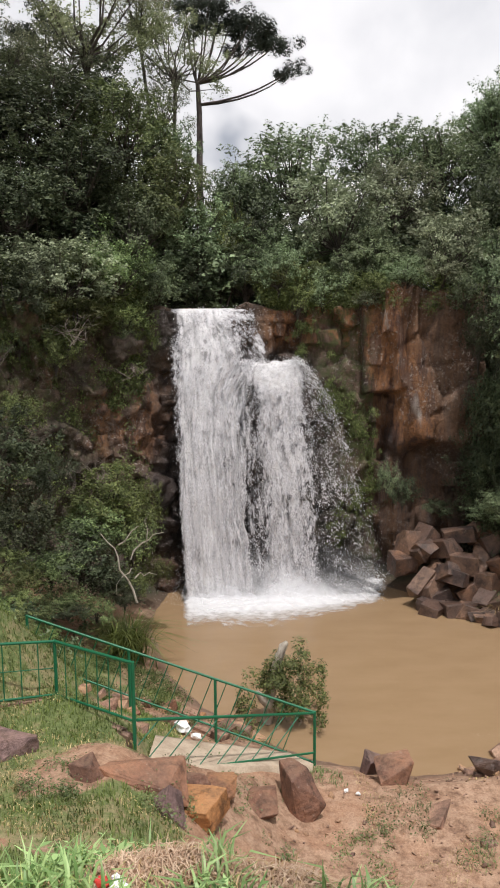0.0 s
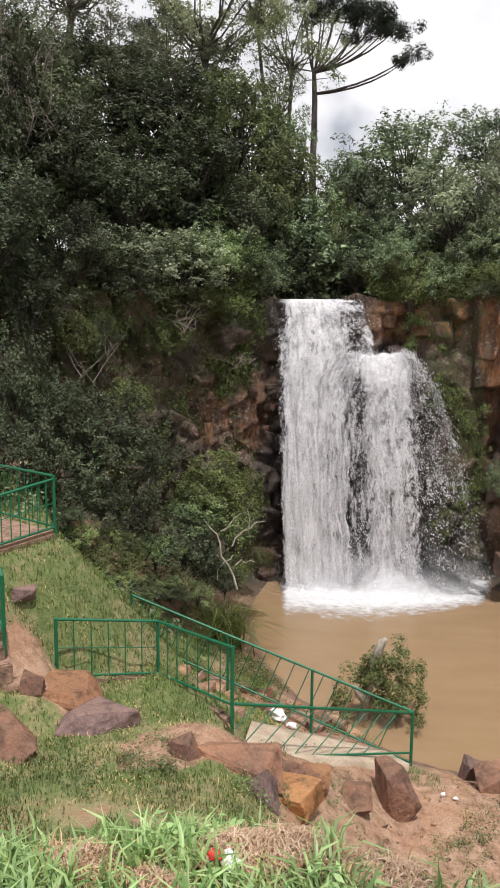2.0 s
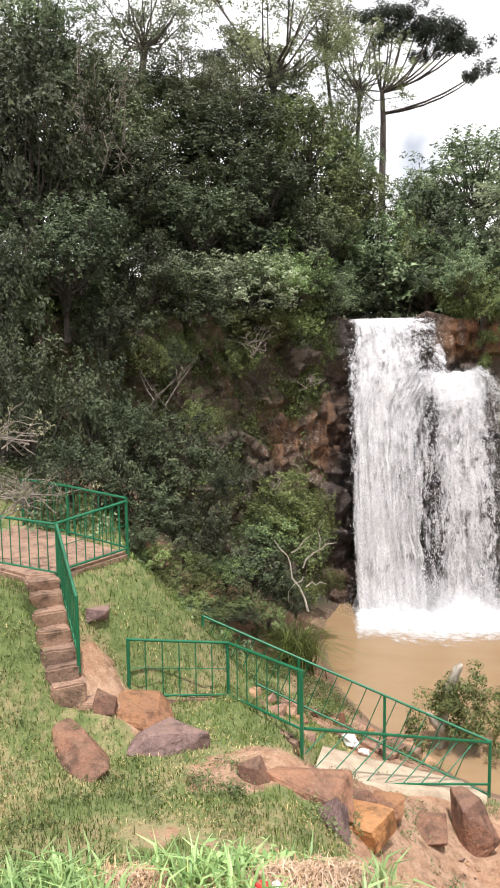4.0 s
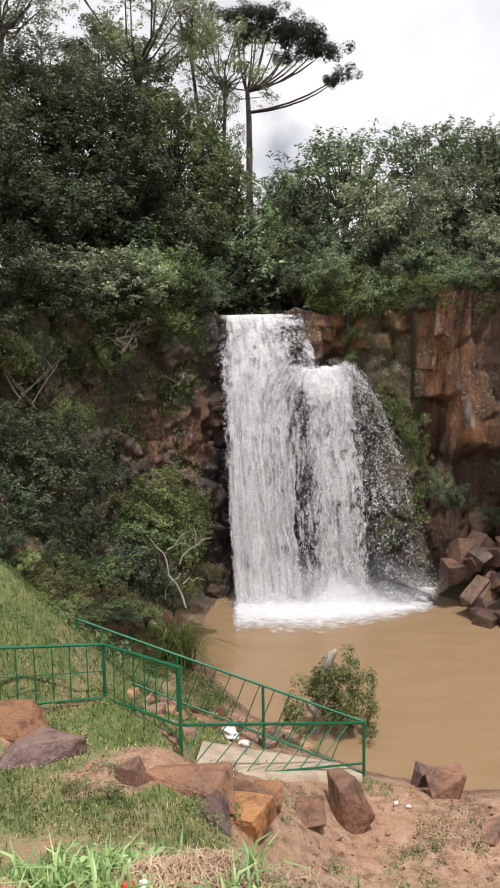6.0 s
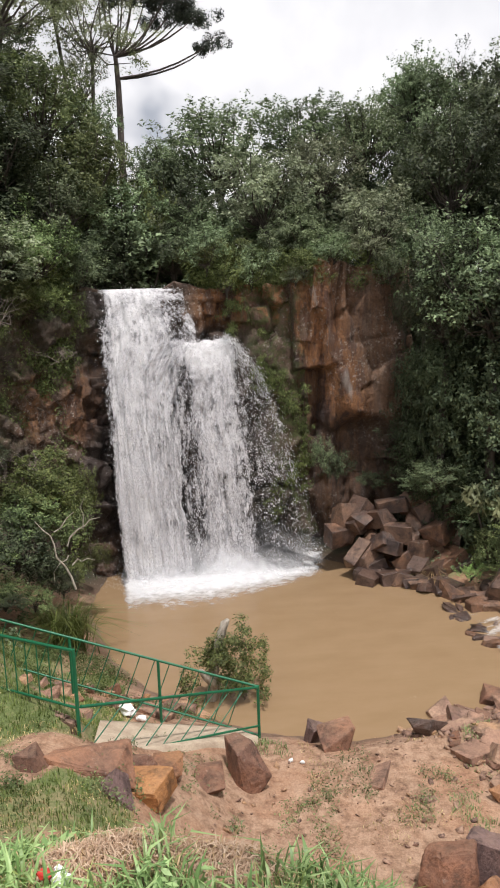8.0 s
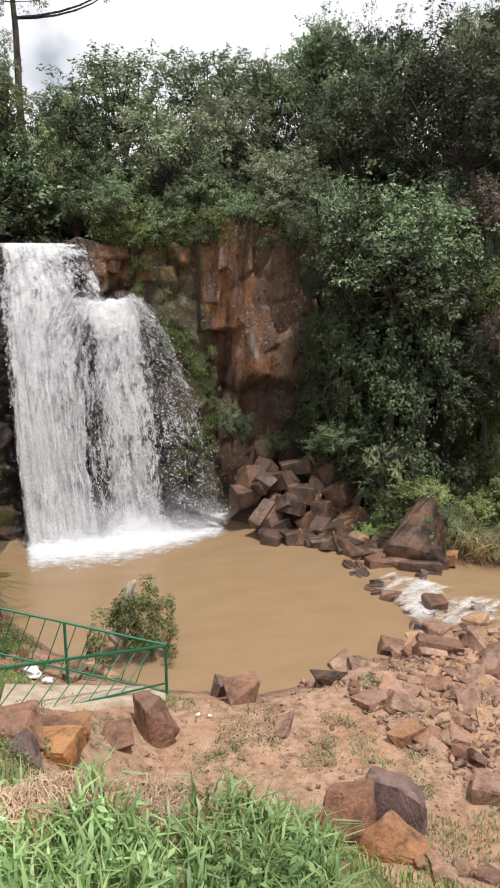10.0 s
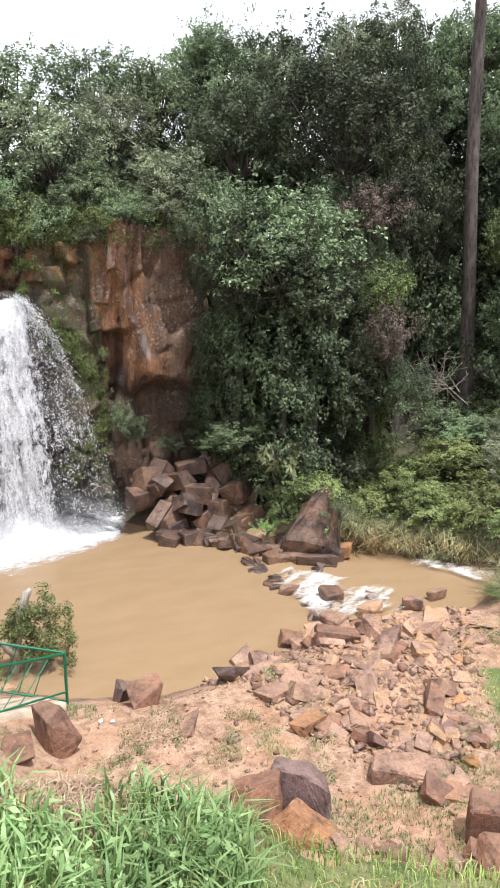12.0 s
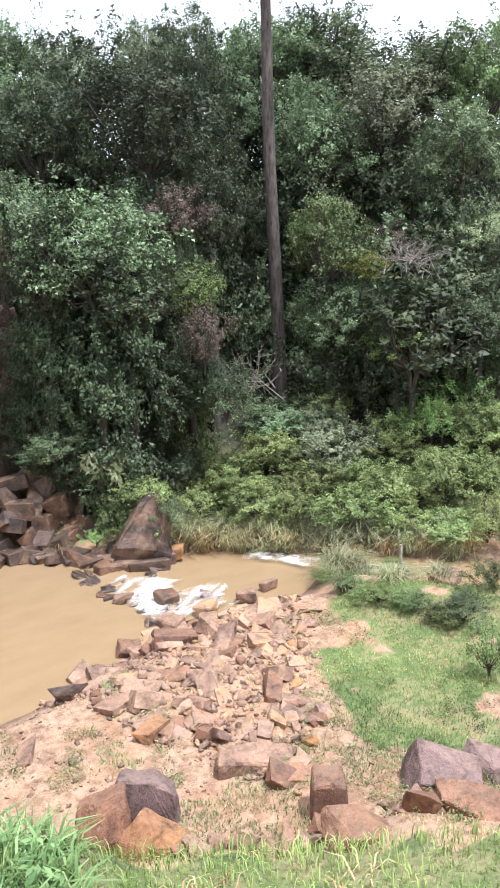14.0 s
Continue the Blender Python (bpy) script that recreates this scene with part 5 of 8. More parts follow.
tree(4.8, 28.6, 12.0, 1.8, 1.1, 'mid')
tree(-0.1, 29.5, 11.6, 1.6, 1.4, 'dark')
tree(-1.9, 29.9, 11.6, 1.8, 1.6, 'dark')
tree(2.2, 28.5, 11.3, 1.5, 0.8, 'olive')
tree(11.4, 30.9, 15.0, 2.6, 2.8, 'dark')
tree(12.2, 38.0, 19.7, 2.2, 1.9, 'mid')
tree(15.3, 34.7, 18.0, 3.0, 2.7, 'dark')
tree(14.6, 27.3, 14.8, 2.9, 2.7, 'dark')
tree(18.7, 30.6, 17.2, 2.5, 3.1, 'dark')
tree(15.9, 25.3, 12.0, 1.8, 2.3, 'dark')
tree(10.2, 23.4, 9.9, 2.7, 2.5, 'mid')
tree(9.0, 24.5, 9.6, 1.7, 2.4, 'dark')
tree(11.3, 23.1, 8.6, 2.4, 2.0, 'deep')
tree(14.2, 24.6, 11.3, 1.3, 1.3, 'brown')
tree(14.2, 24.0, 8.6, 1.3, 1.3, 'olive')
tree(9.2, 27.4, 11.5, 1.3, 1.6, 'mid')
# foliage below the overhanging crowns, coloured dark to imitate their shade
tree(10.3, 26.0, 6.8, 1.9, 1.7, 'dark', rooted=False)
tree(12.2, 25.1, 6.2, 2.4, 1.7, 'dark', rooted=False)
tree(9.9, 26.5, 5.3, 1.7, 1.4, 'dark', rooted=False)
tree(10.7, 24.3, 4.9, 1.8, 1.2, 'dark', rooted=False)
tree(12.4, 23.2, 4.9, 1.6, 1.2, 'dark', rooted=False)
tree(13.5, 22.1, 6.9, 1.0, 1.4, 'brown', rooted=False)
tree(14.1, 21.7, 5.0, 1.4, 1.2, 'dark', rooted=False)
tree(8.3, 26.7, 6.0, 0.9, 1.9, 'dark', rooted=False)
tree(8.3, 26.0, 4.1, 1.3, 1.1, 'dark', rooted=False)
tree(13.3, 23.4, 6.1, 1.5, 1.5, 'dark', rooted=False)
tree(5.5, 26.3, 3.5, 0.7, 0.75, 'dark', rooted=False)
tree(6.8, 25.9, 3.0, 0.8, 0.4, 'dark', rooted=False)
tree(8.3, 24.6, 3.1, 1.0, 0.5, 'mid', rooted=False)
tree(4.9, 26.3, 4.0, 0.5, 0.8, 'mid', rooted=False)
tree(5.0, 26.5, 10.3, 0.6, 0.5, 'olive', rooted=False)
tree(4.2, 26.6, 10.4, 0.7, 0.4, 'grey', rooted=False)
tree(7.5, 26.1, 10.6, 0.7, 0.7, 'mid', rooted=False)
tree(8.1, 26.3, 9.1, 0.6, 1.5, 'dark', rooted=False)
tree(9.9, 21.9, 1.7, 0.9, 0.6, 'canopy', rooted=False)
tree(10.4, 20.9, 2.2, 0.9, 0.6, 'bright', rooted=False)
tree(27.8, 31.3, 19.5, 3.6, 2.7, 'mid')
tree(29.8, 26.6, 18.6, 3.8, 2.2, 'mid')
tree(29.9, 23.3, 17.2, 2.4, 2.7, 'canopy')
tree(26.2, 26.0, 16.2, 3.2, 2.6, 'grey')
tree(26.2, 21.5, 14.0, 2.4, 2.1, 'mid')
tree(22.6, 26.6, 15.0, 2.4, 2.2, 'mid')
tree(-0.1, 31.0, 12.7, 1.6, 1.5, 'dark')
tree(12.5, 38.0, 19.3, 1.9, 2.7, 'mid')
tree(15.5, 40.1, 20.2, 1.8, 2.2, 'dark')
tree(11.2, 32.1, 15.1, 1.9, 1.8, 'mid')
tree(0.0, 34.0, 14.6, 1.8, 1.5, 'mid')
tree(-1.2, 31.5, 12.2, 1.4, 1.4, 'dark')
tree(1.1, 31.0, 12.3, 1.8, 1.3, 'dark')
tree(5.6, 27.9, 11.5, 1.2, 0.7, 'mid')
tree(9.1, 35.9, 17.3, 1.6, 1.6, 'mid')
tree(18.1, 28.6, 13.9, 2.2, 2.1, 'dark')
tree(18.4, 33.1, 16.9, 2.2, 2.0, 'dark')
tree(15.6, 35.6, 18.5, 2.5, 2.3, 'grey')
tree(12.4, 34.7, 16.6, 2.0, 1.8, 'mid')
tree(23.8, 35.6, 19.2, 2.8, 2.7, 'mid')
tree(21.7, 40.4, 21.9, 2.2, 1.9, 'dark')
tree(12.4, 40.0, 19.5, 1.8, 2.1, 'mid')
tree(19.3, 27.8, 11.3, 1.7, 2.0, 'dark')
tree(19.2, 27.9, 7.4, 1.8, 2.3, 'dark')
tree(20.3, 23.3, 10.4, 2.1, 2.4, 'canopy')
tree(20.8, 21.5, 9.2, 1.1, 0.8, 'yellow')
tree(19.8, 22.4, 7.1, 1.7, 1.5, 'mid')
tree(27.1, 25.1, 13.1, 2.2, 2.0, 'grey')
tree(25.8, 20.4, 10.3, 1.8, 1.4, 'light')
tree(32.1, 25.4, 15.0, 2.4, 2.1, 'canopy')
tree(30.2, 33.2, 19.1, 3.0, 2.7, 'grey')
tree(35.0, 31.2, 19.8, 2.9, 2.6, 'canopy')
tree(37.9, 29.2, 20.6, 2.6, 2.6, 'mid')
tree(23.6, 19.9, 8.0, 2.3, 1.4, 'mid')
tree(22.6, 32.8, 17.1, 2.1, 2.3, 'mid')
tree(24.5, 30.2, 15.2, 2.0, 2.2, 'dark')
tree(18.7, 28.2, 11.2, 1.5, 2.0, 'dark')
tree(19.0, 28.1, 6.2, 1.9, 1.9, 'dark')
tree(24.4, 23.5, 10.4, 1.5, 1.0, 'brown')
tree(26.6, 19.3, 8.8, 1.9, 2.1, 'mid')
tree(34.3, 25.8, 14.1, 2.4, 2.7, 'mid')
tree(29.7, 29.5, 16.3, 2.1, 2.1, 'light')
tree(18.9, 35.1, 19.3, 2.0, 2.0, 'grey')
tree(27.7, 36.6, 21.3, 2.6, 2.3, 'mid')
tree(17.7, 20.0, 2.7, 1.9, 1.3, 'grey')
tree(14.1, 20.4, 1.4, 1.6, 0.9, 'bright')
tree(23.4, 21.2, 5.0, 1.8, 1.2, 'fern')
tree(25.3, 19.8, 5.0, 1.7, 1.1, 'fern')
tree(19.4, 16.2, 2.1, 1.6, 1.3, 'bright')
tree(16.3, 17.6, 1.2, 1.4, 0.9, 'bright')
tree(19.1, 14.2, 1.2, 1.0, 1.0, 'bright')
tree(20.1, 19.2, 3.1, 1.4, 1.0, 'bright')
tree(21.6, 22.7, 4.8, 1.3, 1.1, 'mid')
tree(13.3, 23.4, 2.1, 1.3, 1.0, 'mid')
tree(15.0, 19.1, 1.3, 1.4, 0.9, 'bright')
tree(12.0, 8.7, 1.2, 0.5, 0.8, 'canopy')
tree(13.5, 10.6, 0.9, 0.7, 0.4, 'mid')
tree(15.8, 11.6, 0.9, 0.8, 0.5, 'canopy')
tree(22.2, 16.7, 3.2, 1.5, 1.2, 'bright')
tree(10.7, 23.4, 1.8, 1.1, 0.9, 'bright')
tree(8.7, 25.9, 3.2, 1.3, 0.7, 'mid')
tree(20.9, 20.0, 6.4, 1.7, 1.1, 'bright')
tree(24.3, 32.9, 20.1, 2.8, 2.4, 'mid')
tree(27.6, 32.8, 20.9, 2.6, 2.4, 'dark')
tree(23.4, 38.3, 21.8, 2.5, 1.9, 'mid')
tree(24.4, 30.3, 16.9, 2.1, 2.1, 'mid')
tree(23.8, 26.8, 14.3, 2.0, 2.0, 'mid')
tree(16.0, 21.7, 2.5, 1.7, 1.1, 'bright')
tree(14.3, 22.2, 2.0, 1.5, 0.9, 'bright')
tree(17.6, 22.3, 3.2, 1.8, 0.9, 'mid')
tree(12.8, 21.8, 1.3, 1.2, 0.8, 'bright')
tree(17.8, 17.5, 1.7, 1.4, 1.0, 'bright')
tree(21.3, 18.6, 3.5, 1.7, 1.1, 'fern')
tree(16.3, 19.4, 1.8, 1.4, 0.9, 'bright')
tree(20.6, 15.5, 2.0, 1.2, 1.0, 'bright')
tree(17.2, 16.4, 0.9, 1.1, 0.6, 'bright')
tree(18.3, 14.9, 0.8, 1.3, 0.7, 'bright')
tree(17.2, 23.9, 3.5, 1.4, 0.8, 'mid')
tree(19.3, 22.2, 3.7, 1.4, 0.9, 'bright')
tree(13.4, 24.8, 2.6, 1.3, 0.9, 'mid')
tree(23.2, 18.6, 4.1, 1.6, 1.1, 'fern')
tree(23.7, 18.3, 7.2, 1.7, 1.1, 'mid')
tree(-1.1, 30.0, 12.2, 0.9, 1.3, 'airy')
tree(12.7, 13.7, 0.8, 0.6, 0.3, 'canopy', False, False)
tree(12.8, 12.8, 0.8, 0.7, 0.3, 'olive', False, False)
tree(13.2, 11.9, 0.8, 0.6, 0.3, 'canopy', False, False)
tree(13.1, 10.9, 0.8, 0.6, 0.3, 'olive', False, False)
tree(14.4, 11.1, 0.8, 0.6, 0.4, 'canopy', False, False)
tree(15.5, 14.9, 0.2, 0.6, 0.2, 'olive', False, False)
tree(13.1, 15.2, 0.4, 0.5, 0.2, 'olive', False, False)
tree(4.5, 26.6, 10.8, 0.9, 0.55, "olive", rooted=False)
tree(5.6, 26.6, 11.2, 1.0, 0.6, "mid", rooted=False)
tree(6.9, 26.8, 11.3, 1.1, 0.6, "grey", rooted=False)
tree(3.4, 27.3, 10.2, 0.7, 0.4, "olive", rooted=False)


def fill_forest():
    """Closed canopy behind the forest edge."""
    rng = random.Random(64)
    for i in range(-5, 12):
        for j in range(3, 14):
            x, y = i * 4.1 + rng.uniform(-1.2, 1.2), j * 3.9 + rng.uniform(-1.2, 1.2)
            far, rim = (float(path_distance(line, np.array(x), np.array(y))) for line in (STREAM_FAR, RIM))
            if abs(x - 17.6) < 3 and far < 9:
                continue
            if not ((x > 9 and 4.5 < far < 36) or (x < 13 and 2.2 < rim < 13)) or math.hypot(x, y) > 56:
                continue
            low, rx, rz = float(land(x, y, False)), rng.uniform(2.3, 2.9), rng.uniform(2.0, 2.8)
            cap = math.tan(radians(7.5 if -5 < x < 4 else 16 if x < 0 else 10.5 if far < 22 else 13.5)) * math.hypot(x, y) + EYE
            z = min(low + rng.uniform(2.2, 4.5), cap - rz)
            if z > low - 0.5:
                tree(x, y, z, rx, rz, rng.choice(("dark", "mid", "mid", "grey")), True)


fill_forest()


def rim_shrubs():
    """Bushes along the cliff's edge, hiding the feet of the trees."""
    rng = random.Random(91)
    for k in range(26):
        x = rng.uniform(-13, -3.2) if k < 18 else rng.uniform(0.8, 4.5)
        y = float(np.interp(x, [p[0] for p in RIM], [p[1] for p in RIM])) + rng.uniform(-0.7, 0.9)
        tree(x, y, rng.uniform(10.4, 11.5), rng.uniform(0.8, 1.4), rng.uniform(0.6, 1.1), rng.choice(("mid", "olive", "mid", "dark")), rooted=False)

    for k in range(20):
        x = -10.0 + 0.32 * k + rng.uniform(-0.2, 0.2)
        y = float(np.interp(x, [p[0] for p in LEFT_PLAN], [p[1] for p in LEFT_PLAN])) - rng.uniform(0.3, 0.7)
        tree(x, y, rng.uniform(9.0, 10.2), rng.uniform(0.5, 0.9), rng.uniform(0.45, 0.8), rng.choice(("olive", "canopy", "mid")), rooted=False)


rim_shrubs()


def leafy_floor():
    """Low plants, creepers and fallen leaves over the wooded slopes."""
    rng = np.random.default_rng(77)
    x, y = rng.uniform(-18, 30, 12000), rng.uniform(8, 44, 12000)
    far, rim, z = path_distance(STREAM_FAR, x, y), path_distance(RIM, x, y), land(x, y, False)
    keep = ((far > 0.12) & (x > 8.2) & (far < 16)) | ((rim > 0.3) & (rim < 9)) | ((rim > -3.0) & (rim < -0.9) & (x < -3.4)) | ((x < -4.4) & (y > 14.8) & (rim < 0))
    keep &= ~((np.abs(x + 1.3) < 1.9) & (y > 26)) & (z > 0.15)
    p = np.stack([x, y, z], -1)[keep][:5200]
    rad = rng.uniform(0.25, 0.6, len(p))
    p[:, 2] += rad * 0.25
    v, q = leaf_cloud(p - p.mean(0), rad, 130000, 0.11, rng, 0.1, 0.6, far=True)
    return mesh_of("undergrowth", v + p.mean(0), q)


tagged(put("undergrowth", leafy_floor(), LEAF["mid"]), "tangled low green undergrowth on the wooded slopes", "undergrowth", kind="stuff")


def cliff_plants():
    rng = np.random.default_rng(78)
    pieces = []
    for line, z0, z1, n in (([(-13, 19.2), (-10.2, 21.2), (-7.6, 23.4), (-4.8, 25.3), (-3.7, 26.0)], 1.0, 11.2, 900), ([(0.5, 27.3), (2.0, 27.2), (3.6, 27.2)], 10.0, 10.6, 60),
                            ([(0.5, 27.3), (2.0, 27.2), (3.6, 27.2), (5.0, 26.8), (8.3, 26.8)], 10.1, 11.2, 130)):
        pts = np.array(line)
        f = rng.uniform(0, len(pts) - 1, n)
        px, py = np.interp(f, range(len(pts)), pts[:, 0]), np.interp(f, range(len(pts)), pts[:, 1])
        pz = z0 + (z1 - z0) * rng.beta(1.5, 1.0, n)
        keep = fbm(px * 0.8, pz * 0.8, seed=19) > 0.40 + 0.14 * sstep(-6.6, -5.4, px) * (px < 0) * sstep(9.2, 8.0, pz)
        p = np.stack([px, py, pz], -1)[keep]
        pieces.append(leaf_cloud(p - p.mean(0) + [0, 0.1, 0], rng.uniform(0.15, 0.45, len(p)), 110 * len(p), 0.085, rng, 0.6, 0.6, far=True))
        pieces[-1] = (pieces[-1][0] + p.mean(0), pieces[-1][1])
    # the mossy belt that runs from beside the ledge down to the foot of the fall
    f = rng.uniform(0, 1, 420)
    stops = (0, 0.22, 0.45, 0.65, 0.8, 1)
    px = np.interp(f, stops, (2.0, 2.3, 3.1, 4.0, 4.1, 3.2)) + rng.normal(0, 0.28, 420)
    p = np.stack([px, np.interp(f, stops, (26.75, 26.7, 26.55, 26.4, 26.3, 26.1)) + rng.uniform(-0.1, 0.15, 420), np.interp(f, stops, (9.4, 8.5, 6.8, 5.4, 4.2, 1.6)) + rng.normal(0, 0.35, 420)], -1)
    p = p[fbm(p[:, 0] * 1.3, p[:, 2] * 1.0, seed=29) > 0.42]
    hang = leaf_cloud(p - p.mean(0) + [0, 0.1, 0], rng.uniform(0.08, 0.24, len(p)), 60 * len(p), 0.10, rng, 0.9, 0.28, far=True)
    pieces.append((hang[0] + p.mean(0), hang[1]))
    v, q = join_arrays(pieces)
    return mesh_of("cliff_plants", v, q)


def dry_cliff_growth():
    """Withered leaves, roots' hair and dry moss clinging to the rock left of the fall."""
    rng = np.random.default_rng(79)
    n = 420
    px = rng.uniform(-10.5, -3.6, n)
    line = np.array([(-13, 19.1), (-10.2, 21.1), (-7.6, 23.3), (-4.8, 25.2), (-3.5, 26.0)])
    p = np.stack([px, np.interp(px, line[:, 0], line[:, 1]) + rng.uniform(-0.2, 0.1, n), rng.uniform(1.2, 10.2, n)], -1)
    p = p[fbm(p[:, 0] * 0.9, p[:, 2] * 0.9, seed=23) > 0.46]
    v, q = leaf_cloud(p - p.mean(0) + [0, 0.1, 0], rng.uniform(0.1, 0.4, len(p)), 70 * len(p), 0.075, rng, 0.8, 0.35, far=True)
    return mesh_of("dry_growth", v + p.mean(0), q)


tagged(put("dry_growth", dry_cliff_growth(), LEAF["brown"]), "withered brown growth clinging to the cliff", "dry plants", kind="stuff")
tagged(put("cliff_plants", cliff_plants(), LEAF["olive"]), "hanging plants and moss growing from the cliff", "cliff plants", kind="stuff")


# ---- araucarias: bare trunk, candelabra limbs, dark round tufts ----
def tuft_ball(seed, n=1500):
    rng = np.random.default_rng(seed)
    v, q = leaf_cloud(rng.normal(0, 0.36, (9, 3)) * [1, 1, 0.6], rng.uniform(0.35, 0.55, 9), n, 0.17, rng, 0, 0.35)
    return mesh_of("needle_tuft", v, q)


TUFTS = [tuft_ball(s) for s in (1, 2, 3)]


def araucaria(x, y, z0, z1, lean, radius, tufts, label):
    """tufts: (dx, dy, z, size) seen from the trunk's line."""
    top = new("araucaria_tree")
    top.location = (x, y, z0)
    tagged(top, label, "araucaria tree", group="araucarias")
    h = z1 - z0
    pts = [(lean * f + 0.06 * math.sin(f * 9), 0, h * f) for f in np.linspace(0, 1, 9)]
    tube("trunk", pts, [radius * s for s in (1.35, 1.1, 1.0, 0.96, 0.92, 0.86, 0.8, 0.72, 0.55)], BARK_PINE, top, 12)
    for i, (dx, dy, dz, size) in enumerate(tufts):
        end = Vector((dx, dy, dz - z0))
        out = Vector((dx - lean, dy, 0)).length
        base = Vector((lean, 0, min(h - 0.1, dz - z0 - 0.3 * out - 0.2)))
        knee = Vector((lean + (dx - lean) * 0.62, dy * 0.62, base.z + 0.16 * (end.z - base.z)))
        curve = [base * (1 - f) ** 2 + knee * (2 * f * (1 - f)) + end * f * f for f in (0, 0.2, 0.4, 0.6, 0.8, 1.0)]
        tube("limb", [tuple(p) for p in curve], [radius * k for k in (0.32, 0.28, 0.25, 0.22, 0.17, 0.1)], BARK_PINE, top, 6)
        put("needle_tuft", TUFTS[i % 3], LEAF["pine"], top, m=Matrix.Translation(end) @ Matrix.Rotation(i * 1.7, 4, "Z") @ Matrix.Diagonal((size * 1.15, size * 1.15, size * 1.0, 1)))
    return top


araucaria(-2.2, 38.2, 10.6, 21.6, -0.25, 0.19, [(-0.7, -0.5, 24.88, 0.75), (0.1, 0.1, 24.56, 0.8), (0.7, -0.3, 24.1, 0.7), (1.4, 0.2, 24.5, 0.85), (1.9, 0.3, 24.0, 0.8), (2.4, -0.9, 24.1, 0.75), (2.8, -1.0, 23.5, 0.8), (3.2, 0.7, 23.7, 0.7), (3.7, -0.5, 23.2, 0.7), (2.6, -0.5, 23.0, 0.7), (1.5, 1.0, 23.35, 0.6), (4.3, -0.1, 22.1, 0.6), (4.0, 0.7, 22.0, 0.5), (0.9, -0.0, 25.0, 0.7), (-0.4, 0.3, 24.2, 0.7), (0.4, -0.7, 24.9, 0.7)], "tall araucaria with a flat crown of dark tufts behind the waterfall")
araucaria(-10.2, 39.0, 10.8, 23.2, 0.2, 0.22, [(-0.9, 0, 24.3, 0.9), (0.4, 0.3, 25.0, 0.9), (1.5, -0.3, 24.2, 0.8), (-1.8, 0.5, 23.4, 0.8), (2.4, 0.2, 23.2, 0.7)], "araucaria half hidden behind the pale trees")
araucaria(18.76, 24.7, 3.5, 22.5, -0.37, 0.265, [(2.6, 0.6, 21.3, 0.9), (-2.2, -0.4, 21.0, 0.9), (1.4, -2.0, 22.0, 0.9), (-1.5, 1.9, 22.3, 1.0), (3.2, -0.8, 22.8, 1.0), (-3.1, 0.3, 22.9, 1.0), (0.3, 2.7, 23.4, 1.0), (0.5, 0.2, 24.0, 1.1)], "tall straight araucaria trunk with flaky bark on the far bank")


# ---- rocks ----
def rock(name, x, y, z, sx, sy, sz, turn, mat, label, seed, tilt=(0, 0), n=13, group="", detail=3, box=0.72, taper=0.0):
    """z: height of the rock's middle; taper narrows its top."""
    ob = put(name, rock_mesh(seed, n, 0.018, detail, box, 0.042), mat)
    for v in ob.data.vertices:
        v.co.x, v.co.y = v.co.x * (1 - taper * (v.co.z + 0.5)), v.co.y * (1 - taper * (v.co.z + 0.5))
    floor = float(land(x, y))
    z = floor + (z - 0.08) * sz if not group else z
    ob.matrix_basis = pose(x, y, z, tilt[0], tilt[1], turn) @ Matrix.Diagonal((sx, sy, sz, 1))
    return tagged(ob, label, "rock", group=group)


def hull_rock(name, corners, x, y, z, size, turn, mat, label, cuts=3, rough=0.022):
    """A broken rock: the hull of a few corners, edges chipped, faces roughened; z None sets it on the ground."""
    bm = bmesh.new()
    for co in corners:
        bm.verts.new((co[0] * size[0], co[1] * size[1], co[2] * size[2]))
    bmesh.ops.convex_hull(bm, input=bm.verts)
    bmesh.ops.bevel(bm, geom=list(bm.edges), offset=0.03, segments=1, affect="EDGES", clamp_overlap=True)
    bmesh.ops.triangulate(bm, faces=bm.faces)
    bmesh.ops.subdivide_edges(bm, edges=bm.edges, cuts=cuts, use_grid_fill=True)
    bm.normal_update()
    for v in bm.verts:
        v.co += v.normal * (noise.fractal((v.co + Vector((x, y, 0))) * 3.0, 0.7, 2.1, 4) * rough * max(size))
    ob = part(name, bm, mat)
    ob.matrix_basis = pose(x, y, float(land(x, y)) if z is None else z, 0, 0, turn)
    return tagged(ob, label, "rock")


# the fifth number is how far the rock's middle lies over the ground, as a share of its height
rock("boulder", 1.0, 12.35, 0.3, 1.05, 0.85, 1.15, 25, STONE_RED, "tall red-brown boulder beside the landing railing", 11, (0, 6), 14, box=0.9)
rock("boulder", 0.1, 11.5, 0.08, 0.9, 0.7, 0.5, 25, STONE_RED, "low brown boulder beside the landing", 37, (0, 6), 14, box=0.9)
rock("boulder", 2.4, 14.0, 0.25, 0.6, 0.5, 0.75, 40, STONE_PURPLE, "pointed grey boulder at the water's edge", 12, (10, 0), 10)
rock("boulder", 2.75, 13.4, 0.25, 0.8, 0.6, 0.75, 10, STONE_RED, "squat brown boulder at the water's edge", 13, (0, 0), 14, box=0.95)
rock("boulder", 4.75, 13.6, 0.25, 0.9, 0.6, 0.65, 15, STONE_WET, "dark brown boulder at the water's edge", 14, (0, 0), 13)
rock("boulder", 5.3, 13.7, 0.2, 1.1, 0.5, 0.35, 20, STONE, "flat brown slab at the water's edge", 38, (0, 6), 13)
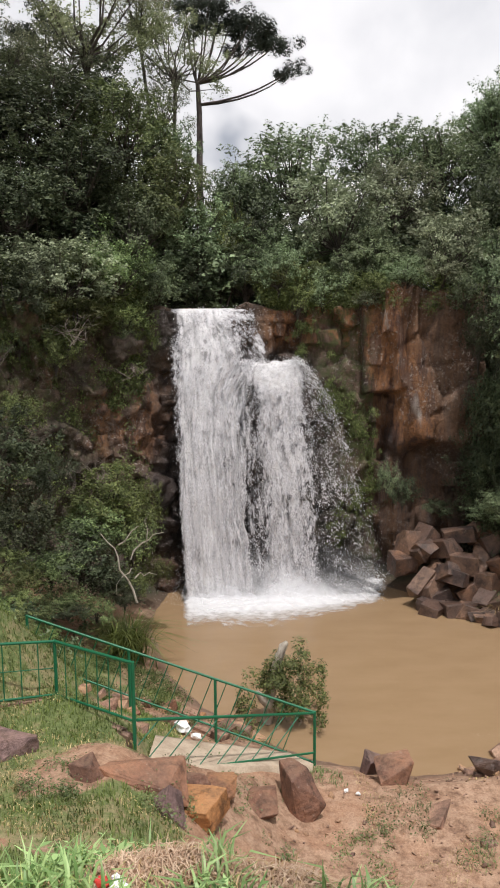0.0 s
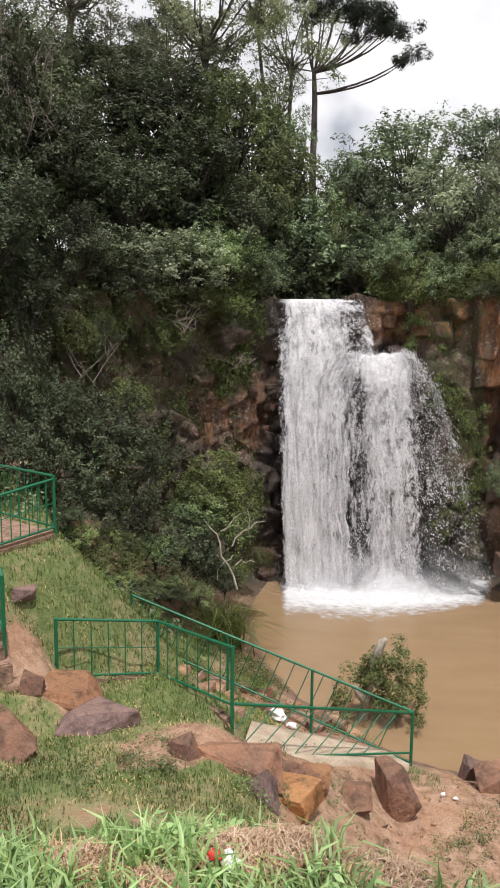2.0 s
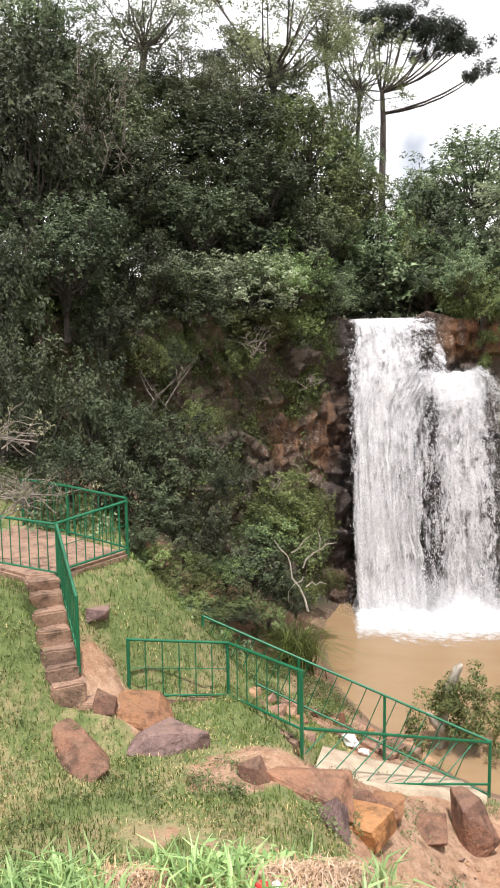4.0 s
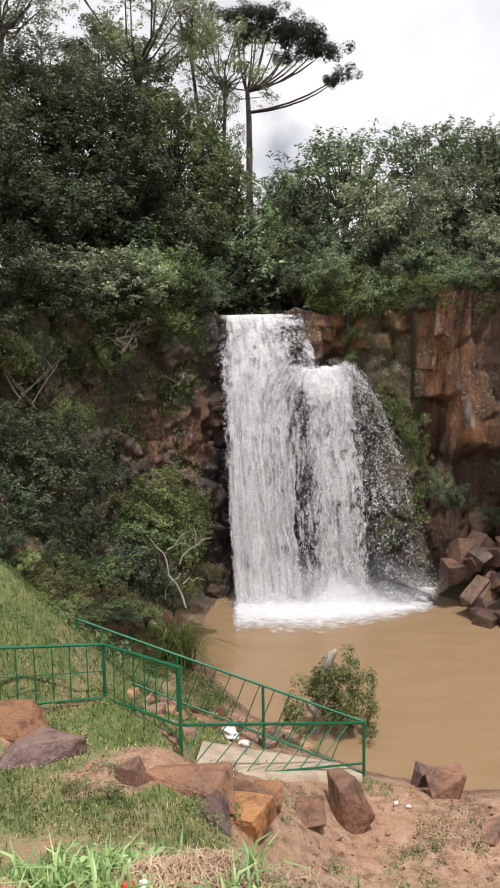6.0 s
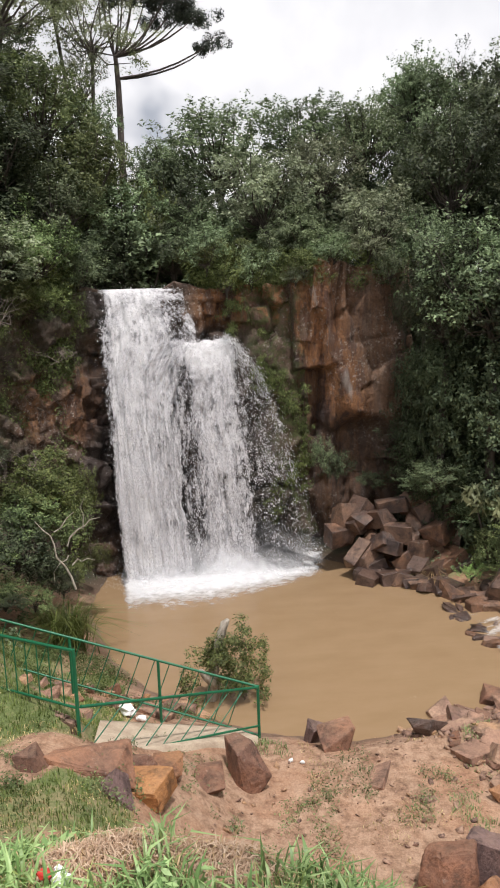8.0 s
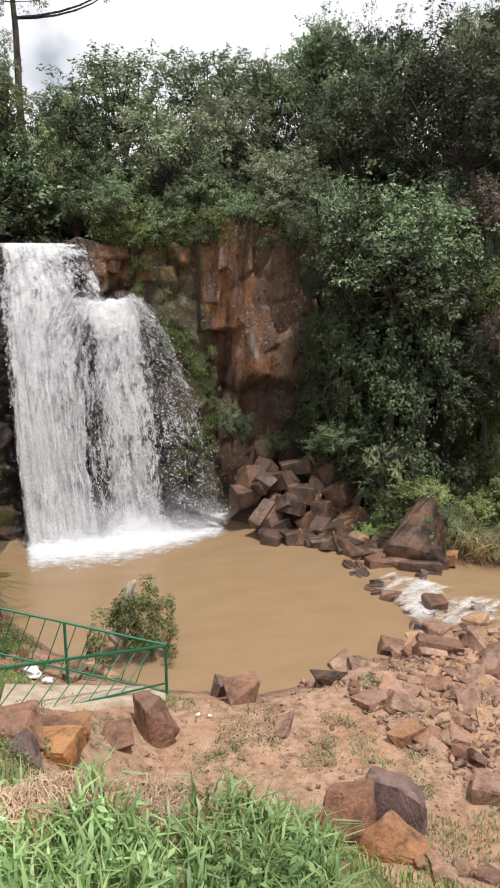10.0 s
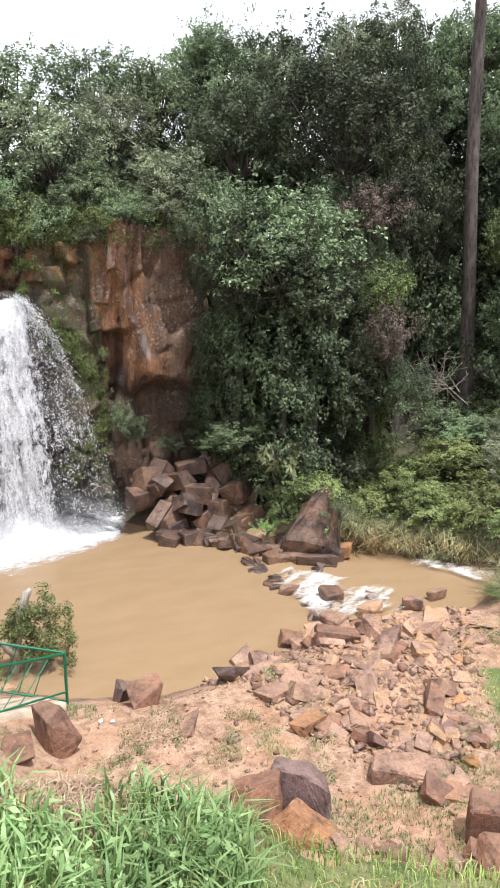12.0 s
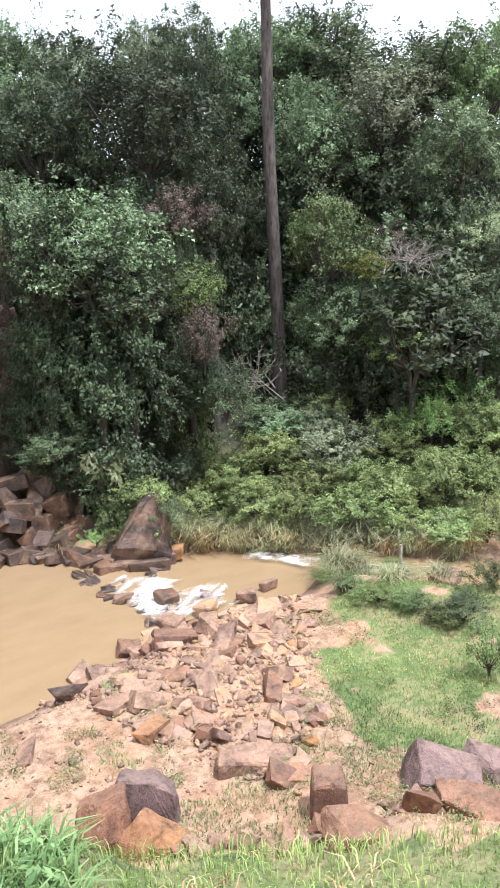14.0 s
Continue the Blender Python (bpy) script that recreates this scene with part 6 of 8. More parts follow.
hull_rock("boulder", ((-0.5, -0.3, -0.3), (0.35, -0.38, -0.3), (0.45, 0.35, -0.3), (-0.48, 0.3, -0.3), (-0.46, -0.24, 0.3), (-0.42, 0.0, 0.55), (-0.15, -0.12, 0.7), (0.32, -0.05, 0.78), (0.34, 0.3, 0.75), (-0.3, 0.25, 0.6), (0.1, -0.42, 0.3), (0.38, -0.36, 0.25)),
          3.55, 9.2, None, (1.0, 1.0, 1.0), -21, STONE_RED, "large rust-brown boulder among weeds", 4, 0.03)
hull_rock("boulder", ((-0.45, -0.3, -0.3), (0.55, -0.38, -0.3), (0.55, 0.3, -0.3), (-0.45, 0.3, -0.3), (-0.4, -0.12, 0.76), (0.12, -0.2, 0.72), (0.48, -0.24, 0.5), (0.56, -0.1, 0.3), (0.5, 0.15, 0.42), (-0.3, 0.25, 0.74), (0.2, 0.2, 0.68)),
          4.25, 9.3, None, (1.0, 1.0, 1.0), -24, STONE_PURPLE, "dark purple-grey boulder among weeds", 4, 0.03)
hull_rock("boulder", ((-0.5, -0.2, -0.3), (0.64, -0.25, -0.3), (0.62, 0.25, -0.2), (-0.45, 0.3, -0.3), (-0.46, -0.06, 0.2), (-0.1, 0.02, 0.5), (0.0, 0.25, 0.48), (0.66, 0.1, 0.04), (-0.16, -0.3, 0.12), (0.45, -0.24, 0.06)),
          3.98, 8.66, None, (1.0, 1.0, 1.05), -23, STONE_ORANGE, "orange split boulder among weeds", 4, 0.03)
hull_rock("boulder", ((-0.5, -0.5, -0.5), (0.5, -0.46, -0.5), (0.48, 0.5, -0.5), (-0.46, 0.5, -0.5), (-0.42, -0.5, 0.42), (0.1, -0.52, 0.5), (0.5, -0.4, 0.36), (0.45, 0.36, 0.52), (-0.4, 0.42, 0.6)),
          6.55, 7.55, float(land(6.55, 7.55)) + 0.17, (0.58, 0.52, 0.7), -35, STONE_RED, "square reddish boulder on the bank", 3)
rock("boulder", 7.95, 6.45, 0.22, 1.5, 1.0, 0.85, -42, STONE_PURPLE, "big flat-faced purple-grey boulder on the bank", 23, (30, 10), 16, box=1.0, taper=0.35)
rock("boulder", 9.0, 6.3, 0.3, 1.2, 0.7, 0.7, -50, STONE_PURPLE, "broad purple-grey boulder on the bank", 20, (-15, 10), 14, box=0.95)
rock("boulder", 6.25, 6.35, 0.2, 1.5, 0.8, 0.5, -45, STONE_RED, "low flat reddish boulder on the bank", 61, (-4, 0), 18, box=0.7)
rock("boulder", 7.05, 6.1, 0.3, 0.75, 0.5, 0.5, -50, STONE_RED, "small reddish boulder on the bank", 22, (-10, 0), 14)
rock("boulder", 7.7, 5.6, 0.25, 1.3, 0.6, 0.5, -54, STONE_RED, "long reddish boulder on the bank", 39, (-8, 0), 14, box=0.9)
hull_rock("boulder", ((-0.5, -0.5, -0.5), (0.5, -0.5, -0.5), (0.5, 0.5, -0.5), (-0.45, 0.5, -0.5), (-0.5, -0.42, 0.42), (-0.1, -0.5, 0.3), (0.46, -0.46, 0.0), (0.5, 0.3, 0.3), (0.1, 0.45, 0.5), (-0.42, 0.4, 0.5)),
          6.4, 9.3, float(land(6.4, 9.3)) + 0.06, (1.4, 0.5, 0.5), -24, STONE, "flat-topped brown rock in the dirt", 3)
rock("boulder", 5.4, 11.25, 0.3, 0.75, 0.35, 0.3, 22, STONE_ORANGE, "ochre slab of stone among the rubble", 24, (0, 0), 14, box=1.0)
rock("boulder", 5.15, 7.75, 0.2, 0.55, 0.45, 0.4, 30, STONE_RED, "half-buried brown rock at the edge of the grass", 40)
rock("boulder", 5.7, 7.35, 0.2, 0.75, 0.5, 0.45, 50, STONE, "half-buried brown rock at the edge of the grass", 41)
rock("boulder", 4.75, 8.05, 0.2, 0.45, 0.4, 0.35, 10, STONE, "half-buried brown rock at the edge of the grass", 42)
hull_rock("boulder", ((-0.42, -0.2, -0.5), (0.3, -0.15, -0.5), (0.42, 0.4, -0.5), (-0.45, 0.4, -0.5), (-0.5, -0.1, -0.28), (-0.38, -0.38, -0.1), (0.1, -0.45, -0.12), (0.47, -0.25, -0.3), (0.47, 0.25, 0.1),
                      (0.1, -0.1, 0.48), (0.24, -0.16, 0.5), (0.36, -0.1, 0.38), (0.3, 0.2, 0.4), (-0.1, 0.2, 0.22), (-0.16, -0.24, 0.18)), 9.95, 20.75, 0.95, (2.15, 1.7, 2.75), -24, STONE_PILE, "large pointed brown boulder with pale lichen beside the stream", 4)
for k, (x, y, sx, sy, sz, turn) in enumerate(((9.3, 20.5, 1.3, 0.5, 0.5, -10), (9.9, 20.1, 1.2, 0.45, 0.45, -30), (9.0, 21.0, 0.9, 0.6, 0.6, 30), (10.4, 20.3, 0.9, 0.5, 0.5, -20), (8.6, 20.6, 0.7, 0.5, 0.5, 10))):
    hull_rock("ledge_slab", [(sign * 0.5 + 0.07 * math.sin(k * 3 + n), side * 0.5 + 0.08 * math.cos(k + n * 2), level + 0.12 * math.sin(k + n * 5)) for n, (sign, side, level) in enumerate(itertools.product((-1, 1), (-1, 1), (-0.5, 0.4)))],
              x, y, 0.05, (sx, sy, sz), turn, STONE_WET if k % 2 else STONE_PILE, "dark wet slab under the pointed boulder", 2)
hull_rock("boulder", [(sign * 0.5, side * 0.5 - 0.1 * sign, level + 0.15 * sign) for sign, side, level in itertools.product((-1, 1), (-1, 1), (-0.4, 0.5))], 10.9, 20.35, 0.1, (0.7, 0.5, 0.45), -35, STONE_ORANGE, "rusty block at the edge of the stream", 2)
rock("boulder", 9.6, 21.6, 0.3, 1.0, 0.8, 0.8, 0, STONE_PILE, "brown boulder beside the stream", 27)
rock("boulder", 15.5, 12.8, 0.25, 1.2, 0.8, 0.6, 20, STONE, "flat brown rock on the stream bank", 43, (0, 0), 14, box=0.9)
rock("boulder", 17.5, 13.0, 0.3, 1.2, 0.8, 0.6, 0, STONE, "brown rock in the stream bank", 44)
rock("boulder", -3.9, 10.35, 0.16, 1.35, 0.9, 0.55, 15, STONE_PURPLE, "smooth purple-grey boulder on the grass bank", 28, (4, 0), 16, box=0.95)
rock("boulder", -4.75, 10.95, 0.06, 1.4, 1.0, 0.3, 20, STONE_ORANGE, "flat rusty orange rock in the worn path", 71, (0, 4), 14, box=1.0)
rock("boulder", -5.35, 9.75, 0.06, 2.3, 0.7, 0.45, -32, STONE_RED, "dark red-brown rock ledge in the grass", 47, (0, 6), 18, box=0.85)
rock("boulder", -5.0, 10.45, 0.3, 0.42, 0.35, 0.4, 0, STONE_RED, "small rusty rock beside the path", 30)
rock("boulder", -5.7, 11.9, 0.3, 0.5, 0.4, 0.4, 20, STONE_PURPLE, "grey rock on the grass slope", 31)
rock("boulder", -1.6, 10.0, 0.12, 1.35, 0.95, 0.7, 12, STONE_RED, "rusty rock ledge under the path", 32, (0, 6), 15, box=0.8)
rock("boulder", -0.85, 10.15, 0.06, 0.9, 0.7, 0.5, -20, STONE_ORANGE, "orange-topped rock in the ledge under the path", 46, (6, -8), 14, box=1.0)
rock("boulder", -1.2, 9.5, 0.16, 0.7, 0.6, 0.6, 30, STONE_PURPLE, "dark rock under the path", 33, (8, 0), 13)
rock("boulder", -2.3, 9.6, 0.12, 0.6, 0.5, 0.45, 50, STONE_RED, "brown rock in the grass", 34)
rock("boulder", -0.6, 11.2, 0.02, 1.0, 0.7, 0.4, 50, STONE_ORANGE, "ochre rock beside the landing", 35, (0, 0), 14, box=0.9)
rock("boulder", -0.95, 10.7, 0.2, 0.7, 0.5, 0.45, 20, STONE_RED, "rusty rock beside the landing", 36, (0, 0), 14)
for k in range(22):
    x, y = 4.3 + 0.145 * k + 0.12 * math.sin(k * 2.7), 8.25 - 0.105 * k + 0.22 * math.sin(k * 4.3)
    size = 0.22 + 0.2 * math.sin(k * 1.9) ** 2
    rock("half_buried_stone", x, y, float(land(x, y)) + 0.02, size * 1.4, size, size * 0.7, 40 * k, STONE_RED if k % 3 == 0 else STONE, "half-buried reddish stone at the foot of the grassy knoll", 700 + k, (5 * math.sin(k), 7 * math.cos(k)), 12, "knoll stones", 1, 0.85)
PILE_RNG = random.Random(4)
for k in range(34):
    tier = k / 34  # from the waterline up
    u = PILE_RNG.random()
    px, py = 5.0 + 4.0 * u + 0.3 * tier, 23.9 - 1.1 * u + 2.1 * tier + PILE_RNG.uniform(-0.2, 0.2)
    size = PILE_RNG.uniform(0.7, 1.2) * (1.05 - 0.2 * tier)
    high = 0.12 + 2.75 * tier * (1 - 0.45 * abs(u - 0.4)) + PILE_RNG.uniform(-0.15, 0.15)
    rock("fallen_block", px, py, high, size * PILE_RNG.uniform(1.0, 1.6), size * 0.8, size * PILE_RNG.uniform(0.6, 0.95), PILE_RNG.uniform(-60, 60), STONE_WET if high < 0.45 else STONE_PILE, "angular brown block in the rockfall beside the waterfall", 300 + k,
         (PILE_RNG.uniform(-25, 25), PILE_RNG.uniform(-45, 15)), 12, "rockfall blocks", 1, 1.0)
for k in range(16):
    f = k / 15
    size = PILE_RNG.uniform(0.4, 0.9)
    rock("shore_block", 6.5 + 2.3 * f + PILE_RNG.uniform(-0.15, 0.3), 23.5 - 2.4 * f + PILE_RNG.uniform(-0.1, 0.4), 0.12, size * 1.3, size * 0.9, size * 0.75, PILE_RNG.uniform(0, 180), STONE_WET if k % 3 else STONE_PILE, "dark wet block at the edge of the pool", 360 + k,
         (PILE_RNG.uniform(-20, 20), PILE_RNG.uniform(-25, 15)), 12, "shore blocks", 1, 1.0)
RUBBLE = [rock_mesh(500 + k, 8 + k % 4, 0.02, 0, 1.0 if k % 3 else 0.85) for k in range(16)]
RUBBLE_AREA = [(2.6, 14.2), (4.5, 14.3), (6.5, 14.9), (7.6, 15.4), (8.2, 15.3), (9.4, 15.4), (11.0, 15.5), (12.0, 15.1), (10.8, 13.4), (9.2, 11.6), (8.0, 9.6), (6.4, 8.6), (5.0, 9.6), (3.4, 11.4)]
RUB_RNG = random.Random(9)
placed = 0
while placed < 270:
    px, py = RUB_RNG.uniform(2.4, 11.8), RUB_RNG.uniform(8.4, 17.2)
    d = float(area_distance(RUBBLE_AREA, np.array(px), np.array(py)))
    dense = 0.9 if px - 4.4 > 0.35 * (14.2 - py) else 0.08
    if d > 0.3 or RUB_RNG.random() > dense:
        continue
    placed += 1
    size = 0.17 + 0.46 * RUB_RNG.random() ** 2.0
    m = put("stone", RUBBLE[placed % 16], STONE_ORANGE if placed % 17 == 3 else STONE_RED if placed % 9 == 2 else STONE)
    m.matrix_basis = pose(px, py, float(land(px, py)) + size * RUB_RNG.uniform(-0.12, 0.12), RUB_RNG.uniform(-28, 28), RUB_RNG.uniform(-30, 30), RUB_RNG.uniform(0, 360)) @ Matrix.Diagonal((size * RUB_RNG.uniform(1.1, 2.1), size * RUB_RNG.uniform(0.7, 1.2), size * RUB_RNG.uniform(0.35, 0.8), 1))
    tagged(m, "broken reddish stone of the rubble shore", "stone", group="shore rubble")


# ---- railings of green tube ----
def bar(name, a, b, r, parent, label=""):
    return tube(name, [a, b], r, GREEN_PAINT, parent, 8, label)


def rail_panel(label, a, b, ha, hb, low_a=0.08, low_b=0.08, count=7, mid=True, posts=(True, True), slant=0.0, bar_r=0.011, foot=(0.0, 0.0), slant_low=None):
    """A panel from a to b (feet of its posts), rail heights ha and hb; slant: how far the bars' feet lie back along the panel."""
    a, b = Vector(a), Vector(b)
    top = new("railing")
    tagged(top, label, "railing", group="green railings")
    ta, tb = a + Vector((0, 0, ha)), b + Vector((0, 0, hb))
    la, lb = a + Vector((0, 0, low_a)), b + Vector((0, 0, low_b))
    if posts[0]:
        bar("post", a - Vector((0, 0, foot[0] + 0.25)), ta + Vector((0, 0, 0.02)), 0.032, top)
    if posts[1]:
        bar("post", b - Vector((0, 0, foot[1] + 0.25)), tb + Vector((0, 0, 0.02)), 0.032, top)
    bar("top_rail", ta, tb, 0.027, top)
    bar("bottom_rail", la, lb, 0.022, top)
    if mid:
        bar("middle_rail", (ta + la) / 2, (tb + lb) / 2, 0.009, top)
    for k in range(1, count):
        f = k / count
        g = f - slant
        head, toe = ta.lerp(tb, f), la.lerp(lb, g)
        if g < 0:
            toe = head.lerp(toe, f / (f - g))
        bar("bar", toe, head, bar_r, top)
    return top


rail_panel("green tube railing panel along the path", (-5.02, 11.52, 2.88), (-3.49, 12.5, 2.6), 1.08, 1.04, 0.05, 0.05, 6)
rail_panel("green tube railing panel sloping down to the landing", (-3.49, 12.5, 2.6), (-1.84, 10.83, 2.72), 1.04, 1.25, 0.05, 0.30, 7, False, (False, True))
rail_panel("long green tube railing sloping down beside the pool steps", (-4.7, 14.85, 2.15), (1.27, 14.2, 0.3), 1.08, 1.08, 0.12, -0.02, 20, False, (True, True), 0.06)
rail_panel("green tube railing with slanted bars round the landing", (-1.81, 10.94, 2.05), (1.27, 14.2, 0.3), 0.93, 1.06, 0.0, 0.2, 10, False, (False, False), 0.22)
rail_panel("green tube railing at the upper landing", (-5.77, 13.38, 5.02), (-7.62, 14.48, 5.0), 1.06, 1.08, 0.06, 0.06, 9, False)
rail_panel("green tube railing at the upper landing", (-6.4, 11.72, 4.95), (-5.77, 13.38, 5.02), 0.97, 1.0, 0.1, 0.05, 8, True, (True, False))
rail_panel("green tube handrail panel beside the stone steps", (-5.5, 10.62, 3.95), (-6.4, 11.72, 4.9), 1.04, 1.02, 0.06, 0.06, 12, False, (True, False))
rail_panel("green tube railing at the upper landing", (-7.62, 14.48, 5.0), (-9.2, 15.3, 5.0), 1.08, 1.06, 0.06, 0.06, 7, False, (False, True))
rail_panel("green tube railing at the upper landing", (-6.4, 11.72, 4.95), (-8.0, 12.2, 4.95), 0.95, 0.95, 0.06, 0.06, 7, False, (False, True))
for f, w in ((0.36, 0.0), (0.66, 0.0)):
    base = Vector((-4.7, 14.85, 2.15)).lerp(Vector((1.27, 14.2, 0.3)), f)
    tagged(bar("railing_post", base - Vector((0, 0, 0.3)), base + Vector((0, 0, 1.08)), 0.032, None), "green tube post of the pool railing", "railing post", group="green railings")


# ---- stairs and path ----
def slab(name, x, y, z, sx, sy, sz, turn, mat, label, seed, category="step", group=""):
    """A worn stone or concrete slab with a bevelled, uneven top."""
    bm = bmesh.new()
    bmesh.ops.create_cube(bm, size=1.0)
    bmesh.ops.bevel(bm, geom=list(bm.edges), offset=0.06, segments=2, affect="EDGES")
    bmesh.ops.subdivide_edges(bm, edges=bm.edges, cuts=2, use_grid_fill=True)
    for v in bm.verts:
        v.co += Vector(noise.noise_vector(v.co * 2.3 + Vector((seed, seed * 2, 0)))) * 0.05
    ob = part(name, bm, mat)
    ob.matrix_basis = pose(x, y, z - sz / 2, 0, 0, turn) @ Matrix.Diagonal((sx, sy, sz, 1))
    return tagged(ob, label, category, group=group)


STEPS = [(-6.62, 11.5, 4.98), (-6.45, 11.28, 4.82), (-6.28, 11.06, 4.6), (-6.12, 10.88, 4.36), (-5.97, 10.74, 4.1), (-5.83, 10.62, 3.86), (-5.68, 10.5, 3.62)]
for k, (sx, sy, sz) in enumerate(STEPS):
    slab("stone_step", sx, sy, max(sz, float(land(sx, sy, False)) + 0.05), 0.56, 0.5, 0.5, 39, STEP_STONE, "worn reddish concrete step set in the grass", k, "step", "hillside steps")
slab("stone_step", -5.3, 10.6, float(land(-5.3, 10.6, False)) + 0.07, 0.55, 0.4, 0.16, 10, STEP_STONE, "worn reddish concrete step set in the grass", 9, "step", "hillside steps")


def landing():
    """Trodden earth and concrete at the head of the steps, with a low edge."""
    bm = bmesh.new()
    face = bm.faces.new([bm.verts.new((x, y, 5.0)) for x, y in LANDING])
    down = bmesh.ops.extrude_face_region(bm, geom=[face])
    bmesh.ops.translate(bm, vec=(0, 0, -0.6), verts=[g for g in down["geom"] if isinstance(g, bmesh.types.BMVert)])
    bmesh.ops.recalc_face_normals(bm, faces=bm.faces)
    bmesh.ops.bevel(bm, geom=[e for e in bm.edges if all(v.co.z > 4.9 for v in e.verts)], offset=0.05, segments=2, affect="EDGES")
    return tagged(part("landing", bm, STEP_STONE), "reddish trodden landing at the head of the steps", "landing")


landing()


def kerb(a, b, wide, high, label):
    """A low wall between two points, its top at their height."""
    a, b = Vector(a), Vector(b)
    bm = bmesh.new()
    bmesh.ops.create_cube(bm, size=1.0)
    bmesh.ops.bevel(bm, geom=list(bm.edges), offset=0.08, segments=2, affect="EDGES")
    bmesh.ops.subdivide_edges(bm, edges=bm.edges, cuts=3, use_grid_fill=True)
    for v in bm.verts:
        v.co += Vector(noise.noise_vector(v.co * 4)) * 0.03
        v.co = Vector((v.co.x * (b - a).length, v.co.y * wide, v.co.z * high))
    ob = part("kerb", bm, STEP_STONE)
    d = (b - a).normalized()
    ob.matrix_basis = Matrix.Translation((a + b) / 2 - Vector((0, 0, high / 2))) @ Matrix.Rotation(math.atan2(d.y, d.x), 4, "Z") @ Matrix.Rotation(-math.asin(d.z), 4, "Y")
    return tagged(ob, label, "kerb", group="path kerbs")


kerb((-5.0, 11.5, 2.88), (-3.5, 12.48, 2.6), 0.14, 0.35, "low stone kerb under the level railing")
kerb((-3.5, 12.48, 2.58), (-1.9, 10.9, 2.78), 0.14, 0.45, "low stone kerb under the sloping railing")


def ramp_slab():
    """The concrete ramp that runs down inside the railings to the water."""
    a, b = np.meshgrid(np.linspace(0, 1, 40), np.linspace(0, 1, 14), indexing="ij")
    p0, p1, q1, q0 = (np.array(p) for p in RAMP)
    x = (p0[0] + (p1[0] - p0[0]) * a) * (1 - b) + (q0[0] + (q1[0] - q0[0]) * a) * b
    y = (p0[1] + (p1[1] - p0[1]) * a) * (1 - b) + (q0[1] + (q1[1] - q0[1]) * a) * b
    z = ramp_height(x, y) + 0.03 * fbm(x * 3, y * 3, seed=2)
    v = np.stack([x, y, z], -1)
    low = v - [0, 0, 0.45]
    v = np.concatenate([low[:, :1], v, low[:, -1:]], 1)
    return mesh_of("ramp", v.reshape(-1, 3), grid_quads(40, 16), True)


tagged(put("ramp", ramp_slab(), CONCRETE), "pale concrete ramp going down to the pool inside the railings", "ramp")


# ---- grass ----
def blades(points, rng, tall, wide, lean=0.5, flat=0.0):
    """One bent blade, two quads, at each point."""
    n = len(points)
    a = rng.uniform(0, 2 * math.pi, n)
    h = rng.uniform(*tall, n)
    w = rng.uniform(*wide, n)
    out = np.stack([np.cos(a), np.sin(a), 0 * a], -1)
    side = np.stack([-np.sin(a), np.cos(a), 0 * a], -1) * w[:, None] * 0.5
    k = rng.uniform(0.2, 1.0, n) * lean
    mid = points + out * (h * k * 0.35)[:, None] + np.array([0, 0, 1.0]) * (h * (0.62 - flat * 0.4))[:, None]
    tip = points + out * (h * k)[:, None] + np.array([0, 0, 1.0]) * (h * np.maximum(1.0 - 0.45 * k - flat, 0.08))[:, None]
    v = np.stack([points - side, points + side, mid + side * 0.85, mid - side * 0.85, tip + side * 0.12, tip - side * 0.12], 1).reshape(-1, 3)
    base = np.arange(n)[:, None] * 6
    q = np.stack([base + [0, 1, 2, 3], base + [3, 2, 4, 5]], 1).reshape(-1, 4)
    return v, q


def field(n, x0, x1, y0, y1, keep, rng):
    x, y = rng.uniform(x0, x1, n), rng.uniform(y0, y1, n)
    ok = keep(x, y)
    x, y = x[ok], y[ok]
    return np.stack([x, y, land(x, y) - 0.01], -1)


def grass(name, pts, tall, wide, mat, label, seed, lean=0.5, flat=0.0):
    v, q = blades(pts, np.random.default_rng(seed), tall, wide, lean, flat)
    return tagged(put(name, mesh_of(name, v, q), mat), label, "grass", kind="stuff")


G_RNG = np.random.default_rng(11)


def bare_spot(x, y):
    """Distance outside the patches of cut dry grass near the viewer."""
    d = np.full(np.shape(x), 9.0)
    for cx, cy, rx, ry in ((-0.36, 2.34, 0.2, 0.2), (0.1, 2.34, 0.16, 0.19), (-1.1, 2.3, 0.16, 0.1), (-0.93, 2.15, 0.12, 0.09), (-0.68, 2.08, 0.12, 0.07)):
        d = np.minimum(d, np.hypot((x - cx) / rx, (y - cy) / ry) - 1 + 0.5 * (fbm(x * 8, y * 8, seed=51) - 0.5))
    return d


knoll = field(80000, -3.6, 4.2, 0.3, 4.6, lambda x, y: (np.hypot(x, y) < 4.2) & (np.hypot(x, y) > 0.75) & (fbm(x * 1.4, y * 1.4, seed=15) > 0.30) & (bare_spot(x, y) > 0), G_RNG)
wild = knoll[(knoll[:, 0] < knoll[:, 1] * 0.35)]
lawnish = knoll[(knoll[:, 0] >= knoll[:, 1] * 0.35)]
grass("tall_grass", wild[:26000], (0.05, 0.20), (0.005, 0.015), LEAF["lush"], "lush green uncut grass in the foreground", 41, 1.0)
grass("fine_grass", wild[::6] + [0.003, 0.002, 0], (0.05, 0.17), (0.003, 0.008), LEAF["grass"], "fine light green uncut grass in the foreground", 39, 1.1)
broad = wild[::8] + [0.004, 0.006, 0]
grass("broad_grass", broad, (0.08, 0.22), (0.010, 0.019), LEAF["lush"], "broad-bladed lush grass in the foreground", 40, 1.0)
grass("lawn_grass", lawnish, (0.025, 0.085), (0.003, 0.007), LEAF["grass"], "bright short grass in the foreground", 42, 0.6)
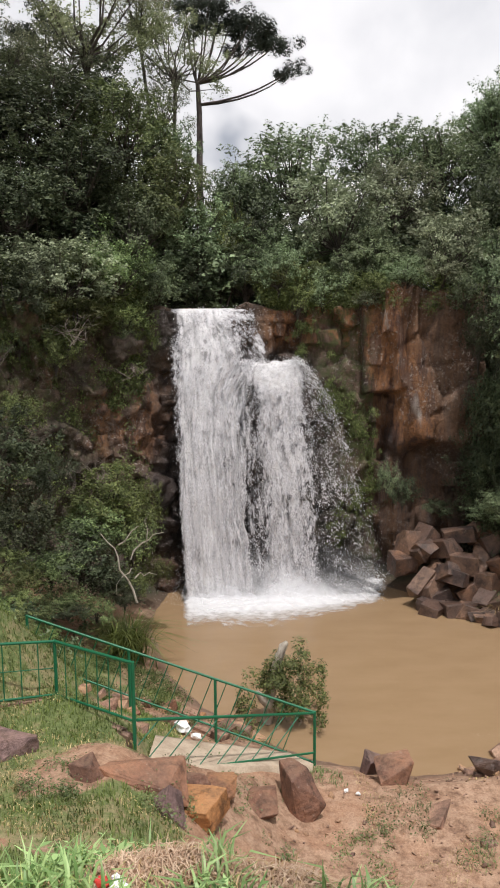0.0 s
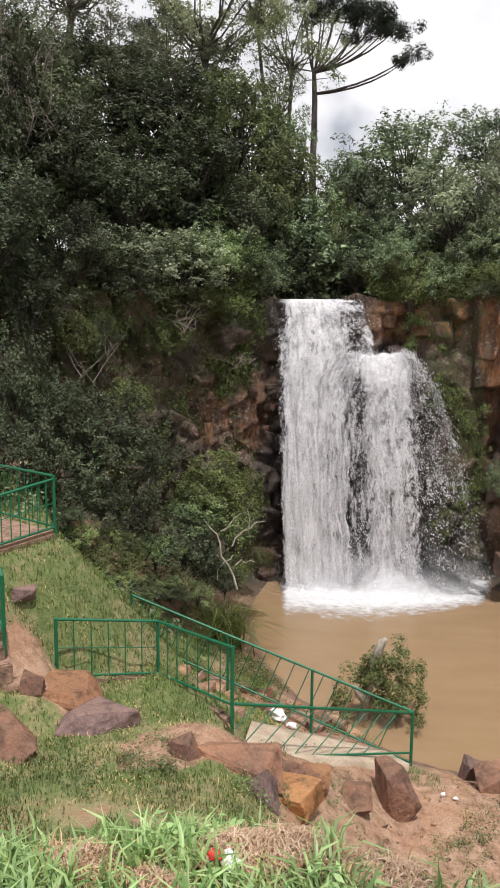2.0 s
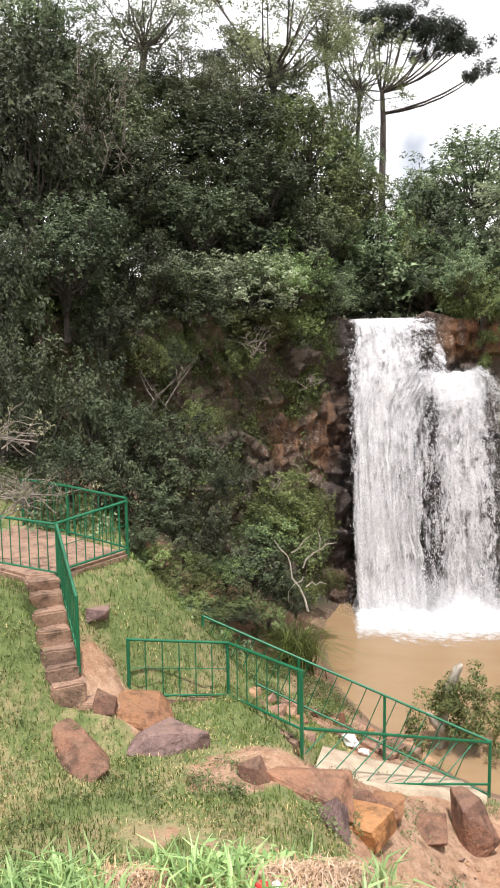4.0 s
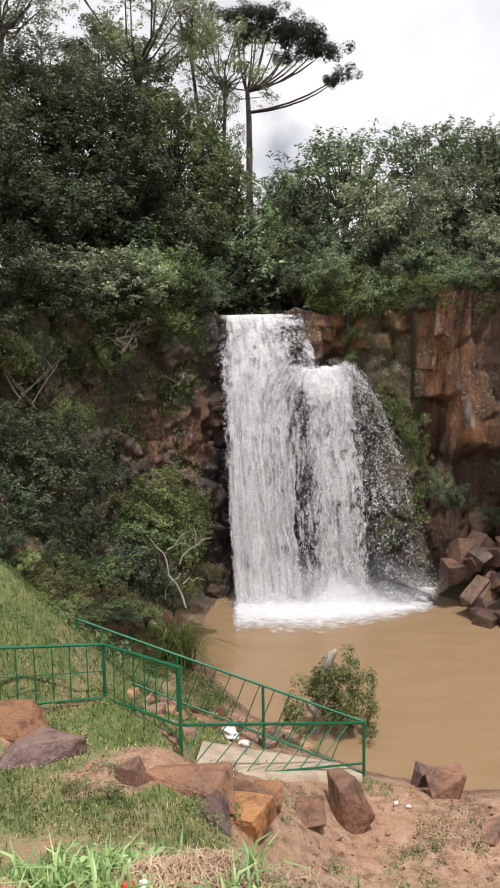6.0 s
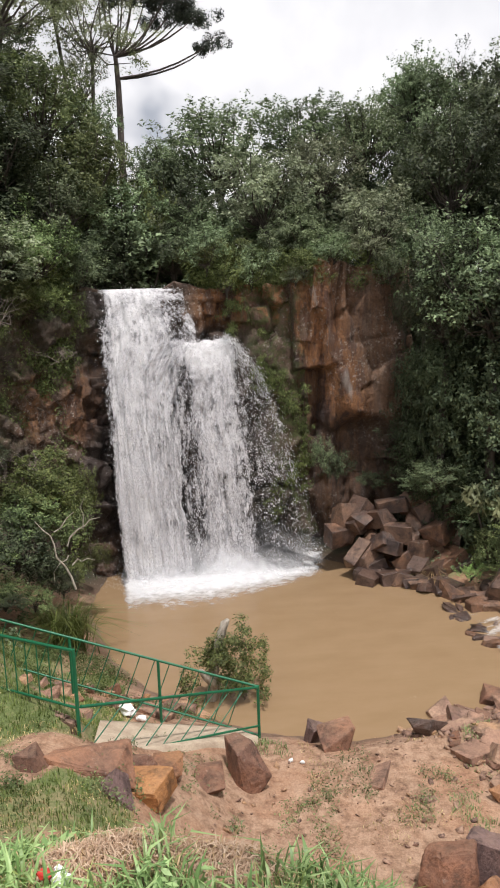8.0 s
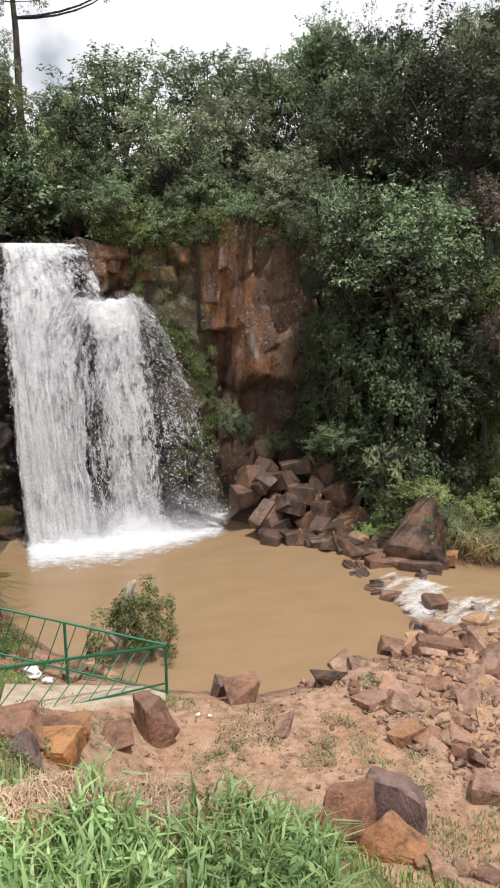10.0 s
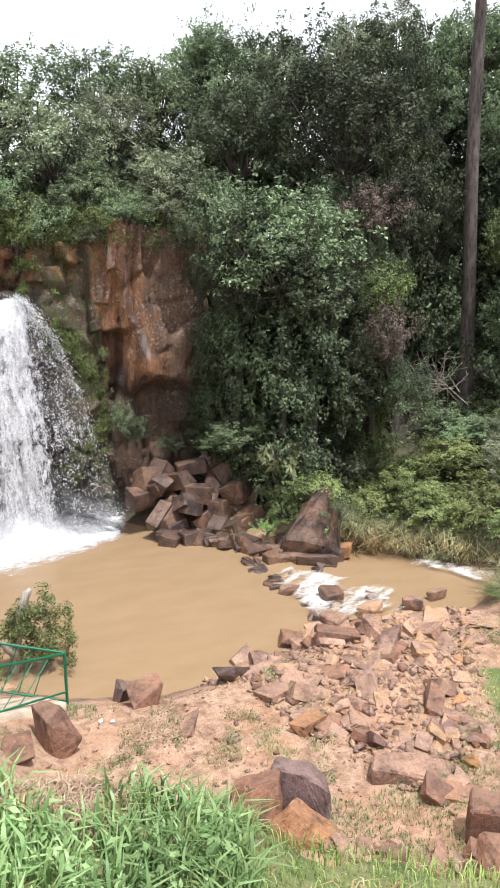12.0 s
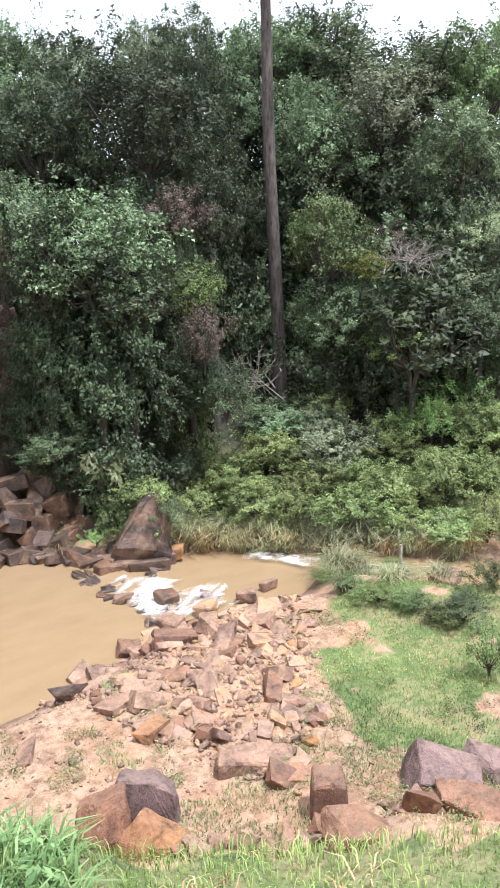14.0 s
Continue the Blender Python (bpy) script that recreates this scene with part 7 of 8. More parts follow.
mat = np.concatenate([field(9000, cx - 0.3, cx + 0.3, 2.05, 2.65, lambda x, y: bare_spot(x, y) < 0.15, G_RNG) for cx in (-0.36, 0.1)] + [field(6000, -1.35, -0.5, 1.95, 2.5, lambda x, y: bare_spot(x, y) < 0.1, G_RNG)])
mat[:, 2] += G_RNG.uniform(0.2, 1.0, len(mat)) * 0.05 * sstep(0.2, -0.5, bare_spot(mat[:, 0], mat[:, 1]))
grass("straw_mat", mat, (0.03, 0.10), (0.002, 0.006), LEAF["chaff"], "matted heap of dry straw-coloured cut grass", 38, 1.3, 0.7)
straw = field(24000, -2.2, 1.6, 1.4, 3.4, lambda x, y: (bare_spot(x, y) < 0.25) | ((fbm(x * 1.4, y * 1.4, seed=15) < 0.40) & (G_RNG.random(len(x)) < 0.3)), G_RNG)
grass("dry_grass", straw, (0.06, 0.18), (0.004, 0.009), LEAF["straw"], "patches of dry straw-coloured cut grass", 43, 1.1, 0.6)
slope = field(130000, -11, 0.5, 5.0, 19.5, lambda x, y: (turf_at(x, y) * (0.35 + fbm(x * 1.1, y * 1.1, seed=16)) > G_RNG.uniform(0.35, 0.8, len(x))) & (land(x, y, False) < 6.3) & (area_distance(POOL, x, y) > 0.4), G_RNG)
grass("slope_grass", slope[:62000], (0.05, 0.14), (0.008, 0.016), LEAF["slope"], "short grass on the slope beside the steps", 44, 0.7)
lawn = field(100000, 7.0, 18, 3.0, 14.0, lambda x, y: (turf_at(x, y) * (0.4 + fbm(x * 1.2, y * 1.2, seed=17)) > G_RNG.uniform(0.3, 0.85, len(x))) & (np.hypot(x, y) > 7), G_RNG)
grass("bank_grass", lawn[:40000], (0.04, 0.10), (0.007, 0.014), LEAF["grass"], "short sunny grass on the stream bank", 45, 0.7)
weeds = field(40000, 0.5, 9.5, 5.5, 14.0, lambda x, y: fbm(x * 0.9, y * 0.9, seed=18) > 0.66 - 0.06 * sstep(4.0, 6.0, x) - 0.07 * sstep(10.0, 8.6, y) * sstep(3.0, 4.5, x), G_RNG)
grass("weeds", weeds[:14000], (0.04, 0.14), (0.006, 0.016), LEAF["lush"], "scattered low weeds between the boulders", 46, 0.9)


def reed_tuft(x, y, tall, n, seed, mat="reed", label="tuft of long arching reed grass at the water's edge", wide=(0.012, 0.03)):
    rng = np.random.default_rng(seed)
    a, r = rng.uniform(0, 6.28, n), np.abs(rng.normal(0, 0.16, n)) * tall
    px, py = x + np.cos(a) * r, y + np.sin(a) * r
    v, q = blades(np.stack([px, py, land(px, py, False) - 0.02], -1), rng, (tall * 0.5, tall * 1.1), wide, 1.5)
    return tagged(put("reed_tuft", mesh_of("reed_tuft", v, q), LEAF[mat]), label, "reeds", group="reed tufts")


reed_tuft(-3.3, 19.0, 1.5, 420, 1, "slope", wide=(0.016, 0.04))
reed_tuft(-3.9, 20.2, 0.9, 160, 2)
reed_tuft(7.95, 22.75, 0.7, 120, 5, "straw", "small dry grass tuft between the fallen blocks")
reed_tuft(7.2, 23.2, 0.45, 110, 6, "grass", "small fresh grass tuft between the fallen blocks")
for k in range(34):
    f = k / 33
    x, y = float(np.interp(f, (0, 0.25, 0.5, 0.75, 1), (11.3, 13.0, 14.3, 16.0, 18.3))), float(np.interp(f, (0, 0.25, 0.5, 0.75, 1), (21.3, 19.8, 18.5, 16.9, 14.3)))
    reed_tuft(x + 0.25 * math.sin(k * 2.3), y + 0.25 * math.cos(k * 1.7), 0.7 + 0.35 * math.sin(k * 5.1) ** 2, 130, 60 + k, "straw" if k % 3 == 0 or k < 7 else "reed")
for k, (x, y, tall) in enumerate(((14.0, 15.7, 1.3), (14.3, 15.4, 1.1), (13.0, 20.3, 1.2), (13.8, 19.7, 1.1), (14.7, 18.6, 1.2), (12.0, 21.2, 1.1), (11.4, 21.5, 1.2), (16.4, 17.4, 1.1), (17.4, 16.3, 1.1), (18.4, 15.2, 1.2), (11.6, 22.0, 1.1), (14.2, 16.0, 1.0), (14.8, 15.5, 0.9), (15.4, 18.6, 0.9), (14.3, 19.4, 0.9), (13.3, 20.4, 0.8), (12.4, 21.0, 0.9), (11.7, 21.6, 0.9), (16.8, 17.3, 0.9), (17.6, 15.9, 0.8), (16.2, 14.2, 0.8), (15.2, 14.3, 0.7), (13.4, 15.3, 0.5), (12.6, 13.9, 0.6), (13.9, 13.5, 0.7), (15.3, 12.9, 0.8))):
    reed_tuft(x, y, tall, 230, 10 + k)


def bank_weeds():
    """Low leafy weeds on the broken bank between the railing and the pool."""
    rng = np.random.default_rng(52)
    x, y = rng.uniform(-5.0, 1.2, 2600), rng.uniform(14.2, 18.5, 2600)
    z, water = land(x, y, False), area_distance(POOL, x, y)
    ok = (water > 0.25) & (y > 14.75 - 0.1 * x) & (fbm(x * 1.2, y * 1.2, seed=53) > 0.42)
    x2, y2 = rng.uniform(-4.5, 0.6, 900), rng.uniform(9.0, 11.4, 900)
    ok2 = (fbm(x2 * 1.5, y2 * 1.5, seed=54) > 0.56) & (y2 < 10.9 + 0.5 * (x2 + 1.8))
    x3, y3 = rng.uniform(-1.0, 11.5, 4000), rng.uniform(5.2, 13.5, 4000)
    x4, y4 = rng.uniform(-9, -0.5, 1500), rng.uniform(5.0, 13.0, 1500)
    ok4 = (fbm(x4 * 1.4, y4 * 1.4, seed=56) > 0.57) & (turf_at(x4, y4) > 0.3)
    ok3 = (fbm(x3 * 1.1, y3 * 1.1, seed=55) > 0.58 - 0.08 * sstep(5, 7, x3) * sstep(10.5, 8.5, y3)) & (np.hypot(x3, y3) > 5.2)
    p = np.concatenate([np.stack([x, y, z + 0.05], -1)[ok], np.stack([x2, y2, land(x2, y2, False) + 0.03], -1)[ok2][:200], np.stack([x3, y3, land(x3, y3, False) + 0.02], -1)[ok3][:950], np.stack([x4, y4, land(x4, y4, False) + 0.0], -1)[ok4][:350]])
    v, q = leaf_cloud(p - p.mean(0), rng.uniform(0.08, 0.24, len(p)), 80000, 0.046, rng, 0.1, 0.5, far=True)
    return mesh_of("bank_weeds", v + p.mean(0), q)


tagged(put("bank_weeds", bank_weeds(), LEAF["lush"]), "leafy low weeds on the broken bank below the railings", "weeds", kind="stuff")
dry = field(60000, -11, 0.5, 5.0, 15.0, lambda x, y: (turf_at(x, y) > 0.25) & (fbm(x * 1.3, y * 1.3, seed=61) > 0.55), G_RNG)
grass("dry_slope_grass", dry[:9000], (0.04, 0.13), (0.008, 0.016), LEAF["straw"], "yellowed dry grass on the slope", 47, 0.9, 0.3)
dry_bank = field(60000, 2.0, 16, 3.5, 14.0, lambda x, y: (np.hypot(x, y) > 6.0) & (fbm(x * 1.1, y * 1.1, seed=62) > 0.57), G_RNG)
grass("dry_bank_grass", dry_bank[:11000], (0.03, 0.12), (0.006, 0.014), LEAF["straw"], "yellowed dry grass on the stream bank", 48, 0.9, 0.4)


def knoll_weeds():
    """Broad-leaved weeds standing among the near grass."""
    rng = np.random.default_rng(71)
    x, y = rng.uniform(-2.4, 1.4, 900), rng.uniform(1.7, 4.2, 900)
    ok = (fbm(x * 2, y * 2, seed=72) > 0.5) & (bare_spot(x, y) > 0.1) & (np.hypot(x, y) < 4.0)
    p = np.stack([x, y, land(x, y) + 0.05], -1)[ok][:170]
    v, q = leaf_cloud(p - p.mean(0), rng.uniform(0.05, 0.13, len(p)), 4500, 0.045, rng, 0.0, 0.4)
    return mesh_of("broadleaf_weeds", v + p.mean(0), q)


tagged(put("broadleaf_weeds", knoll_weeds(), LEAF["lush"]), "broad-leaved weeds among the foreground grass", "weeds", kind="stuff")


# ---- small things ----
def big_leaves(name, x, y, z, heads, n, length, mat, label, slim=0.3, droop=0.8):
    rng = np.random.default_rng(int(abs(x * 10)))
    v, q = leaf_cloud(np.array(heads, float), np.full(len(heads), 0.42), n, length, rng, droop, slim)
    top = new(name)
    top.location = (x, y, z)
    tagged(top, label, "plant")
    put("foliage", mesh_of("foliage", v, q), mat, top)
    for h in heads:
        tube("stem", [(0, 0, -0.4), (h[0] * 0.5, h[1] * 0.5, h[2] * 0.4), tuple(h)], [0.05, 0.04, 0.02], BARK, top, 6)
    return top


big_leaves("broadleaf_plant", 9.75, 22.5, 1.2, [(-0.5, 0, 1.75), (0.5, 0, 1.85), (0.1, -0.3, 1.4), (0.9, 0.1, 1.5)], 300, 0.46, LEAF["light"], "pale broad-leaved plant above the rockfall")
WEED_RNG = random.Random(77)
for k in range(70):
    px, py = WEED_RNG.uniform(-3.4, 0.2), WEED_RNG.uniform(12.9, 16.2)
    floor = float(land(px, py))
    if floor < 0.1 or (py < 14.75 + 0.1 * px and px > -2.0):
        continue
    size = WEED_RNG.uniform(0.12, 0.4)
    ob = put("stone", RUBBLE[k % 16], STONE)
    ob.matrix_basis = pose(px, py, floor + 0.1 * size, WEED_RNG.uniform(-20, 20), WEED_RNG.uniform(-20, 20), WEED_RNG.uniform(0, 360)) @ Matrix.Diagonal((size * 1.3, size, size * 0.7, 1))
    tagged(ob, "broken reddish stone below the railing", "stone", group="railing rubble")
def gravel():
    """The small broken stones between the larger ones."""
    rng = np.random.default_rng(6)
    x, y = rng.uniform(-1.0, 12.0, 16000), rng.uniform(5.4, 17.2, 16000)
    ok = (area_distance(RUBBLE_AREA, x, y) < 0.5) & ((x - 4.2 > 0.35 * (14.2 - y)) | (rng.random(16000) < 0.3))
    ok |= (area_distance([(-0.8, 7.5), (0.0, 10.5), (2.0, 14.2), (5.0, 14.0), (9.0, 10.0), (8.0, 6.0), (5.0, 5.6), (2.0, 5.8)], x, y) < 0) & (rng.random(16000) < 0.32)
    x, y = x[ok][:4200], y[ok][:4200]
    z = land(x, y)
    cube = np.array([(-1, -1, -1), (1, -1, -1), (1, 1, -1), (-1, 1, -1), (-1, -1, 1), (1, -1, 1), (1, 1, 1), (-1, 1, 1)], float)
    faces = np.array([(0, 3, 2, 1), (4, 5, 6, 7), (0, 1, 5, 4), (1, 2, 6, 5), (2, 3, 7, 6), (3, 0, 4, 7)])
    n = len(x)
    front = area_distance(RUBBLE_AREA, x, y) > 0
    size = ((0.014 + 0.075 * rng.random(n) ** 3.0) * np.where(front | (x - 4.2 < 0.35 * (14.2 - y)), rng.uniform(0.2, 0.8, n) ** 1.5, 1.0))[:, None, None]
    v = cube[None] * rng.uniform(0.35, 1.25, (n, 8, 3)) * [1.3, 0.9, 0.55] * size
    v[..., 2] += v[..., 0] * rng.uniform(-0.6, 0.6, (n, 1)) + v[..., 1] * rng.uniform(-0.6, 0.6, (n, 1))
    a = rng.uniform(0, 6.28, n)
    c, s = np.cos(a)[:, None], np.sin(a)[:, None]
    v = np.stack([v[..., 0] * c - v[..., 1] * s + x[:, None], v[..., 0] * s + v[..., 1] * c + y[:, None], v[..., 2] + z[:, None] + size[:, :, 0] * 0.3], -1)
    return mesh_of("gravel", v.reshape(-1, 3), (np.arange(n)[:, None, None] * 8 + faces[None]).reshape(-1, 4))


tagged(put("gravel", gravel(), GRAVEL_STONE), "small broken stones and gravel on the shore", "gravel", kind="stuff")


def rapids():
    """White broken water where the pool spills into the stream."""
    a, b = np.meshgrid(np.linspace(0, 1, 90), np.linspace(0, 1, 60), indexing="ij")
    x = 7.75 + 4.6 * a
    near, far = 15.6 + 0.3 * sstep(0.4, 0.9, a), 20.4 - 2.6 * a + 0.3 * np.sin(a * 9)
    y = near + (far - near) * b
    z = 0.02 - 0.08 * a + 0.14 * fbm(x * 2.2, y * 2.2, seed=31)
    body = 0.5 + 1.2 * (fbm(x * 0.7 + y * 0.5, y * 3.0 - x * 1.6, seed=37) - 0.5) - 0.42 * sstep(0.3, 0.75, a + 0.35 * (fbm(x * 0.8, y * 1.6, seed=35) - 0.5)) - 0.3 * sstep(0.75, 1.0, a) - 0.4 * sstep(0.12, 0.0, b) - 0.5 * sstep(0.85, 1.0, b) - 0.5 * sstep(0.1, 0.0, a)
    return mesh_of("rapids", np.stack([x, y, z], -1).reshape(-1, 3), grid_quads(90, 60), True, {"body": body})


tagged(put("rapids", rapids(), RAPID), "white broken water spilling from the pool into the stream", "rapids", kind="structure")


def far_rapids():
    a, b = np.meshgrid(np.linspace(0, 1, 90), np.linspace(0, 1, 24), indexing="ij")
    x, y = 13.2 + 3.2 * a - 0.9 * b, 19.2 - 4.4 * a - 0.7 * b + 0.25 * np.sin(a * 8)
    z = -0.03 + 0.12 * fbm(x * 2.4, y * 2.4, seed=33)
    body = 0.56 + 0.9 * (fbm(x * 2.2, y * 2.2, seed=38) - 0.5) - 0.55 * sstep(0.25, 0.0, b) - 0.6 * sstep(0.7, 1.0, b) - 0.35 * sstep(0.4, 0.5, a) * sstep(0.62, 0.52, a)
    return mesh_of("rapids", np.stack([x, y, z], -1).reshape(-1, 3), grid_quads(90, 24), True, {"body": body})


tagged(put("rapids", far_rapids(), RAPID), "white broken water further down the stream", "rapids", kind="structure")
WET_RNG = random.Random(21)
WET_STONES = [rock_mesh(600 + k, 12, 0.04, 0, 0.7) for k in range(6)]
for k in range(64):
    f = WET_RNG.random()
    px, py = (8.0 + 0.25 * math.sin(5 * f) + WET_RNG.uniform(-0.25, 0.3), 15.5 + 5.4 * f) if k < 36 else (8.2 + 2.4 * f, 15.9 + 1.5 * WET_RNG.random() - 0.3 * f) if k < 50 else (8.4 + 1.6 * f, 16.6 + 3.4 * WET_RNG.random())
    size = (0.16 + 0.42 * WET_RNG.random() ** 2) * (0.6 if k >= 36 else 1.0)
    ob = put("wet_stone", WET_STONES[k % 6], STONE_PILE if k % 4 == 0 else STONE_WET)
    ob.matrix_basis = pose(px, py, -0.05, WET_RNG.uniform(-15, 15), WET_RNG.uniform(-15, 15), WET_RNG.uniform(0, 360)) @ Matrix.Diagonal((size * 1.5, size * 1.1, size * 0.75, 1))
    tagged(ob, "wet dark stone at the spill of the pool", "stone", group="spill stones")
for k, (x, y, sx, sy, sz) in enumerate(((9.0, 17.3, 0.62, 0.5, 0.6), (9.6, 16.2, 0.6, 0.45, 0.4), (7.3, 15.2, 0.6, 0.4, 0.4), (8.3, 15.8, 0.6, 0.5, 0.55), (10.9, 16.1, 0.6, 0.4, 0.4), (11.9, 16.4, 0.5, 0.25, 0.3))):
    hull_rock("spill_rock", [(sign * 0.5 + 0.1 * math.sin(k * 3 + n), side * 0.5 + 0.12 * math.cos(k + n * 2), level + 0.14 * math.sin(k + n * 5)) for n, (sign, side, level) in enumerate(itertools.product((-1, 1), (-1, 1), (-0.5, 0.4)))],
              x, y, 0.06, (sx, sy, sz), 37 * k, STONE_PILE if k == 0 else STONE, "brown rock standing in the water of the spill", 2)


def stump():
    """Broken dead trunk standing in the shallows with a leafy regrowth."""
    top = new("tree_stump")
    top.location = (0.45, 16.3, 0.0)
    tagged(top, "broken pale tree stump in the water with leafy shoots", "tree stump")
    tube("trunk", [(-0.1, 0.1, -0.4), (-0.05, 0.05, 0.5), (0.05, 0, 1.2), (0.2, -0.1, 1.75), (0.27, -0.1, 1.95), (0.36, -0.1, 2.05)], [0.14, 0.12, 0.115, 0.105, 0.10, 0.045], DEADWOOD, top, 9)
    tube("branch", [(0.0, 0, 0.4), (-0.22, -0.25, 0.75), (-0.34, -0.3, 0.95)], [0.11, 0.10, 0.05], DEADWOOD, top, 7)
    rng = np.random.default_rng(3)
    cs = np.stack([rng.normal(0.35, 0.48, 130).clip(-0.7, 1.15), rng.normal(0.0, 0.3, 130), rng.triangular(0.1, 1.05, 1.85, 130)], -1)
    cs[:, 2] -= 0.45 * np.maximum(np.abs(cs[:, 0] - 0.3) - 0.3, 0)
    v, q = leaf_cloud(cs, rng.uniform(0.10, 0.24, 130), 8500, 0.075, rng)
    put("foliage", mesh_of("foliage", v, q), LEAF["olive"], top)
    return top


stump()


def dead_branch(x, y, z):
    """A bleached broken bough hanging out over the bank, forking into thin twigs."""
    rng = random.Random(12)
    top = new("dead_branch")
    top.location = (x, y, z)
    tagged(top, "bleached dead branch hanging over the bank", "branch")
    forks = [((0.35, 0.1, -1.5), (-0.62, -0.1, 0.42), 0.036, 8), ((0.05, 0.02, -0.3), (0.95, 0.15, 0.35), 0.028, 6), ((-0.1, 0.0, 0.1), (0.35, 0.1, 0.6), 0.02, 5),
             ((0.12, 0.03, -0.5), (-0.25, -0.1, -1.3), 0.018, 5), ((0.2, 0.05, -0.8), (0.75, 0.1, -0.75), 0.02, 5), ((0.55, 0.1, 0.2), (0.6, 0.1, 0.75), 0.014, 4)]
    for a, b, r, n in forks:
        a, b = Vector(a), Vector(b)
        pts = [a.lerp(b, k / (n - 1)) + Vector((rng.gauss(0, 0.05), rng.gauss(0, 0.03), rng.gauss(0, 0.05) + 0.12 * math.sin(math.pi * k / (n - 1)))) for k in range(n)]
        tube("twig", [tuple(p) for p in pts], [r * (1 - 0.7 * k / (n - 1)) for k in range(n)], DEADWOOD, top, 6)
    return top


dead_branch(-3.3, 18.7, 3.6)


def crumpled(name, x, y, z, size, mat, label, seed):
    rng = random.Random(seed)
    bm = bmesh.new()
    bmesh.ops.create_icosphere(bm, subdivisions=2, radius=0.5)
    for v in bm.verts:
        v.co = v.co * rng.uniform(0.6, 1.15)
        v.co.z *= 0.5
    ob = part(name, bm, mat)
    ob.matrix_basis = pose(x, y, z, rng.uniform(-20, 20), 0, rng.uniform(0, 360)) @ Matrix.Diagonal((size, size * 0.7, size, 1))
    return tagged(ob, label, "litter", group="litter")


crumpled("plastic_bag", -1.45, 14.4, float(land(-1.45, 14.4)) + 0.12, 0.5, LITTER_WHITE, "crumpled white plastic bag among stones", 1)
crumpled("plastic_bag", -1.15, 14.15, float(land(-1.15, 14.15)) + 0.08, 0.25, LITTER_WHITE, "crumpled white plastic bag among stones", 2)
crumpled("litter_scrap", -0.44, 2.2, float(land(-0.44, 2.2)) + 0.05, 0.10, LITTER_WHITE, "torn white paper scrap in the grass", 3)
crumpled("litter_scrap", -0.49, 2.2, float(land(-0.49, 2.2)) + 0.06, 0.07, LITTER_RED, "torn red wrapper in the grass", 4)
crumpled("litter_scrap", 1.75, 12.9, float(land(1.75, 12.9)) + 0.04, 0.13, LITTER_WHITE, "white scrap on the dirt", 5)
crumpled("litter_scrap", 1.95, 12.75, float(land(1.95, 12.75)) + 0.04, 0.11, LITTER_WHITE, "white scrap on the dirt", 6)


def driftwood(x, y, z, length, turn, r, label):
    a = radians(turn)
    d = Vector((math.cos(a), math.sin(a), 0.08)) * length / 2
    return tagged(tube("driftwood", [(x - d.x, y - d.y, z - d.z), (x, y, z + 0.05), (x + d.x, y + d.y, z + d.z)], [r, r * 0.9, r * 0.6], BARK, None, 7), label, "driftwood", group="driftwood")


for k, (x, y, length, turn) in enumerate(((9.6, 20.4, 2.2, -20), (10.0, 20.6, 1.8, -8), (9.4, 20.7, 1.4, -35), (10.3, 20.2, 1.5, 5), (11.0, 20.9, 1.6, 30))):
    driftwood(x, y, 0.12 + 0.05 * (k % 3), length, turn, 0.05 + 0.012 * (k % 3), "dark wet driftwood caught at the spill of the pool")
tagged(tube("stake", [(14.9, 14.0, 0.2), (14.92, 14.0, 1.25)], 0.04, DEADWOOD, None, 7), "pale wooden stake standing in the stream bank", "stake")


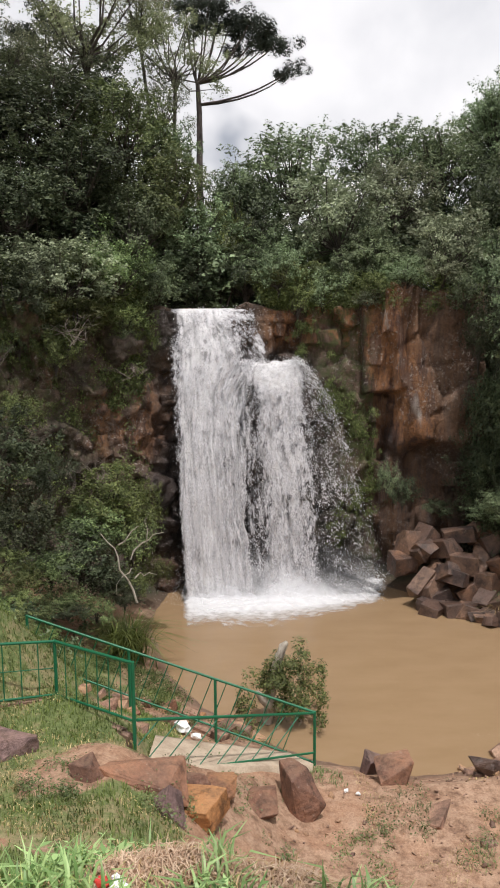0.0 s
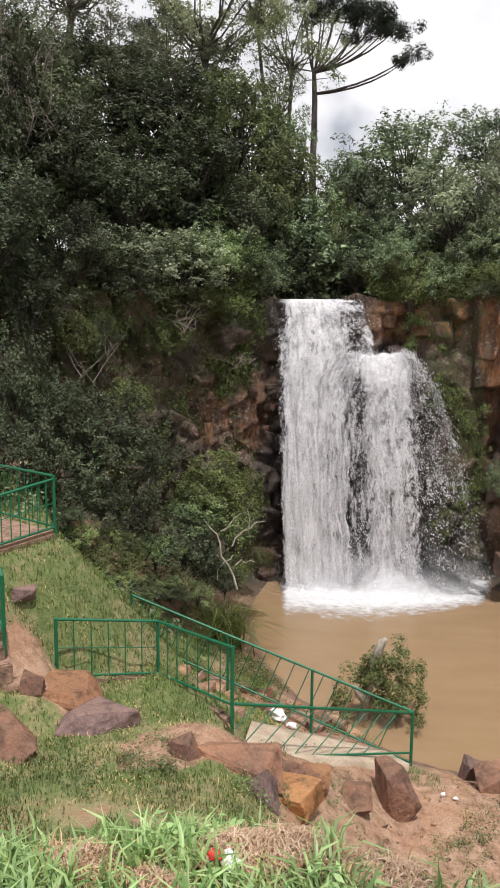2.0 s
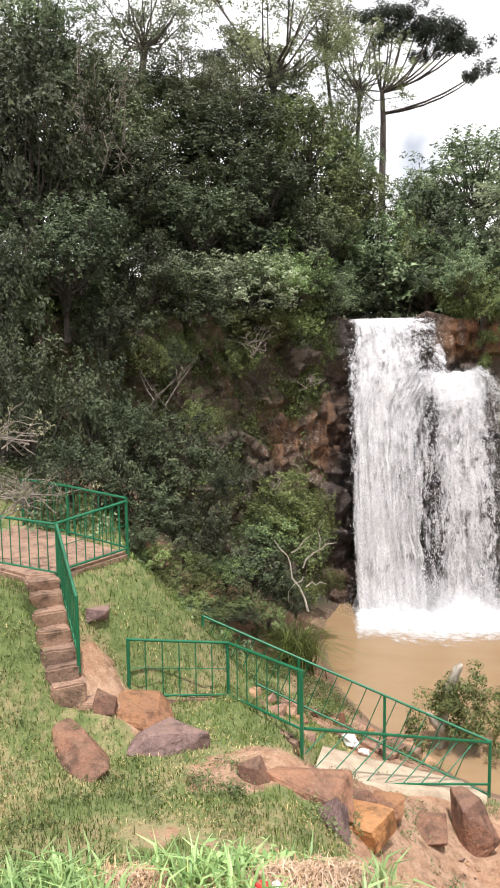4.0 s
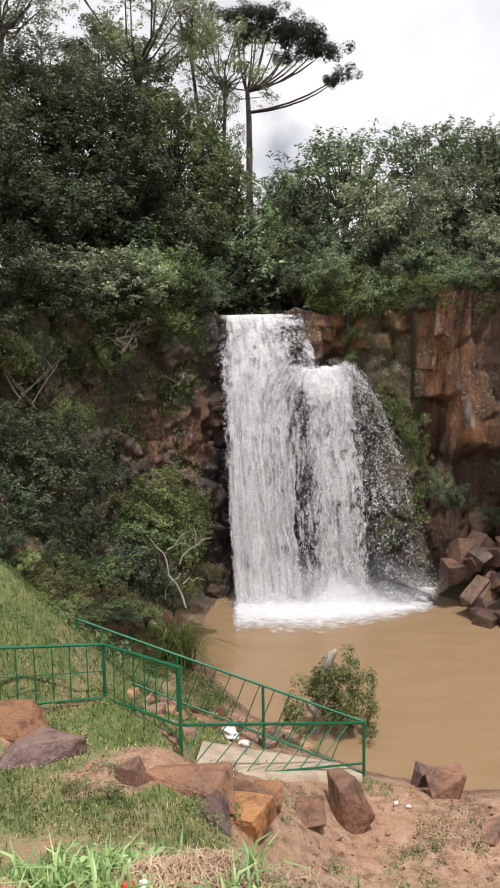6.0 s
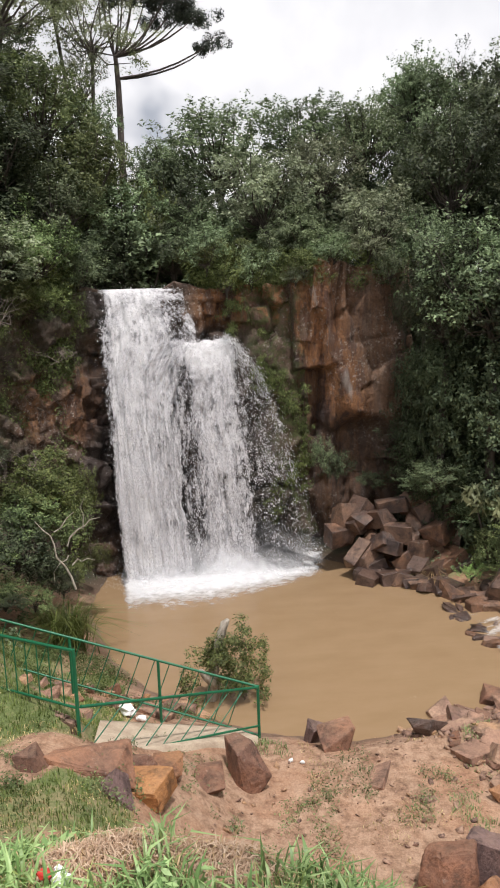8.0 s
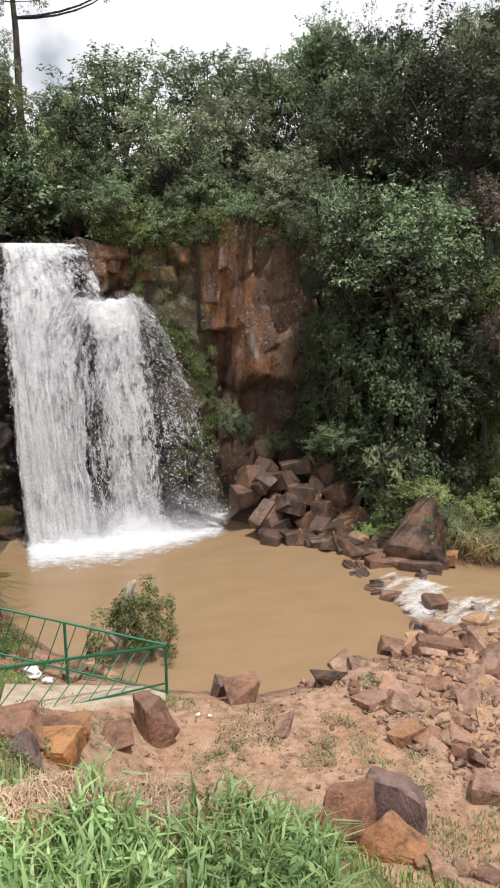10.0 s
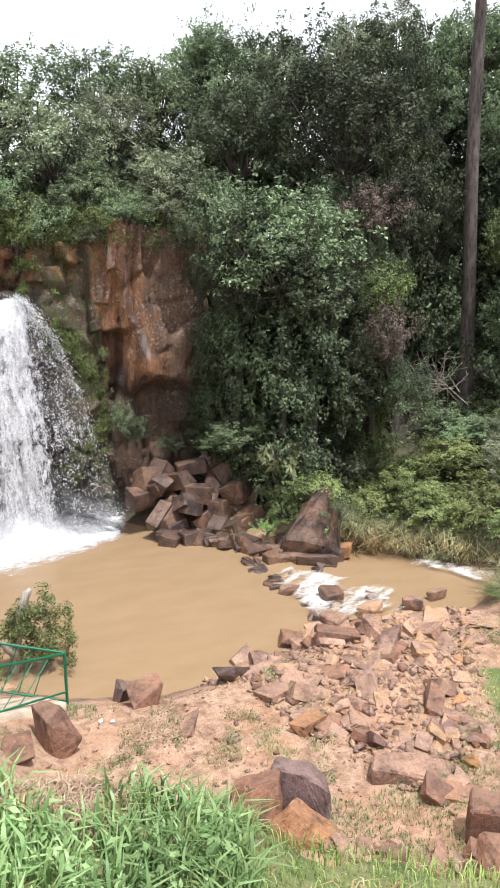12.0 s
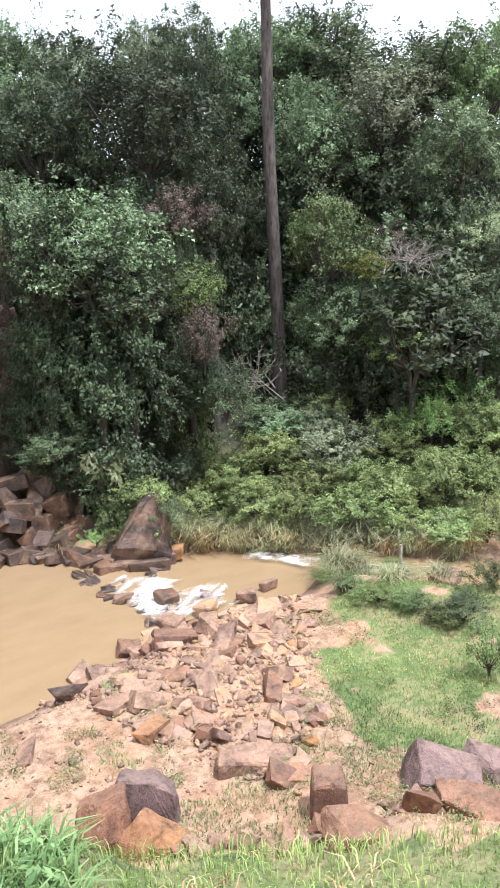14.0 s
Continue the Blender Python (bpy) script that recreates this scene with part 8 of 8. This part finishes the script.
def bare_bush(x, y, z, size, n, seed, mat=BARE_TWIG, rise=0.6, leafy=False):
    """A leafless grey shrub: thin forked twigs fanning out."""
    rng = random.Random(seed)
    top = new("bare_shrub")
    top.location = (x, y, z - size * 0.6)
    tagged(top, "thin pale twigs with a few small leaves" if leafy else "leafless grey twigs of a dead shrub", "bare shrub", group="bare shrubs")
    heads = []
    pieces = []
    for k in range(n):
        e = Vector((rng.gauss(0, 0.6), rng.gauss(0, 0.4), rng.uniform(0.2, 1.2) * rise + 0.2)) * size
        mid = e * 0.5 + Vector((rng.uniform(-0.1, 0.1), rng.uniform(-0.1, 0.1), rng.uniform(-0.05, 0.12))) * size
        r = size * rng.uniform(0.010, 0.018)
        foot = Vector((rng.gauss(0, 0.28), rng.gauss(0, 0.28), rng.uniform(-0.2, 0.35))) * size
        pieces.append(tube_arrays([tuple(foot), tuple(foot * 0.5 + mid * 0.5), tuple(mid), tuple(e)], [r, r * 0.8, r * 0.6, r * 0.25], 4, False))
        heads += [tuple(e), tuple(e.lerp(mid, 0.4)), tuple(e.lerp(mid, 0.8))]
        for j in range(3):
            f = e.lerp(mid, rng.uniform(0.1, 1.0))
            g = f + Vector((rng.gauss(0, 0.2), rng.gauss(0, 0.2), rng.uniform(0.0, 0.25))) * size
            pieces.append(tube_arrays([tuple(f), tuple(f.lerp(g, 0.5) + Vector((0, 0, 0.02))), tuple(g)], [r * 0.5, r * 0.4, r * 0.2], 4, False))
    v, q = join_arrays(pieces)
    put("branchwork", mesh_of("branchwork", v, q, True), mat, top)
    if leafy:
        v, q = leaf_cloud(np.array(heads), np.full(len(heads), 0.09 * size), 9 * len(heads), 0.05, np.random.default_rng(seed), 0.0, 0.35)
        put("foliage", mesh_of("foliage", v, q), LEAF["reed"], top)
    return top


for k, (x, y, z, size, n, rise) in enumerate(((-3.95, 24.7, 8.3, 0.8, 8, 0.2), (-7.7, 20.5, 8.0, 1.0, 6, 1.2), (-11.4, 24.0, 16.9, 1.9, 16, 1.5), (-10.6, 24.6, 16.2, 1.6, 12, 1.5), (-3.1, 31.8, 14.9, 1.6, 26, 0.8), (21.3, 20.0, 9.9, 1.5, 26, 0.6),
                                              (22.2, 19.8, 9.6, 1.3, 18, 0.6), (15.6, 22.2, 5.6, 1.4, 22, 0.9), (15.2, 25.6, 11.4, 1.3, 20, 0.7), (-5.6, 23.6, 9.6, 1.0, 14, 0.5), (-4.6, 22.2, 5.2, 0.9, 10, 0.6), (11.9, 21.6, 0.9, 1.3, 30, 0.35), (12.9, 20.7, 0.8, 1.2, 26, 0.35), (-6.35, 10.4, 7.9, 0.8, 16, 0.5), (-6.35, 10.4, 6.95, 0.85, 26, 0.4))):
    bare_bush(x, y, z, size, n, 40 + k, rise=rise, leafy=x < -6 and y < 12)
